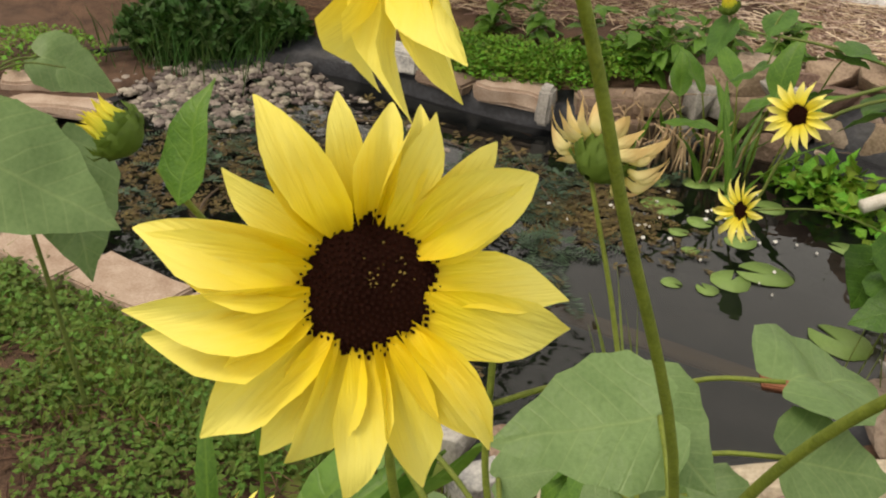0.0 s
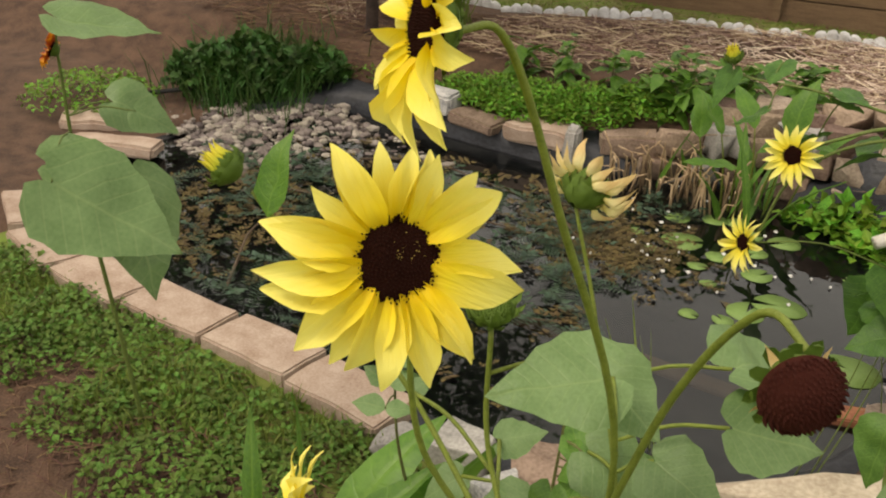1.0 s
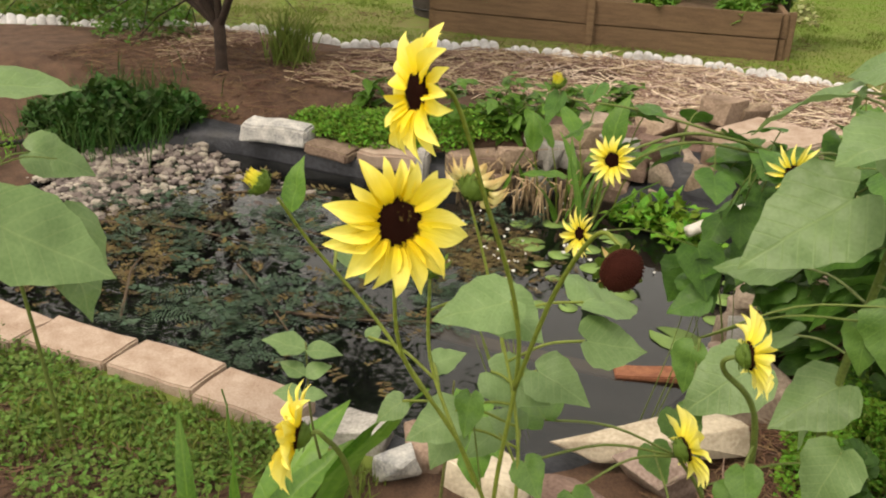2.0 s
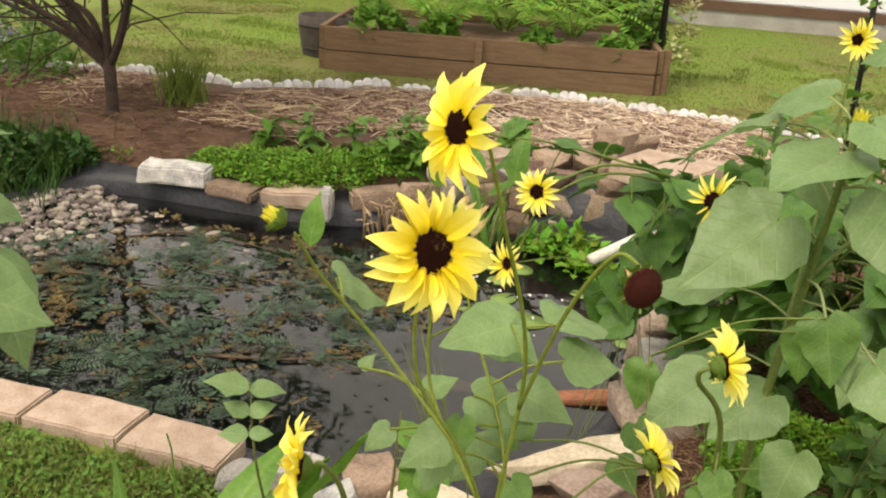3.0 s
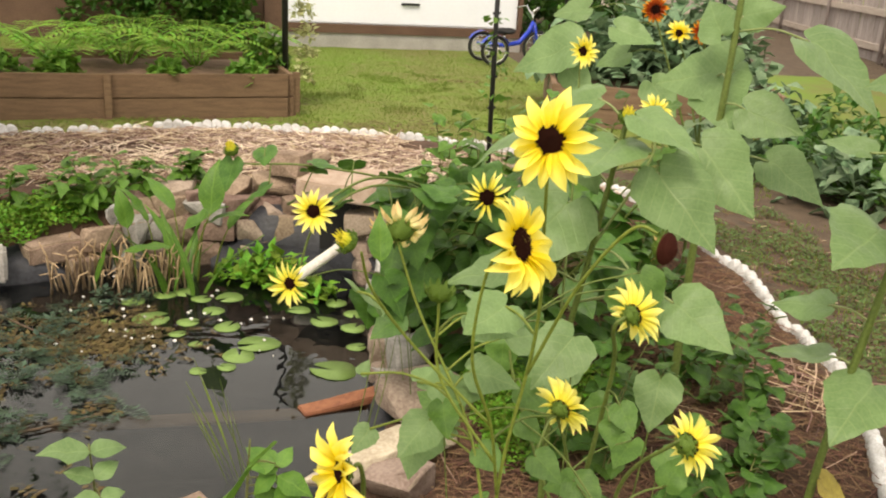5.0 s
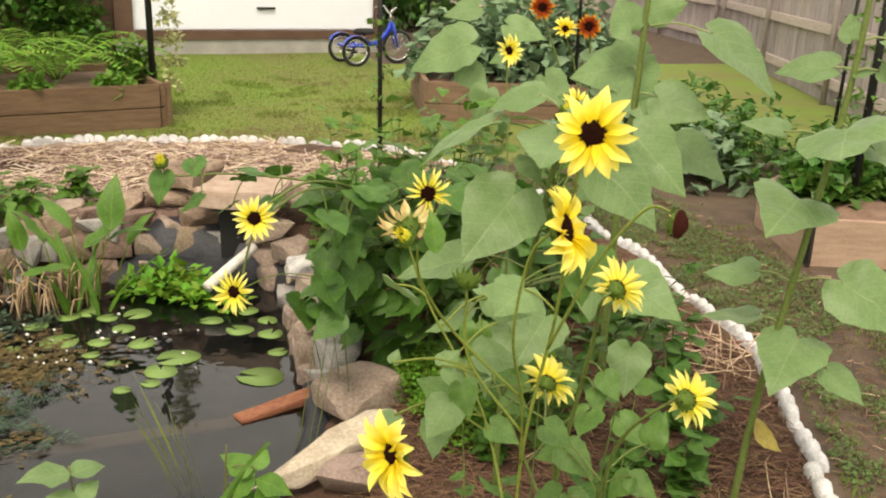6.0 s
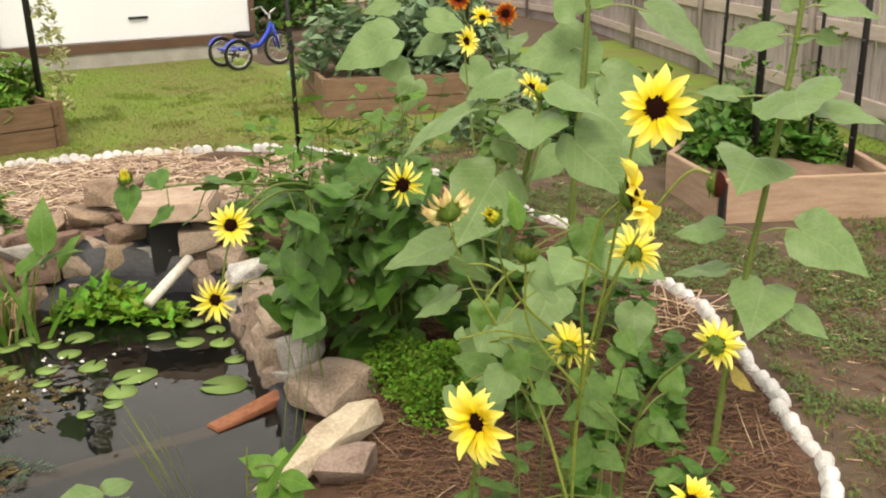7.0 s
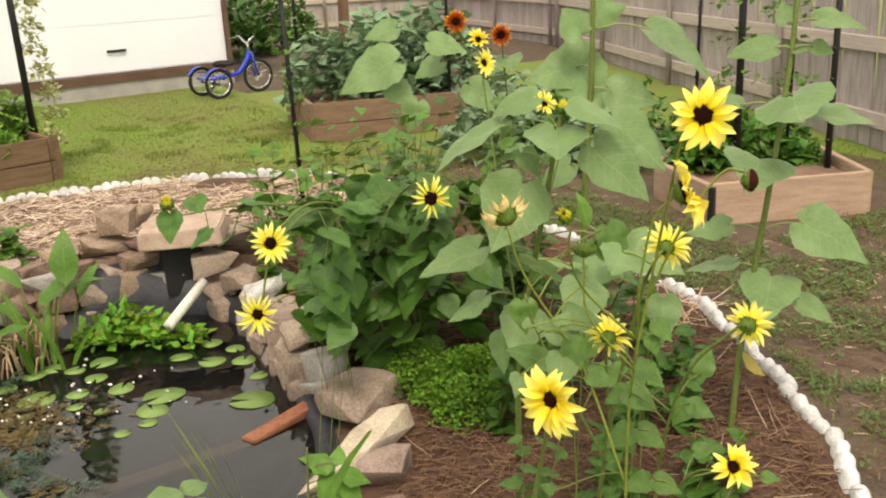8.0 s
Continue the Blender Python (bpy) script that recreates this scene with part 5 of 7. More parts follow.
p4base = (0.84, 1.35, 0.24)
plant("sunflower", p4base, [([p4base, (0.83, 1.33, 0.8), (0.84, 1.30, 1.25), (0.85, 1.30, 1.75)], 0.013, 0.007)],
           [(0.974, 1.183, 1.366, 0.245, -137, -32, 17), (0.884, 1.265, 1.184, 0.157, -133, -15, 54), (0.898, 1.38, 1.266, 0.215, 55, -14, -51), (0.863, 1.409, 1.247, 0.2, 169, -34, 36), (0.817, 1.318, 1.36, 0.126, 9, 42, -55), (0.851, 1.292, 1.409, 0.105, -108, 17, 80), (0.851, 1.429, 0.93, 0.133, 64, -37, -41), (1.04, 1.396, 1.024, 0.184, -136, -24, 36)], "tall sunflower with large drooping leaves behind the others", seed=7, petiole=0.0024, grow=1.0)

plb = (-1.36, 0.80, 0.04)
pl = plant("sunflower", plb, [([plb, (-1.36, 0.76, 0.35), (-1.34, 0.70, 0.70), (-1.33, 0.68, 0.96)], 0.006, 0.003)],
           [(-1.136, 0.515, 0.805, 0.224, -54, -30, 41), (-1.325, 0.78, 0.847, 0.129, -48, -21, 37), (-1.283, 0.602, 0.775, 0.128, -36, 4, 35), (-1.232, 0.621, 1.049, 0.16, -41, -7, 13), (-1.125, 0.65, 0.775, 0.208, -105, -62, -13), (-1.213, 0.754, 0.858, 0.078, -56, -23, 40)], "sunflower with wide matt leaves and an orange bloom", seed=8, grow=1.1)
head(pl, (-1.33, 0.67, 0.97), (-0.5, -0.4, 0.3), 0.042, 0.014, "rust", 14, 41)

# low blooms near the path
p5b = (-0.16, 0.30, 0.06)
p5 = plant("sunflower", p5b, [([p5b, (-0.15, 0.26, 0.45), (-0.145, 0.18, 0.78), (-0.155, 0.125, 0.885), behind((-0.181, 0.113, 0.885), (-0.926, -0.356, 0.13), 0.012)], 0.005, 0.0025)],
           [(-0.15, 0.27, 0.40, 0.09, 60, 5, 10), (-0.15, 0.25, 0.5, 0.09, -70, 0, -10), (-0.15, 0.24, 0.6, 0.08, 150, -10, 5)], "short sunflower with one ragged yellow bloom", seed=9)
head(p5, (-0.181, 0.113, 0.885), (-0.926, -0.356, 0.13), 0.062, 0.0165, "broad", 21, 51, miss=(4,), tilt=8, uneven=0.25, ragged=26)
p6b = (0.33, 0.42, 0.12)
p6 = plant("sunflower", p6b, [([p6b, (0.30, 0.38, 0.45), (0.26, 0.26, 0.75), (0.285, 0.15, 0.89), (0.295, 0.14, 0.897)], 0.004, 0.0024),
                              ([(0.30, 0.38, 0.35), (0.25, 0.22, 0.55), (0.232, 0.10, 0.62)], 0.0035, 0.0024)],
           [(0.241, 0.418, 0.668, 0.073, 66, -29, -32), (0.241, 0.418, 0.668, 0.1, -146, -27, 32), (0.226, 0.38, 0.592, 0.089, 69, -30, -31), (0.236, 0.372, 0.592, 0.085, -148, -27, 31), (0.333, 0.32, 0.647, 0.073, -147, -22, 32), (0.333, 0.32, 0.647, 0.074, 76, -44, -30), (0.311, 0.277, 0.557, 0.06, -128, 15, 31), (0.22, 0.317, 0.499, 0.077, 61, -18, -29), (0.229, 0.309, 0.5, 0.077, -145, -19, 29), (0.393, 0.162, 0.524, 0.045, -140, 0, 30), (0.049, 0.433, 0.472, 0.041, 41, 22, -29), (0.163, 0.518, 0.734, 0.072, -141, -28, 40), (0.369, 0.326, 0.709, 0.078, -81, 62, 25)], "low leafy sunflower shoots with pale blooms in brown mulch", meshes=HEART, material=SHADEDLEAF, seed=10, grow=0.82)
head(p6, (0.302, 0.137, 0.897), (0.85, 0.45, -0.05), 0.049, 0.0155, "pale", 17, 61, tilt=16)
head(p6, (0.229, 0.091, 0.635), (-0.35, -0.6, 0.6), 0.047, 0.014, "broad", 17, 62, miss=(3, 8), tilt=25, ragged=18)

# bushy sunflower on the far bank with three blooms
rnd = random.Random(21)
bb = (0.53, 2.22, 0.12)
FA, FB, FC = (-0.184, 1.495, 0.835), (-0.244, 1.50, 0.626), (0.243, 1.29, 0.938)
bush_leaves = []
for k in range(190):
    a, h = rnd.uniform(0, 6.28), rnd.random()
    r = (0.10 + 0.30 * math.sin(math.pi * (0.18 + 0.7 * h))) * rnd.uniform(0.6, 1.05)
    bush_leaves.append((bb[0] + r * math.cos(a) * 0.95 + 0.10 * h, bb[1] + r * math.sin(a) - 0.30 * h, 0.16 + 0.62 * h, rnd.uniform(0.085, 0.165), math.degrees(a) - 90 + rnd.uniform(-50, 50), rnd.uniform(-55, 20), rnd.uniform(-35, 35)))
for k in range(60):
    h = rnd.random()
    bush_leaves.append((rnd.uniform(0.14, 0.46) + 0.08 * h, rnd.uniform(1.85, 2.35) - 0.25 * h, 0.42 + 0.44 * h, rnd.uniform(0.09, 0.15), rnd.uniform(60, 200), rnd.uniform(-55, 15), rnd.uniform(-35, 35)))
for k in range(13):
    u = k / 12
    bush_leaves.append((0.18 - 0.50 * u + 0.03 * math.sin(k * 2.1), 1.83 - 0.09 * u + 0.05 * math.cos(k * 2.6), 0.82 + 0.07 * math.sin(k * 1.7) + 0.05 * u, 0.115 - 0.03 * u, 75 * k, -20 + 14 * math.sin(k), 20 * math.cos(k)))
for k in range(40):
    h = rnd.random()
    bush_leaves.append((0.0 + 0.26 * h + rnd.uniform(-0.06, 0.08), 1.62 + 0.36 * h + rnd.uniform(-0.08, 0.08), rnd.uniform(0.46, 0.84), rnd.uniform(0.10, 0.155), rnd.uniform(80, 220), rnd.uniform(-60, -5), rnd.uniform(-35, 35)))
FBUD = (-0.411, 1.731, 0.946)
bush_leaves.append((-0.405, 1.735, 0.915, 0.10, 150, -62, 10))
bush_stems = [([bb, (bb[0] + 0.2 * math.cos(a), bb[1] - 0.1 + 0.2 * math.sin(a), 0.45), (bb[0] + 0.1 + 0.3 * math.cos(a), bb[1] - 0.3 + 0.26 * math.sin(a), 0.84)], 0.007, 0.003) for a in (0.3, 1.4, 2.5, 3.6, 4.7, 5.6)]
bush_stems += [([(0.40, 2.2, 0.55), (0.20, 1.85, 0.80), (0.0, 1.62, 0.90), (-0.12, 1.55, 0.87), behind(FA, (-0.1, -0.95, 0.25), 0.014)], 0.005, 0.003),
               ([(0.20, 1.85, 0.80), (-0.02, 1.60, 0.88), (-0.17, 1.53, 0.80), (-0.22, 1.515, 0.66), behind(FB, (-0.5, -0.85, 0.1), 0.012)], 0.004, 0.0028),
               ([(0.42, 2.2, 0.5), (0.34, 1.7, 0.85), (0.28, 1.40, 0.96), behind(FC, (-0.1, -0.97, 0.2), 0.014)], 0.004, 0.003)]
bush_stems.append(([(0.30, 1.98, 0.72), (0.08, 1.82, 0.84), (-0.20, 1.75, 0.90), (-0.37, 1.735, 0.905), (-0.41, 1.733, 0.93)], 0.004, 0.0022))
bush = plant("sunflower", bb, bush_stems, bush_leaves, "bushy dark-leaved sunflower with pale blooms on the rocky bank", meshes=HEART, material=DARKLEAF, seed=12, wide=1.05)
bud(bush, FBUD, (-0.2, -0.3, 0.9), 0.020, 7)
head(bush, FA, (-0.12, -0.95, 0.25), 0.064, 0.0205, "pale", 17, 71, tilt=10)
head(bush, FB, (-0.50, -0.85, 0.12), 0.066, 0.018, "thin", 19, 72, tilt=14, uneven=0.2)
head(bush, FC, (-0.10, -0.97, 0.18), 0.062, 0.0205, "thin", 17, 73, miss=(1, 5), tilt=4, uneven=0.35)


def weed(base, height, count, seed, material, meshes, size, label, group, spread=0.2, lean=0.05, name="leafy_plant", category="plant"):
    """An upright leafy plant with leaves all the way up several thin stems."""
    rnd = random.Random(seed)
    stems, leaves = [], []
    for s in range(max(1, count // 12)):
        a = rnd.uniform(0, 6.28)
        tx, ty = base[0] + spread * math.cos(a) * rnd.random(), base[1] + spread * math.sin(a) * rnd.random()
        h = height * rnd.uniform(0.7, 1.0)
        stems.append(([base, (base[0] * 0.5 + tx * 0.5 + lean * 0.3, base[1] * 0.5 + ty * 0.5, base[2] + h * 0.5), (tx + lean, ty, base[2] + h)], 0.004, 0.0016))
        for k in range(12):
            u = (k + 1) / 12
            b = rnd.uniform(0, 360)
            leaves.append((base[0] + (tx + lean - base[0]) * u + 0.02 * math.cos(b), base[1] + (ty - base[1]) * u, base[2] + h * u, size * rnd.uniform(0.6, 1.1) * (1.1 - 0.4 * u), b, rnd.uniform(-30, 35), rnd.uniform(-25, 25)))
    return plant(name, base, stems, leaves, label, meshes, material, TWIG, 0.0015, 1.0, seed, group, category)


for i, (x, y, h, n) in enumerate([(0.52, 1.95, 0.95, 48), (0.72, 2.5, 0.85, 60), (0.42, 2.75, 0.72, 60), (0.95, 2.9, 0.8, 48), (0.75, 3.3, 0.7, 48), (0.34, 3.15, 0.55, 48), (0.95, 2.0, 0.85, 48), (0.55, 3.6, 0.55, 36), (1.2, 2.4, 0.7, 36), (1.1, 3.5, 0.6, 36)]):
    weed((x, y, land(x, y)), h, n, 80 + i, LEAF2 if i % 3 else SHADEDLEAF, HEART, 0.125, "leafy green sunflower shoots crowding the bank", "leafy shoots on the bank", 0.28)
for i, (x, y, h, n, sz) in enumerate([(0.62, 1.25, 0.45, 36, 0.09), (0.80, 1.75, 0.55, 36, 0.09), (0.75, 0.95, 0.28, 12, 0.08), (1.0, 1.45, 0.4, 24, 0.08), (0.12, 0.62, 0.5, 24, 0.085), (0.62, 0.5, 0.22, 12, 0.07)]):
    weed((x, y, land(x, y)), h, n, 110 + i, SHADEDLEAF, HEART, sz, "young sunflower shoots with soft green leaves", "young shoots in the mulch", 0.18)

for i, (x, y, h, n) in enumerate([(0.64, 0.96, 0.24, 36), (0.94, 1.10, 0.24, 36), (0.66, 1.40, 0.3, 36), (0.52, 0.72, 0.2, 36), (0.60, 0.58, 0.2, 36), (0.82, 0.86, 0.22, 36), (0.31, 0.78, 0.16, 12), (0.96, 1.60, 0.34, 36), (1.14, 1.72, 0.3, 24), (1.0, 2.0, 0.34, 36), (1.06, 1.30, 0.28, 36), (0.47, 1.33, 0.3, 24)]):
    weed((x, y, land(x, y)), h, n, 170 + i, DARKLEAF, HEART, 0.10, "low bright green shoots spreading over the mulch", "low shoots over the mulch", 0.17)

# sprig at the water's edge and canna blades
plant("pond_sprig", (-0.62, 0.92, 0.04), [([(-0.62, 0.92, 0.04), (-0.64, 0.86, 0.3), (-0.655, 0.86, 0.51)], 0.004, 0.002)], [(-0.654, 0.856, 0.492, 0.09, 108, 20, -17), (-0.654, 0.856, 0.492, 0.073, -60, 4, 17), (-0.642, 0.832, 0.445, 0.056, 101, 28, -29), (-0.642, 0.832, 0.445, 0.057, -48, 23, 29), (-0.624, 0.797, 0.42, 0.059, 115, 8, -29), (-0.624, 0.797, 0.42, 0.048, -60, 4, 29)], "small leafy sprig rising by the coping", meshes=OVAL, material=LEAF, stem_material=TWIG, category="sprig", group="sprigs", wide=1.4, grow=1.1)
plant("pond_sprig", (-0.36, 0.95, 0.04), [([(-0.36, 0.95, 0.04), (-0.34, 0.94, 0.3), (-0.33, 0.935, 0.47)], 0.005, 0.002)], [(-0.273, 0.911, 0.397, 0.096, 51, 31, -17), (-0.273, 0.911, 0.397, 0.076, 95, -36, -25), (-0.269, 0.911, 0.388, 0.092, -119, -11, 17), (-0.264, 0.909, 0.371, 0.089, -140, -38, 16), (-0.266, 0.91, 0.411, 0.057, -39, 40, 16), (-0.278, 0.914, 0.358, 0.079, 116, -50, -30), (-0.272, 0.911, 0.341, 0.093, -147, -43, 12), (-0.274, 0.912, 0.42, 0.062, 78, -14, -45)], "bright leafy sprig rising among the shore rocks", meshes=OVAL, material=LEAF2, stem_material=TWIG, category="sprig", group="sprigs", wide=1.35, grow=1.0)
pc = empty("canna_plant", (-0.56, 0.74, 0.04), label="clump of long green strap leaves near the coping", category="strap-leaf plant")
for k, (foot, tip, w, roll) in enumerate([((-0.545, 0.72, 0.03), (-0.424, 0.733, 0.606), 1.25, -20), ((-0.60, 0.78, 0.03), (-0.44, 0.80, 0.42), 0.9, -30), ((-0.75, 0.78, 0.03), (-0.649, 0.967, 0.288), 1.9, 20), ((-0.70, 0.72, 0.03), (-0.60, 0.86, 0.27), 1.7, 10), ((-0.75, 0.70, 0.03), (-0.761, 0.689, 0.44), 0.6, 10), ((-0.86, 0.68, 0.03), (-0.90, 0.72, 0.30), 0.8, 0)]):
    v = Vector(tip) - Vector(foot)
    part("leaf", leaf_set(BLADE, LEAF2)[k % 3], None, pc, leaf_pose(*foot, v.length * 1.03, math.degrees(math.atan2(-v.x, v.y)), math.degrees(math.asin(v.z / v.length)) + 6, roll, w * 0.9))

# orange sunflowers standing in the far bed
ob_ = (1.42, 2.66, 0.26)
of = plant("orange_sunflower", ob_, [([ob_, (1.40, 2.63, 0.8), (1.345, 2.59, 1.26)], 0.008, 0.004), ([(1.40, 2.63, 0.7), (1.25, 2.66, 1.1), (1.17, 2.70, 1.32)], 0.006, 0.003), ([(1.40, 2.63, 0.8), (1.33, 2.68, 1.1), (1.27, 2.68, 1.24)], 0.005, 0.003)],
           [(0.894, 2.768, 1.177, 0.305, 68, -20, -43), (0.919, 2.621, 1.013, 0.156, 84, -66, -59), (0.988, 2.615, 1.263, 0.176, -121, -15, 43), (0.953, 2.864, 1.318, 0.162, 65, -15, -44), (1.12, 2.517, 1.074, 0.175, -130, -46, 56), (1.072, 2.673, 1.167, 0.147, 65, -27, -45), (0.861, 2.773, 1.08, 0.161, -124, -41, 56)] + [(1.4, 2.63, 0.4 + 0.085 * k, 0.16, 137 * k, -15, 8) for k in range(10)], "tall branching sunflower with rust-orange blooms", group="orange sunflowers", seed=13)
head(of, (1.331, 2.575, 1.269), (-0.45, -0.85, 0.1), 0.054, 0.020, "rust", 18, 81, tilt=12)
head(of, (1.17, 2.69, 1.335), (-0.5, -0.8, 0.2), 0.056, 0.020, "rust", 18, 82, tilt=12)
head(of, (1.27, 2.67, 1.25), (-0.2, -0.8, 0.5), 0.056, 0.018, "broad", 16, 83, tilt=25)


# ---- small tree in the mulch ----
def tree(base, seed):
    rnd = random.Random(seed)
    t = empty("tree", base, label="small dark-barked tree with bare lower limbs and a wide crown", category="tree")
    part("trunk", Geo().tube(curve([base, Vector(base) + Vector((0.0, 0.0, 0.16)), Vector(base) + Vector((-0.02, 0.02, 0.31))]), [0.045, 0.04, 0.036, 0.034] + [0.033] * 13, 10), BARK, t)
    fork = Vector(base) + Vector((-0.02, 0.02, 0.29))
    tips = []
    for dx, dy, dz, r in [(-1.25, 0.1, 0.40, 0.016), (-0.95, 0.35, 0.60, 0.016), (-0.75, 0.2, 0.38, 0.017), (-1.1, -0.15, 0.62, 0.02), (-0.55, 0.1, 0.85, 0.02), (0.40, 0.1, 0.8, 0.02), (0.25, -0.25, 1.4, 0.018), (-0.4, -0.5, 1.1, 0.018), (0.75, -0.3, 1.5, 0.018), (0.1, 0.5, 1.3, 0.016), (-1.1, 0.3, 1.2, 0.016)]:
        end = fork + Vector((dx, dy, dz))
        start = fork + Vector((0, 0, -0.03))
        low = fork + Vector((dx * 0.22, dy * 0.22 + rnd.uniform(-0.04, 0.04), dz * rnd.uniform(0.10, 0.26) + 0.03))
        mid = fork + Vector((dx * 0.62 + rnd.uniform(-0.08, 0.08), dy * 0.6 + rnd.uniform(-0.08, 0.08), dz * rnd.uniform(0.42, 0.62)))
        c = curve([start, low, mid, end], 6)
        limb = part("limb", Geo().tube(c, [r * 1.25 + (0.008 - r * 1.25) * i / (len(c) - 1) for i in range(len(c))], 7), BARK, t)
        g = Geo()
        for q in c[5::2]:
            for _ in range(1):
                d = Vector((rnd.gauss(dx * 0.4, 0.25), rnd.gauss(dy * 0.4, 0.25), rnd.gauss(0.15, 0.2)))
                m2 = q + d * 0.5 + Vector((0, 0, 0.04))
                g.tube([q, m2, q + d], [0.006, 0.004, 0.002], 5)
                tips += [m2, q + d, q + d * 0.75]
        part("twig_spray", g, BARK, limb)
    # a wide crown of leaf clumps with gaps, over the bare lower limbs
    spots = [(q, 0.10, 6) for q in tips if q.z > base[2] + 0.75]
    while len(spots) < 330:
        q = Vector((rnd.gauss(0, 0.55), rnd.gauss(0, 0.5), rnd.gauss(0, 0.5)))
        if q.length < 1.25:
            p = Vector(base) + Vector((0.35 + q.x * 1.15, 0.30 + q.y, 1.75 + q.z * 0.62))
            if p.z > 1.36 and noise.noise(p * 2.2) > -0.12:
                spots.append((p, 0.11, 16))
    vs, fs = [], []
    for q, wide_by, n in spots:
        for _ in range(n):
            c = q + Vector((rnd.gauss(0, wide_by), rnd.gauss(0, wide_by), rnd.gauss(0, 0.06)))
            d = Vector((rnd.gauss(0, 1), rnd.gauss(0, 1), rnd.gauss(-0.2, 0.5))).normalized()
            s = d.orthogonal().normalized()
            L, W = rnd.uniform(0.05, 0.10), rnd.uniform(0.018, 0.03)
            o = len(vs)
            vs += [tuple(c), tuple(c + d * L * 0.5 + s * W), tuple(c + d * L), tuple(c + d * L * 0.5 - s * W)]
            fs.append((o, o + 1, o + 2, o + 3))
    g = Geo()
    g.v, g.f = vs, fs
    part("crown", g, DARKLEAF, t, None, "wide crown of small green leaves")
    return t


tree((-2.91, 3.52, 0.26), 5)


def big_tree(x, y, h, r, seed):
    """A tall yard tree beyond the lawn: trunk, limbs and a lacy crown of many small leaves."""
    rnd = random.Random(seed)
    t = empty("tree", (x, y, 0.25), label="tall leafy yard tree mirrored in the pond", category="tree", group="tall trees round the yard")
    part("trunk", Geo().tube(curve([(x, y, 0.2), (x + 0.1, y, h * 0.25), (x - 0.05, y, h * 0.45)]), [0.24 - 0.006 * i for i in range(17)], 10), BARK, t)
    vs, fs = [], []
    for k in range(16):
        a, u = rnd.uniform(0, 6.28), rnd.uniform(0.1, 1)
        end = Vector((x + r * math.cos(a) * rnd.uniform(0.5, 1.0), y + r * math.sin(a) * rnd.uniform(0.5, 1.0), h * (0.4 + 0.58 * u)))
        c = curve([(x, y, h * (0.25 + 0.2 * u)), ((x + end.x) / 2, (y + end.y) / 2, end.z - 0.25 * h * u * 0.6), end], 6)
        part("limb", Geo().tube(c, [0.08 - 0.07 * i / (len(c) - 1) for i in range(len(c))], 6), BARK, t)
        for q in c[4:]:
            for _ in range(13):
                p = q + Vector((rnd.gauss(0, 0.45), rnd.gauss(0, 0.45), rnd.gauss(0, 0.35)))
                d = Vector((rnd.gauss(0, 1), rnd.gauss(0, 1), rnd.gauss(-0.3, 0.6))).normalized()
                s = d.orthogonal().normalized()
                L, W, o = rnd.uniform(0.12, 0.22), rnd.uniform(0.05, 0.09), len(vs)
                vs += [tuple(p), tuple(p + d * L * 0.5 + s * W), tuple(p + d * L), tuple(p + d * L * 0.5 - s * W)]
                fs.append((o, o + 1, o + 2, o + 3))
    g = Geo()
    g.v, g.f = vs, fs
    part("crown", g, DARKLEAF, t)


for k, (x, y, h, r) in enumerate([(-9.5, 8.0, 7.5, 2.8), (-5.2, 13.5, 5.2, 2.2), (-11.0, 3.0, 7.5, 2.6), (-0.8, 19.5, 7.0, 2.6)]):
    big_tree(x, y, h, r, 50 + k)


# ---- heaps of small leaves ----
def leaf_heap(name, spots, count, size, material, label, category, seed, flat=0.5, height=0.12, kind="stuff", stalk=True):
    """Many small folded leaves over some spots (x, y, z, radius, height)."""
    rnd = random.Random(seed)
    vs, fs = [], []
    total = sum(r * r for _, _, _, r, _ in spots)
    for x, y, z, r, h in spots:
        for _ in range(int(count * r * r / total)):
            a, k = rnd.uniform(0, 6.28), math.sqrt(rnd.random()) * rnd.uniform(0.85, 1.1)
            px, py = x + r * k * math.cos(a), y + r * k * math.sin(a)
            zz = z + h * (1 - 0.8 * k * k) * rnd.uniform(0.25, 1.0) + 0.02 * noise.noise(Vector((px * 9, py * 9, 0)))
            c = Vector((px, py, zz))
            d = Vector((rnd.gauss(0, 1), rnd.gauss(0, 1), rnd.gauss(0.2, flat))).normalized()
            s = Vector((-d.y, d.x, rnd.gauss(0, 0.25))).normalized()
            up = s.cross(d) * (1 if s.cross(d).z > 0 else -1)
            L = size * rnd.uniform(0.6, 1.3)
            W = L * rnd.uniform(0.30, 0.45)
            o = len(vs)
            vs += [tuple(c), tuple(c + d * L * 0.45 + s * W + up * L * 0.12), tuple(c + d * L - up * L * 0.1), tuple(c + d * L * 0.45 - s * W + up * L * 0.12), tuple(c + d * L * 0.5)]
            fs += [(o, o + 1, o + 4), (o + 1, o + 2, o + 4), (o + 2, o + 3, o + 4), (o + 3, o, o + 4)]
    ob = stuff_mesh(name, vs, fs, material, label, category)
    return ob


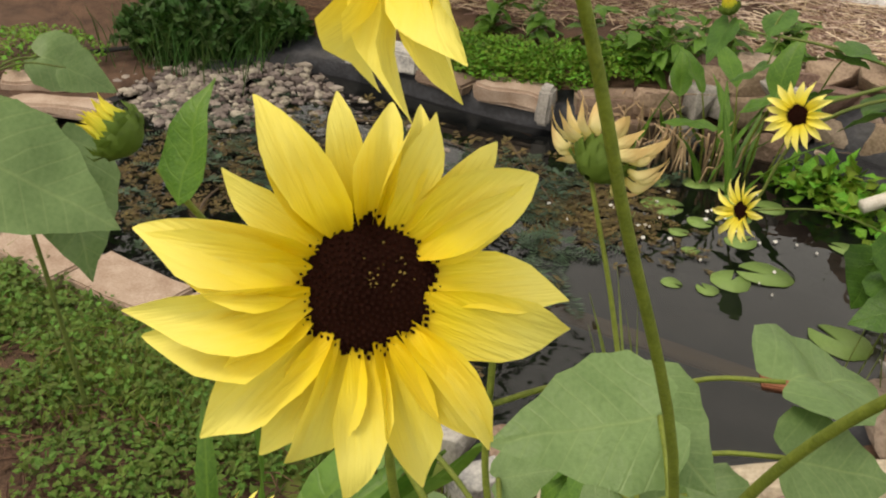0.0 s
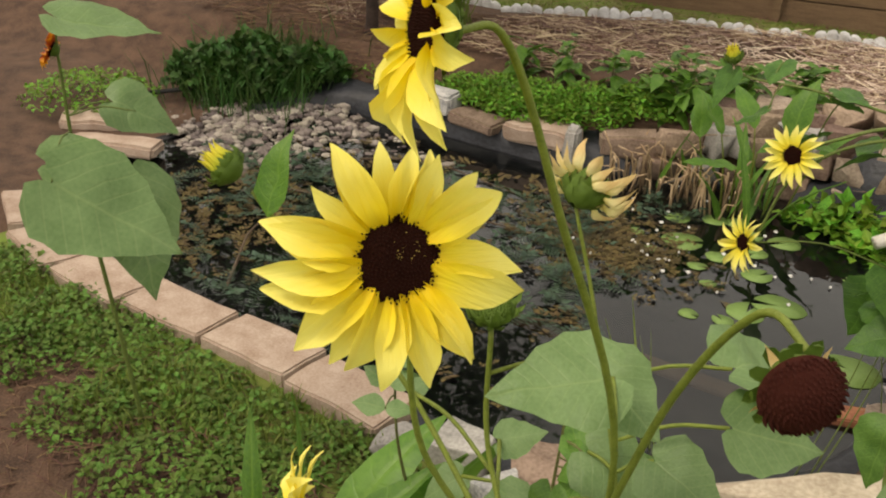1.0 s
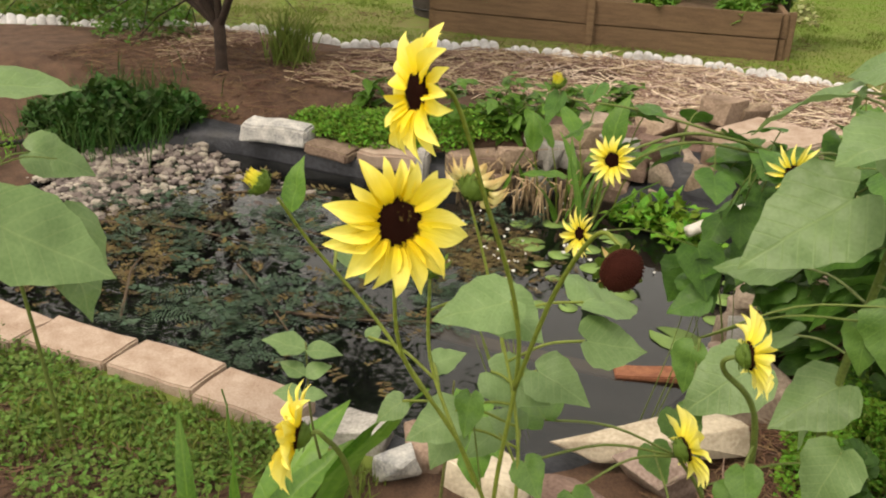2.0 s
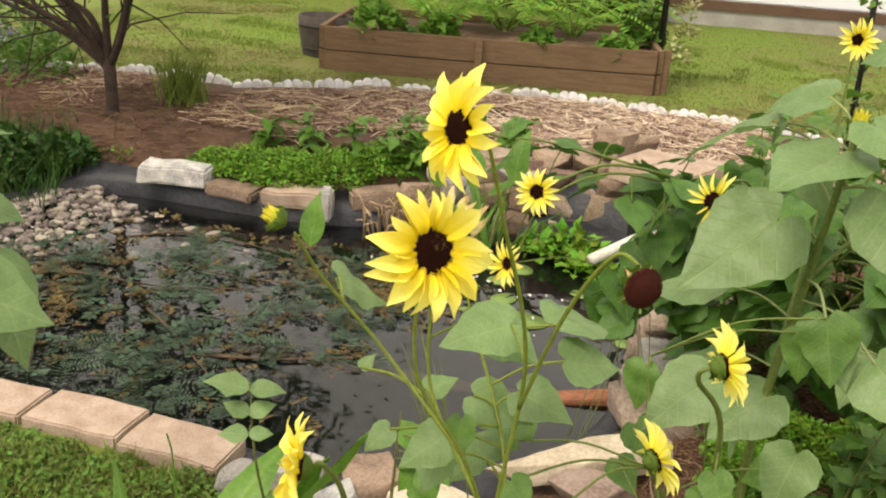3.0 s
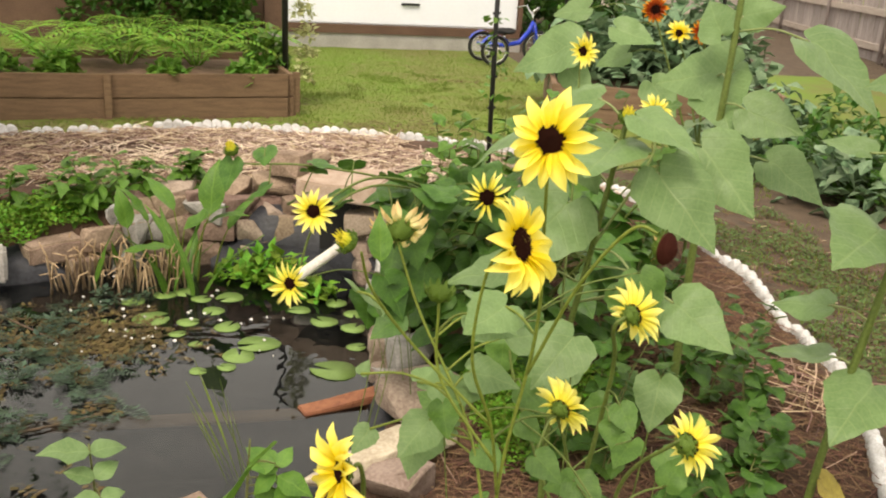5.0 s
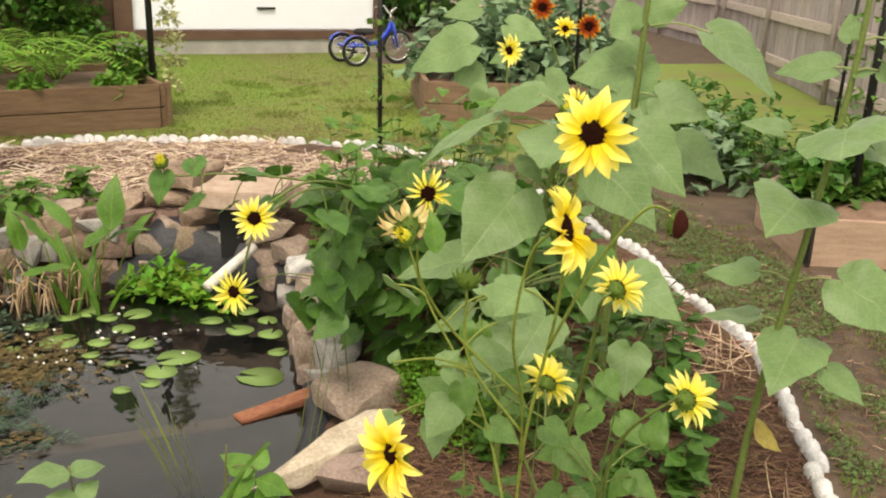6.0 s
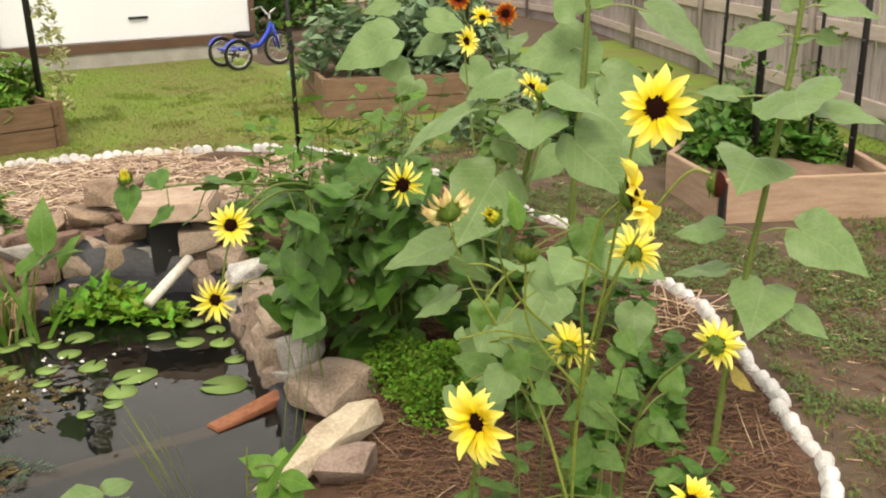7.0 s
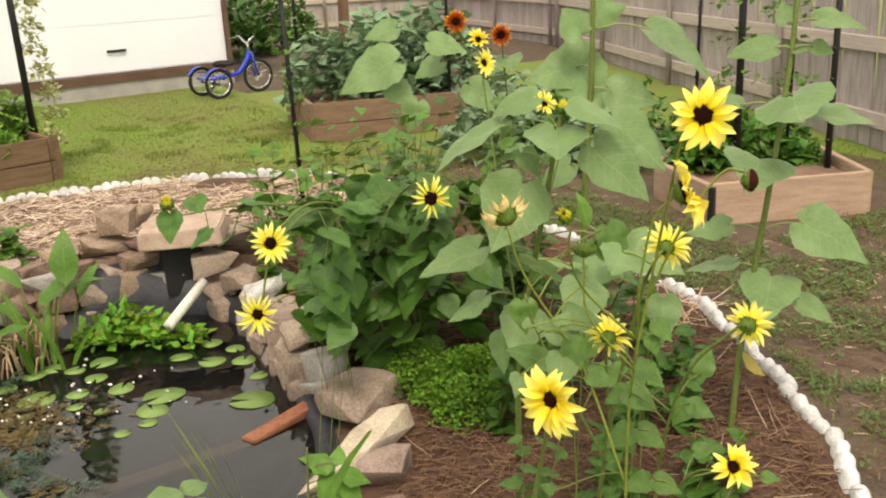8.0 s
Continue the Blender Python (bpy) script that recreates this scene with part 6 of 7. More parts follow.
leaf_heap("parsley_patch", [(0.54, 1.64, 0.10, 0.20, 0.18), (0.48, 1.50, 0.09, 0.15, 0.15), (0.75, 1.62, 0.14, 0.18, 0.17), (0.46, 1.82, 0.10, 0.16, 0.16)], 11500, 0.0165, MOSS, "dense bright green herb patch beside the rocks", "herb patch", 1)
leaf_heap("bank_weeds", [(-1.80, 3.36, 0.13, 0.24, 0.15), (-2.02, 3.38, 0.13, 0.20, 0.13), (-1.58, 3.42, 0.15, 0.22, 0.15), (-1.36, 3.56, 0.19, 0.2, 0.13), (-2.2, 3.38, 0.13, 0.16, 0.09), (-1.12, 3.68, 0.22, 0.16, 0.10), (-0.92, 3.76, 0.24, 0.14, 0.08)], 13000, 0.021, MOSS, "feathery green weeds spilling over the far edge stones", "weeds", 2)
leaf_heap("near_clover", [(-1.15, 0.95, 0.03, 0.16, 0.05), (-1.4, 0.95, 0.03, 0.17, 0.06), (-0.95, 1.0, 0.03, 0.13, 0.05), (-1.65, 1.0, 0.03, 0.16, 0.07), (-1.0, 0.80, 0.03, 0.16, 0.05), (-1.9, 0.95, 0.03, 0.2, 0.08), (-0.75, 0.98, 0.03, 0.12, 0.05), (-2.3, 1.0, 0.03, 0.2, 0.07), (-1.2, 0.70, 0.03, 0.16, 0.05), (-1.5, 0.74, 0.03, 0.15, 0.05), (-0.85, 0.66, 0.03, 0.13, 0.05), (-1.85, 0.78, 0.03, 0.16, 0.06)], 8600, 0.019, NEARHERB, "low clover and grass along the coping stones", "ground cover", 3)
leaf_heap("pond_cress", [(-0.33, 3.28, 0.0, 0.16, 0.13), (-0.22, 3.12, 0.0, 0.12, 0.10), (-0.45, 3.25, 0.0, 0.14, 0.10), (-0.12, 3.02, 0.0, 0.09, 0.05)], 460, 0.058, MOSS, "round-leaved cress floating below the waterfall", "pond plant", 4, 0.7)
leaf_heap("grass_mound", [(-3.1, 2.85, 0.12, 0.24, 0.22), (-3.25, 2.70, 0.12, 0.2, 0.16), (-2.95, 3.1, 0.12, 0.2, 0.14)], 4200, 0.05, MOUNDLEAF, "dark green mound of soft foliage by the pebbles", "foliage mound", 5, 1.6)
leaf_heap("left_weeds", [(-3.0, 3.3, 0.16, 0.12, 0.07), (-3.5, 2.2, 0.08, 0.3, 0.12), (-2.75, 3.3, 0.13, 0.12, 0.05)], 1200, 0.025, MOSS, "scattered small weeds on the bank", "weeds", 6)
leaf_heap("bed_greens", [(2.84, 2.78, 0.44, 0.22, 0.34), (3.10, 2.72, 0.44, 0.20, 0.22), (3.22, 2.50, 0.44, 0.14, 0.10), (2.68, 2.66, 0.44, 0.18, 0.24)], 1500, 0.085, DARKLEAF, "crowded vegetable leaves in the fresh plank bed", "vegetables", 8, 0.8)
leaf_heap("bean_row", [(3.15, 3.75, 0.25, 0.4, 0.55), (3.6, 3.5, 0.25, 0.35, 0.5), (2.9, 4.1, 0.25, 0.4, 0.5), (4.0, 3.4, 0.25, 0.3, 0.35), (3.3, 4.7, 0.25, 0.5, 0.5)], 2100, 0.08, DARKLEAF, "dark leafy row growing before the fence", "vegetables", 18, 0.8)
leaf_heap("cabbage_rows", [(2.5, 4.5, 0.25, 0.40, 0.55), (2.95, 5.0, 0.25, 0.45, 0.55), (2.75, 3.7, 0.25, 0.30, 0.45)], 900, 0.11, KALE, "bluish cabbage leaves growing before the fence", "vegetables", 19, 0.7)
leaf_heap("cabbage_rows", [(2.6, 6.3, 0.52, 0.5, 0.7), (3.1, 6.4, 0.52, 0.5, 0.8), (2.1, 6.6, 0.52, 0.35, 0.6), (2.8, 7.0, 0.52, 0.5, 0.7)], 2000, 0.14, KALE, "bluish cabbage and kale leaves in the plank bed", "vegetables", 9, 0.7)
leaf_heap("lilac_leaves", [(-4.3, 4.3, 0.26, 0.45, 0.55), (-4.9, 4.2, 0.26, 0.5, 0.6), (-3.85, 4.0, 0.26, 0.3, 0.35)], 2600, 0.05, LEAF2, "loose green perennials along the white edging", "perennials", 10, 0.8)
leaf_heap("lilac_bloom", [(-4.0, 4.0, 0.5, 0.12, 0.1), (-4.2, 4.2, 0.65, 0.12, 0.1), (-4.45, 4.1, 0.6, 0.12, 0.1)], 240, 0.022, LILAC, "pale lilac blossoms among the perennials", "blossoms", 11, 0.8)

leaf_heap("far_shrub", [(3.4, 14.2, 0.25, 0.9, 1.6), (2.9, 13.4, 0.25, 0.5, 0.8), (4.6, 15.0, 0.25, 0.9, 1.3)], 2400, 0.16, DARKLEAF, "dark green shrub behind the garage corner", "shrub", 12, 0.8)
leaf_heap("far_shrub", [(-1.05, 10.0, 0.26, 0.42, 1.5), (-1.5, 10.1, 0.26, 0.45, 1.7), (-2.2, 10.2, 0.26, 0.5, 1.5), (-0.85, 9.9, 0.26, 0.28, 0.9)], 2600, 0.11, DARKLEAF, "dark green shrub standing against the garage", "shrub", 13, 0.8)
wood = empty("timber_post", (4.15, 10.8, 0.25), label="brown timber post standing in the yard", category="post")
part("shaft", bevelled_block(0.11, 0.11, 2.3, 0.01, 0.004, 5, 2), PLANK, wood, pose(4.15, 10.8, 0.24, 0, 2, 10))
part("footing", bevelled_block(0.30, 0.30, 0.12, 0.02, 0.006, 6, 2), CONC, wood, pose(4.15, 10.8, 0.22, 0, 0, 10))

# planted greens in the far bed
for i, (x, y, r, h, m) in enumerate([(-2.22, 5.68, 0.20, 0.24, LETTUCE), (-1.78, 5.76, 0.13, 0.18, LETTUCE), (-1.08, 5.86, 0.13, 0.12, LETTUCE), (-0.55, 6.0, 0.13, 0.11, LETTUCE), (-0.42, 6.45, 0.16, 0.3, LEAF2)]):
    leaf_heap("lettuce", [(x, y, 0.52, r, h * 1.1)], 240, 0.085, m, "bright green salad plant in the far raised bed", "salad plant", 20 + i, 0.7)
rnd = random.Random(6)
for i, (x, y) in enumerate([(-1.45, 6.35), (-0.95, 6.5), (-1.95, 6.3)]):
    thing = empty("feathery_plant", (x, y, 0.52), label="large feathery fern-like plant arching in the far bed", category="feathery plant", group="feathery plants in the far bed")
    for k in range(16):
        a = 2 * math.pi * k / 16 + rnd.uniform(-0.2, 0.2)
        L = rnd.uniform(0.6, 0.85)
        pts = [Vector((x, y, 0.5)) + Vector((math.cos(a) * L * u, math.sin(a) * L * u, L * (1.3 * u - 1.0 * u * u))) for u in (0, 0.25, 0.5, 0.75, 1.0)]
        g = Geo().tube(pts, [0.006, 0.005, 0.004, 0.003, 0.001], 5)
        for q in curve(pts, 5)[3:]:
            for s in (-1, 1):
                d = Vector((-math.sin(a) * s + 0.4 * math.cos(a), math.cos(a) * s + 0.4 * math.sin(a), -0.15)) * 0.12
                g.add([q, q + d * 0.5 + Vector((math.cos(a), math.sin(a), 0)) * 0.013, q + d, q + d * 0.5 - Vector((math.cos(a), math.sin(a), 0)) * 0.013], [(0, 1, 2, 3)])
        part("frond", g, MOSS, thing)

# vines on the garden stakes
leaf_heap("vine_leaves", [(-0.16 + 0.03 * math.sin(k), 6.38, 0.45 + 0.16 * k, 0.085, 0.16) for k in range(12)], 900, 0.05, VINE, "pale cream vine climbing beside a garden stake", "vine", 30, 0.7)
leaf_heap("vine_leaves", [(0.79 + 0.03 * math.sin(2 * k), 3.87, 0.75 + 0.13 * k, 0.06, 0.1) for k in range(10)], 130, 0.045, LEAF2, "thin vine winding round a black stake", "vine", 32, 0.7)
leaf_heap("vine_leaves", [(2.83, 2.6, 0.9 + 0.2 * k, 0.12, 0.1) for k in range(6)] + [(3.4, 2.75, 0.8 + 0.2 * k, 0.15, 0.1) for k in range(6)] + [(2.1, 7.1, 0.8 + 0.2 * k, 0.1, 0.1) for k in range(7)], 520, 0.05, LEAF2, "thin vine leaves climbing the stakes", "vine", 31, 0.7)

# ---- pond life ----
PADM = []
for s in range(3):
    g = Geo()
    n = 26
    g.v.append((0, 0, 0.0))
    for k in range(n + 1):
        a = 0.22 + (2 * math.pi - 0.44) * k / n
        r = 1 + 0.05 * math.sin(a * 3 + s) + 0.02 * math.sin(a * 9)
        g.v.append((r * math.cos(a), r * 0.92 * math.sin(a), 0.006 + 0.012 * noise.noise(Vector((a, s, 0)))))
    g.f += [(0, k + 1, k + 2) for k in range(n)]
    m = len(g.v)
    g.v += [(x, y, z - 0.035) for x, y, z in g.v]
    g.f += [(m, m + k + 2, m + k + 1) for k in range(n)] + [(k + 1, m + k + 1, m + k + 2, k + 2) for k in range(n)]
    PADM.append(with_material(g.mesh("lily_pad"), PAD))
rnd = random.Random(15)
pads = [(-0.361, 2.50, 0.085, 200), (-0.076, 2.253, 0.088, 160), (-0.43, 2.39, 0.065, 90), (-0.80, 2.76, 0.075, 30), (-0.78, 3.03, 0.055, 120), (-0.56, 2.84, 0.05, 250), (-0.65, 2.72, 0.045, 10), (-0.49, 2.67, 0.055, 60),
        (-0.57, 2.26, 0.032, 0), (-0.97, 2.72, 0.035, 80), (-0.70, 3.06, 0.05, 300), (-0.50, 3.0, 0.06, 220), (0.02, 2.46, 0.04, 20), (-0.47, 2.29, 0.036, 150), (0.02, 2.65, 0.055, 60), (-0.04, 2.93, 0.05, 90),
        (-0.62, 2.98, 0.045, 45), (-0.90, 2.95, 0.05, 190), (-0.68, 2.60, 0.035, 15), (-0.60, 2.50, 0.03, 60), (-0.10, 2.72, 0.06, 130), (0.03, 2.80, 0.045, 270), (-0.20, 2.85, 0.05, 180), (-0.86, 2.62, 0.03, 200)]
for k, (x, y, r, a) in enumerate(pads):
    tagged(part("lily_pad", PADM[k % 3], None, None, pose(x, y, 0.003, rnd.uniform(-2, 2), rnd.uniform(-2, 2), a) @ Matrix.Diagonal((r, r, r, 1))), "notched green lily pad floating on dark water", "lily pad", group="lily pads on the pond")

vs, fs = [], []
for k in range(44):
    x, y = (rnd.gauss(-0.72, 0.22), rnd.gauss(2.75, 0.25)) if k < 62 else (rnd.uniform(-1.3, 0.0), rnd.uniform(1.9, 3.1))
    r, o = rnd.uniform(0.004, 0.010), len(vs)
    vs += [(x + r * math.cos(a) * rnd.uniform(0.7, 1.2), y + r * math.sin(a), 0.006 + 0.003 * math.sin(a * 2)) for a in (0, 1.05, 2.1, 3.14, 4.2, 5.2)] + [(x, y, 0.012)]
    fs += [(o + i, o + (i + 1) % 6, o + 6) for i in range(6)]
stuff_mesh("fallen_petals", vs, fs, PETALWHITE, "tiny white petals floating on the pond", "petals")


def sprigs(name, where, count, size, material, label, seed, lift=0.05):
    """Water-weed shoots lying on the surface: a stalk with pairs of small pointed leaflets."""
    rnd = random.Random(seed)
    g = Geo()
    for _ in range(count):
        x, y = where(rnd)
        a, L = rnd.uniform(0, 6.28), size * rnd.uniform(0.6, 1.3)
        z0, rise, turn = rnd.uniform(-0.006, 0.006), rnd.uniform(0.0, lift), rnd.uniform(-1.2, 1.2)
        p = Vector((x, y, z0))
        pairs = rnd.randint(4, 6)
        for j in range(pairs):
            u = (j + 1) / pairs
            h = a + turn * u
            q = p + Vector((math.cos(h) * L / pairs, math.sin(h) * L / pairs, rise / pairs * (1.6 - u)))
            g.add([p + Vector((0, 0, 0.001)), q, q + Vector((-math.sin(h), math.cos(h), 0)) * 0.002], [(0, 1, 2)])
            for s in ((-1, 1) if j < pairs - 1 else (-1, 0, 1)):
                b = h + s * rnd.uniform(0.7, 1.2)
                n = rnd.uniform(0.7, 1.2) * L * 0.30
                d = Vector((math.cos(b), math.sin(b), rnd.uniform(-0.15, 0.45))) * n
                w = Vector((-math.sin(b), math.cos(b), rnd.uniform(-0.3, 0.3))) * n * 0.28
                g.add([q, q + d * 0.45 + w, q + d, q + d * 0.45 - w], [(0, 1, 2, 3)])
            p = q
    return stuff_mesh(name, g.v, g.f, material, label, "water weed")


def patch(r):
    while True:
        x, y = r.uniform(-2.75, -0.75), r.uniform(1.36, 3.05)
        d = noise.noise(Vector((x * 4.6, y * 4.6, 2))) + 0.5 * noise.noise(Vector((x * 1.5, y * 1.5, 6)))
        if d > 0.04 - 0.12 * smooth(x, -2.0, -1.0) + 0.30 * smooth(y, 2.4, 2.95) and not (x > -1.05 and y < 1.9):
            return x, y


def fronds(name, where, count, size, material, label, seed):
    """Mimosa-like floating fronds: a bent midrib with close pairs of slim leaflets."""
    rnd = random.Random(seed)
    g = Geo()
    for _ in range(count):
        x, y = where(rnd)
        a, L = rnd.uniform(0, 6.28), size * rnd.uniform(0.6, 1.25)
        turn, rise, n = rnd.uniform(-0.8, 0.8), rnd.uniform(0.0, 0.045), rnd.randint(9, 12)
        p = Vector((x, y, rnd.uniform(-0.004, 0.006)))
        for j in range(n):
            u = (j + 1) / n
            h = a + turn * u
            q = p + Vector((math.cos(h) * L / n, math.sin(h) * L / n, rise / n * (1.5 - u)))
            side = Vector((-math.sin(h), math.cos(h), 0))
            g.add([p - side * 0.0012, p + side * 0.0012, q], [(0, 1, 2)])
            w = L * 0.26 * math.sin(math.pi * (0.22 + 0.70 * u))
            ahead = Vector((math.cos(h), math.sin(h), 0)) * L * 0.045
            for s in (-1, 1):
                tip = q + side * s * w + ahead * 1.2 + Vector((0, 0, rnd.uniform(-0.1, 0.35) * w))
                g.add([q - ahead * 0.2, (q + tip) / 2 + ahead * 0.75, tip, (q + tip) / 2 - ahead * 0.35], [(0, 1, 2, 3)])
            p = q
    return stuff_mesh(name, g.v, g.f, material, label, "water weed")


fronds("floating_fronds", patch, 300, 0.125, FERN, "blue-green fern-like fronds floating over the pond", 1)
sprigs("water_weed", patch, 240, 0.10, FERN, "dark green leafy weed floating over the pond", 4)
sprigs("brown_weed", lambda r: (r.uniform(-2.5, -0.8), r.uniform(1.5, 2.9)), 170, 0.09, ALGAE, "sodden brown weed drifting through the pond", 5, 0.008)
sprigs("brown_algae", lambda r: (r.gauss(-1.0, 0.16), r.gauss(2.55, 0.14)), 420, 0.06, ALGAE, "brown algae tangled at the surface", 2, 0.01)
sprigs("brown_weed", lambda r: (r.uniform(-2.6, -1.9), r.uniform(1.4, 2.2)), 300, 0.06, ALGAE, "brown weed in the shallow end", 3, 0.01)

for k, pts in enumerate([[(-1.75, 1.42, 0.01), (-1.86, 1.58, 0.03), (-1.98, 1.74, 0.02), (-2.05, 1.90, 0.0), (-2.05, 2.05, -0.02)], [(-2.45, 2.05, 0.0), (-2.1, 2.15, 0.012), (-1.75, 2.18, 0.008), (-1.45, 2.32, 0.0)],
                         [(-1.9, 2.45, 0.004), (-1.6, 2.38, 0.012), (-1.25, 2.44, 0.004)], [(-1.35, 1.75, 0.0), (-1.05, 1.83, 0.01), (-0.8, 1.98, 0.0)], [(-2.2, 2.6, 0.0), (-1.95, 2.75, 0.01), (-1.5, 2.72, 0.004)],
                         [(-1.7, 2.0, 0.0), (-1.5, 1.85, 0.014), (-1.2, 1.62, 0.0)], [(-1.5, 2.9, 0.0), (-1.2, 2.6, 0.012), (-1.0, 2.42, 0.0)]]):
    c = curve(pts, 6)
    tagged(part("stick", Geo().tube(c, [0.006 - 0.004 * i / len(c) for i in range(len(c))], 7), STICK), "wet brown stick half sunk in the pond weed", "stick", group="sticks in the pond")

# plank ledge under the water
tagged(part("sunken_ledge", bevelled_block(1.15, 0.07, 0.03, 0.005, 0.004, 9, 3), PLANK, None, pose(-0.75, 1.98, -0.13, 0, 0, 4)), "brown plank ledge lying just under the water", "plank")

# dry reeds and green blades by the far edge
rd = empty("reed_clump", (-0.98, 3.14, 0.0), label="clump of dry bent reeds with green blades at the far edge", category="reeds")
rnd = random.Random(33)
for k in range(75):
    x, y = rnd.uniform(-1.28, -0.68), rnd.uniform(3.04, 3.3)
    h, dx, dy = rnd.uniform(0.10, 0.24), rnd.uniform(-0.09, 0.09), rnd.uniform(-0.08, 0.05)
    part("reed", Geo().tube([(x, y, -0.03), (x + dx * 0.4, y + dy * 0.3, h * 0.7), (x + dx, y + dy, h * rnd.uniform(0.6, 1.05))], [0.005, 0.0045, 0.0022], 5), REED, rd)
for k in range(14):
    x, y = rnd.uniform(-1.2, -0.62), rnd.uniform(3.02, 3.3)
    part("blade", leaf_set(BLADE, LEAF2)[k % 3], None, rd, leaf_pose(x, y, -0.01, rnd.uniform(0.22, 0.42), rnd.uniform(0, 360), rnd.uniform(55, 82), 0, rnd.uniform(0.3, 0.7)))
pk = empty("pond_plant", (-0.74, 3.19, 0.0), label="upright pond plant with long-stalked lance-shaped leaves", category="pond plant")
for k, (foot, at, size, yaw, pitch, w) in enumerate([((-0.70, 3.17), (-0.585, 3.08, 0.36), 0.24, -20, 80, 1.0), ((-0.74, 3.20), (-0.70, 3.12, 0.27), 0.22, -65, 38, 1.0), ((-0.78, 3.16), (-0.76, 3.10, 0.20), 0.20, 115, 12, 1.1), ((-0.72, 3.22), (-0.75, 3.20, 0.34), 0.22, 60, 50, 0.9),
                                                     ((-0.66, 3.22), (-0.62, 3.20, 0.28), 0.20, -100, 30, 1.0), ((-0.82, 3.20), (-0.86, 3.16, 0.30), 0.20, 80, 62, 0.9), ((-0.92, 3.22), (-0.95, 3.18, 0.26), 0.19, 30, 70, 0.9), ((-0.60, 3.26), (-0.52, 3.25, 0.24), 0.18, -60, 55, 0.9)]):
    leaf = part("leaf", leaf_set(OVAL, LEAF2)[k % 4], None, pk, leaf_pose(*at, size, yaw, pitch, 0, w))
    part("leaf_stalk", Geo().tube(curve([(*foot, -0.04), ((foot[0] + at[0]) / 2, (foot[1] + at[1]) / 2 + 0.01, at[2] * 0.55), at], 5), [0.0055 - 0.0003 * i for i in range(11)], 6), YOUNGSTEM, leaf)
gn = empty("grass_clump", (-0.36, 1.5, -0.1), label="thin green grass blades rising from the water", category="grass clump")
for k in range(7):
    part("blade", leaf_set(BLADE, GRASS)[k % 3], None, gn, leaf_pose(-0.36 + rnd.uniform(-0.03, 0.03), 1.52 + rnd.uniform(-0.03, 0.03), -0.1, rnd.uniform(0.32, 0.52), rnd.uniform(20, 100), rnd.uniform(64, 84), 0, 0.06))

# leafy row behind the far edge stones
for i, (x, y) in enumerate([(-1.55, 3.62), (-1.30, 3.66), (-1.05, 3.74), (-0.85, 3.80), (-1.75, 3.58), (-1.15, 3.62), (-1.42, 3.52), (-0.95, 3.70), (-0.74, 3.76), (-2.0, 3.54), (-1.22, 3.54)]):
    weed((x, y, land(x, y)), 0.23, 24, 140 + i, LEAF2, OVAL, 0.15, "broad-leaved green plant behind the edge stones", "plants behind the edge stones", 0.14)


# ---- straw, needles, grass ----
def sticks(name, count, spot, length, width, material, label, seed, pitch=0.12):
    rnd = random.Random(seed)
    vs, fs = [], []
    for _ in range(count):
        x, y = spot(rnd)
        z = land(x, y) + rnd.uniform(0.002, 0.022)
        a, b, L, w = rnd.uniform(0, 6.28), rnd.gauss(0, pitch), length * rnd.uniform(0.4, 1.5), width * rnd.uniform(0.6, 1.4)
        dx, dy, dz = math.cos(a) * L / 2, math.sin(a) * L / 2, math.sin(b) * L / 2
        sx, sy = -math.sin(a) * w, math.cos(a) * w
        z += abs(dz) * 0.8
        bend = rnd.gauss(0, 0.06) * L
        o = len(vs)
        vs += [(x - dx + sx, y - dy + sy, z - dz), (x - dx - sx, y - dy - sy, z - dz), (x - dx, y - dy, z - dz + w), (x + bend * sx / w + sx, y + bend * sy / w + sy, z + abs(bend) * 0.4), (x + bend * sx / w - sx, y + bend * sy / w - sy, z + abs(bend) * 0.4), (x + bend * sx / w, y + bend * sy / w, z + abs(bend) * 0.4 + w),
               (x + dx + sx, y + dy + sy, z + dz), (x + dx - sx, y + dy - sy, z + dz), (x + dx, y + dy, z + dz + w)]
        fs += [(o, o + 2, o + 5, o + 3), (o + 2, o + 1, o + 4, o + 5), (o + 3, o + 5, o + 8, o + 6), (o + 5, o + 4, o + 7, o + 8)]
    return stuff_mesh(name, vs, fs, material, label, "mulch")


def in_bed(rnd, lo, hi, test):
    while True:
        x, y = rnd.uniform(lo[0], hi[0]), rnd.uniform(lo[1], hi[1])
        if test(x, y):
            return x, y


def rim_y(x):
    for (ax, ay), (bx, by) in zip(EDGING, EDGING[1:]):
        if min(ax, bx) <= x <= max(ax, bx):
            return ay + (by - ay) * (x - ax) / (bx - ax)
    return 3.3


def rim_x(y):
    for (ax, ay), (bx, by) in zip(EDGING[8:], EDGING[9:]):
        if min(ay, by) <= y <= max(ay, by):
            return ax + (bx - ax) * (y - ay) / (by - ay)
    return 0.5


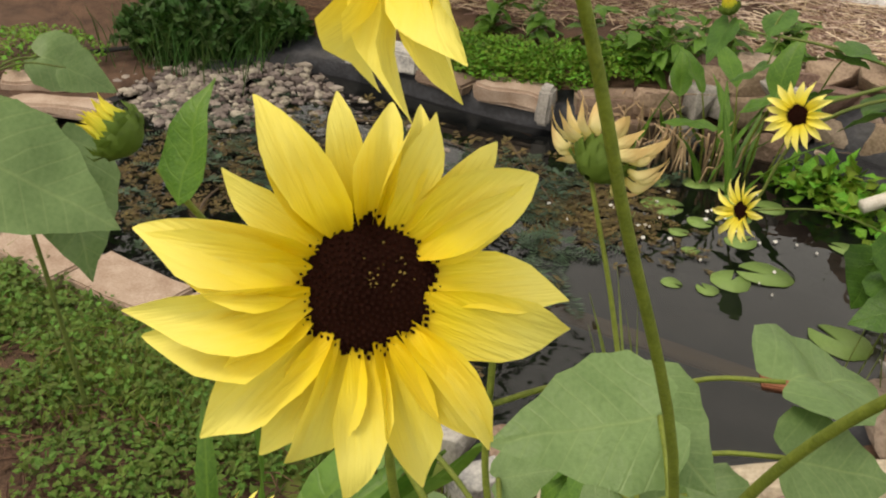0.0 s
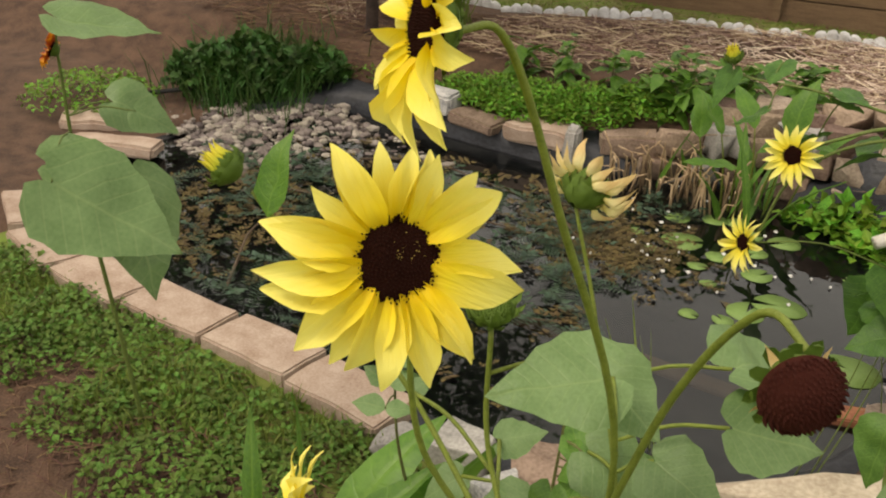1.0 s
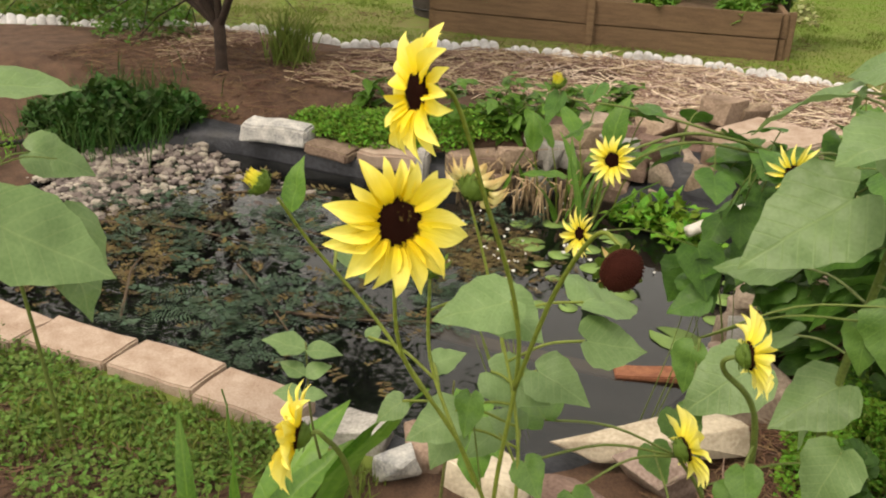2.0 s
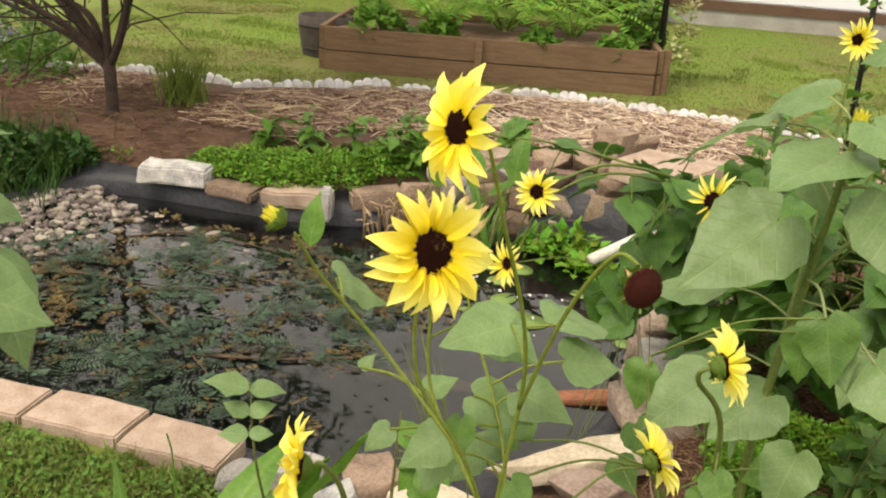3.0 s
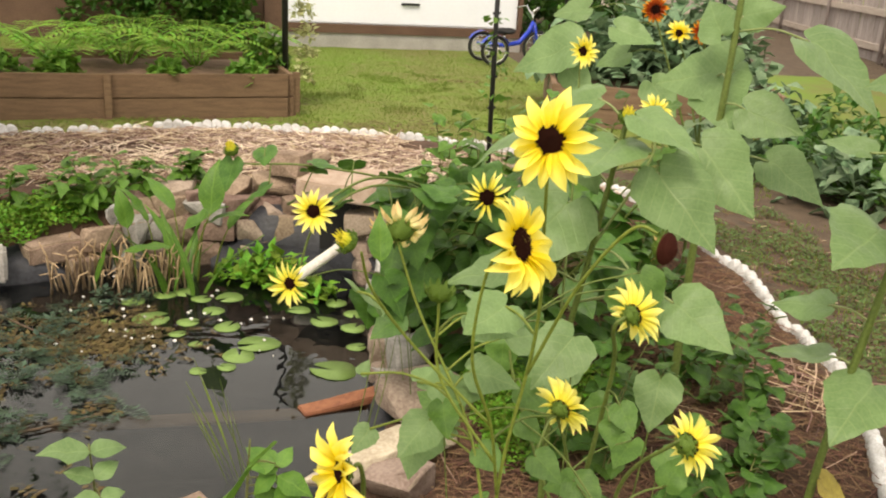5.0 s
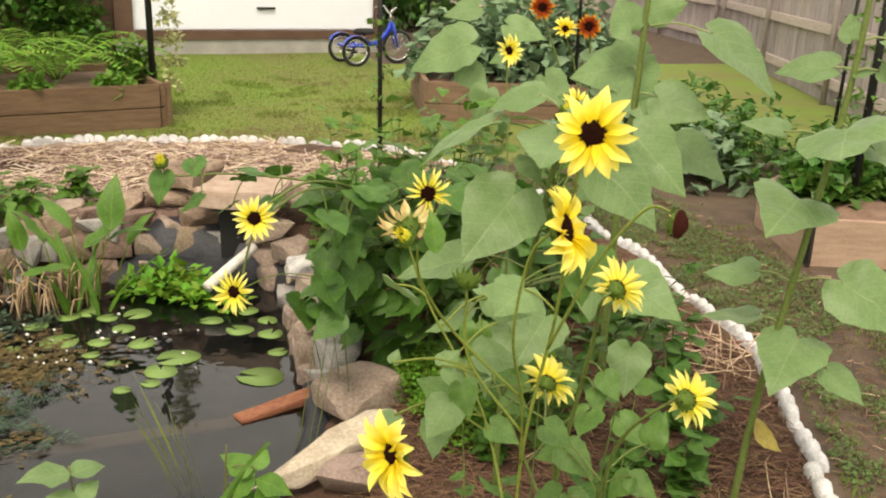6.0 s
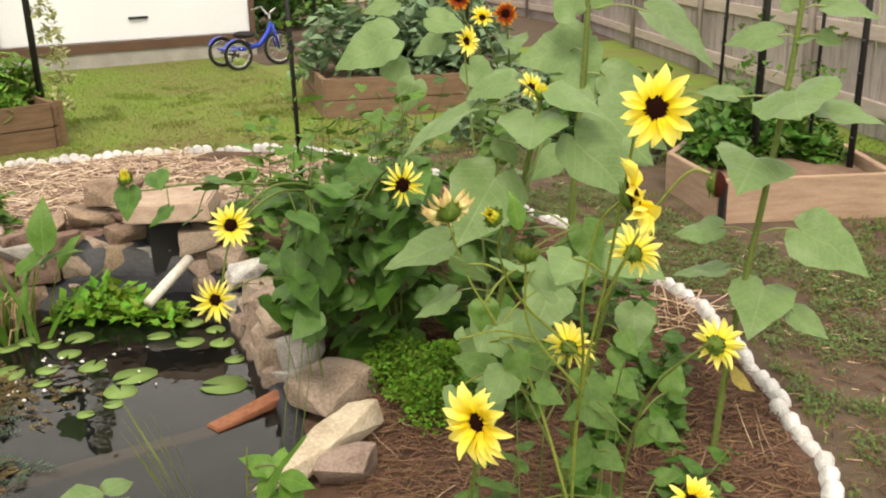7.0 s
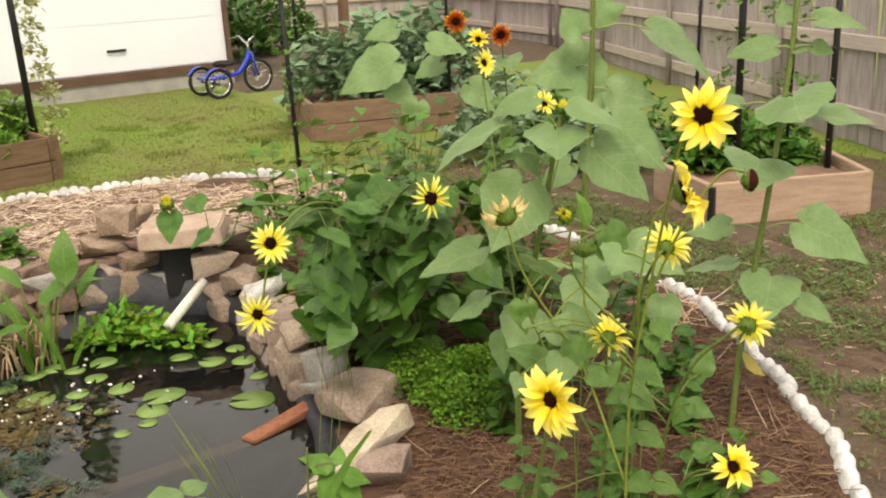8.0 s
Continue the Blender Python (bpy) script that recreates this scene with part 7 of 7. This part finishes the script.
far_bed = lambda r: in_bed(r, (-3.9, 3.6), (1.5, 5.3), lambda x, y: y < rim_y(min(x, 1.2)) - 0.05 and x < rim_x(y) - 0.05 and noise.noise(Vector((x * 1.6, y * 1.6, 0))) > -0.35 + 0.35 * smooth(-x, 1.5, 3.5))
near_bed = lambda r: in_bed(r, (0.0, 0.1), (1.6, 3.4), lambda x, y: x < rim_x(y) - 0.04 and x > 0.25 * smooth(y, 1.2, 2.0) + 0.02)
sticks("straw_mulch", 4800, far_bed, 0.14, 0.0030, STRAW, "pale straw scattered over the brown mulch", 1)
sticks("straw_mulch", 2500, lambda r: in_bed(r, (-1.6, 3.75), (1.5, 5.3), lambda x, y: y < rim_y(min(x, 1.2)) - 0.03 and x < rim_x(y) - 0.03 and r.random() < smooth(x, -1.8, -0.2) + 0.15), 0.12, 0.0032, PALESTRAW, "fresh pale straw strewn by the white edging", 9, 0.16)
sticks("needle_mulch", 9000, far_bed, 0.06, 0.0016, NEEDLE, "brown needle mulch over the far bed", 2)
sticks("needle_mulch", 17000, near_bed, 0.055, 0.0015, NEEDLE, "brown needle mulch under the sunflowers", 3)
sticks("straw_mulch", 150, near_bed, 0.12, 0.0016, STRAW, "loose straw on the brown mulch", 4)
sticks("straw_bundle", 90, lambda r: (r.gauss(1.30, 0.09), r.gauss(1.55, 0.16)), 0.17, 0.0022, STRAW, "heap of dry straw beside the white edging", 5, 0.2)
sticks("needle_mulch", 1800, lambda r: (r.uniform(-2.6, -0.6), r.uniform(0.4, 1.08)), 0.05, 0.0015, NEEDLE, "brown litter among the clover", 8)
sticks("needle_mulch", 2600, lambda r: in_bed(r, (-3.9, 3.2), (-2.3, 4.3), lambda x, y: y < rim_y(x) - 0.05 and not (x > -2.5 and y < 3.25)), 0.08, 0.002, NEEDLE, "reddish needle mulch under the small tree", 6)


def blades(name, count, spot, h, label, seed, width=0.003, material=GRASS):
    rnd = random.Random(seed)
    vs, fs = [], []
    for _ in range(count):
        x, y = spot(rnd)
        z = land(min(max(x, -6), 6), min(max(y, -2), 7))
        a, L = rnd.uniform(0, 6.28), h * rnd.uniform(0.5, 1.3)
        lx, ly = rnd.gauss(0, 0.4) * L, rnd.gauss(0, 0.4) * L
        sx, sy = math.cos(a) * width, math.sin(a) * width
        o = len(vs)
        vs += [(x - sx, y - sy, z - 0.005), (x + sx, y + sy, z - 0.005), (x + lx * 0.4 + sx * 0.8, y + ly * 0.4 + sy * 0.8, z + L * 0.6), (x + lx * 0.4 - sx * 0.8, y + ly * 0.4 - sy * 0.8, z + L * 0.6), (x + lx, y + ly, z + L)]
        fs += [(o, o + 1, o + 2, o + 3), (o + 3, o + 2, o + 4)]
    return stuff_mesh(name, vs, fs, material, label, "grass")


def lawn_spot(r):
    while True:
        x, y = r.uniform(-5.5, 2.2), 3.6 + 8.4 * r.random() ** 1.6
        if x > -5.4 and y > rim_y(min(x, 1.2)) + 0.04 and not (-2.85 < x < -0.25 and 5.45 + 0.2 * (x + 2.5) < y < 7.1):
            return x, y


blades("lawn_grass", 120000, lawn_spot, 0.010, "mown green lawn beyond the white edging", 1, 0.0025, LAWNBLADE)
blades("lawn_tuft", 16000, lambda r: in_bed(r, (-5.0, 3.9), (2.0, 8.5), lambda x, y: y > rim_y(min(x, 1.2)) + 0.06 and noise.noise(Vector((x * 2.4, y * 2.4, 11))) > 0.12 and not (-2.85 < x < -0.2 and 5.4 + 0.2 * (x + 2.5) < y < 7.15)), 0.026, "longer grass tufts scattered over the mown lawn", 71, 0.0022, LAWNBLADE)
sticks("dry_thatch", 2200, lambda r: in_bed(r, (-4.8, 3.9), (2.0, 8.0), lambda x, y: y > rim_y(min(x, 1.2)) + 0.05 and noise.noise(Vector((x * 1.3, y * 1.3, 21))) + 0.9 * (1 - smooth(y - rim_y(min(x, 1.2)), 0.1, 0.7)) > 0.25 and not (-2.85 < x < -0.2 and 5.4 + 0.2 * (x + 2.5) < y < 7.15)), 0.05, 0.0022, NEEDLE, "brown dry thatch showing through the lawn", 72)
blades("side_grass", 9000, lambda r: in_bed(r, (1.0, 0.1), (4.6, 4.6), lambda x, y: x > rim_x(y) + 0.05 and noise.noise(Vector((x * 2.1, y * 2.1, 5))) > -0.05), 0.020, "thin patchy grass beside the white edging", 2)
blades("near_grass", 2800, lambda r: in_bed(r, (-2.6, 0.5), (-0.55, 1.1), lambda x, y: noise.noise(Vector((x * 2.5, y * 2.5, 7))) > 0.05), 0.05, "rough grass along the coping stones", 3)
blades("iris_tuft", 260, lambda r: (r.gauss(-2.75, 0.06), r.gauss(3.95, 0.05)), 0.30, "upright green grass tuft beside the tree", 4, 0.004)
blades("grass_mound_blades", 2600, lambda r: (r.gauss(-3.12, 0.14), r.gauss(2.85, 0.14)), 0.20, "dark grassy mound by the pebbles", 5, 0.003, MOUNDLEAF)


def worn_spot(limit):
    def pick(r):
        while True:
            x, y = r.uniform(0.7, 3.6), r.uniform(-0.3, 4.4)
            if x > rim_x(y) + 0.05 and not (x > 2.3 and y > 1.9) and noise.noise(Vector((x * 3.2, y * 3.2, 7))) + 0.5 * noise.noise(Vector((x * 9, y * 9, 1))) > limit:
                return x, y
    return pick


def ground_cover(name, count, spot, size, material, label, category, seed):
    """Small leaves lying low over the ground."""
    rnd = random.Random(seed)
    vs, fs = [], []
    for _ in range(count):
        x, y = spot(rnd)
        c = Vector((x, y, land(x, y) + rnd.uniform(0.003, 0.03)))
        d = Vector((rnd.gauss(0, 1), rnd.gauss(0, 1), rnd.gauss(0.1, 0.3))).normalized()
        s = Vector((-d.y, d.x, rnd.gauss(0, 0.25))).normalized()
        L = size * rnd.uniform(0.6, 1.3)
        o = len(vs)
        vs += [tuple(c), tuple(c + d * L * 0.45 + s * L * 0.4 + Vector((0, 0, L * 0.1))), tuple(c + d * L), tuple(c + d * L * 0.45 - s * L * 0.4 + Vector((0, 0, L * 0.1)))]
        fs += [(o, o + 1, o + 2), (o, o + 2, o + 3)]
    return stuff_mesh(name, vs, fs, material, label, category)


ground_cover("side_clover", 36000, worn_spot(-0.10), 0.014, CLOVER, "patchy clover in the worn lawn", "ground cover", 7)
blades("worn_grass", 15000, worn_spot(-0.15), 0.016, "thin grass in the worn lawn", 41, 0.0016)
sticks("dry_thatch", 5000, worn_spot(-1.0), 0.05, 0.0016, NEEDLE, "brown dry thatch on the bare soil", 42)
sticks("dry_thatch", 700, worn_spot(-1.0), 0.035, 0.0018, STRAW, "pale dry bits on the bare soil", 43)
leaf_heap("near_herbs", [(0.04, 1.02, 0.05, 0.13, 0.05), (-0.06, 0.90, 0.05, 0.12, 0.05), (0.18, 0.92, 0.06, 0.10, 0.04), (-0.18, 1.0, 0.04, 0.08, 0.05)], 1500, 0.022, MOSS, "low green weeds on the mulch before the long rock", "weeds", 44)
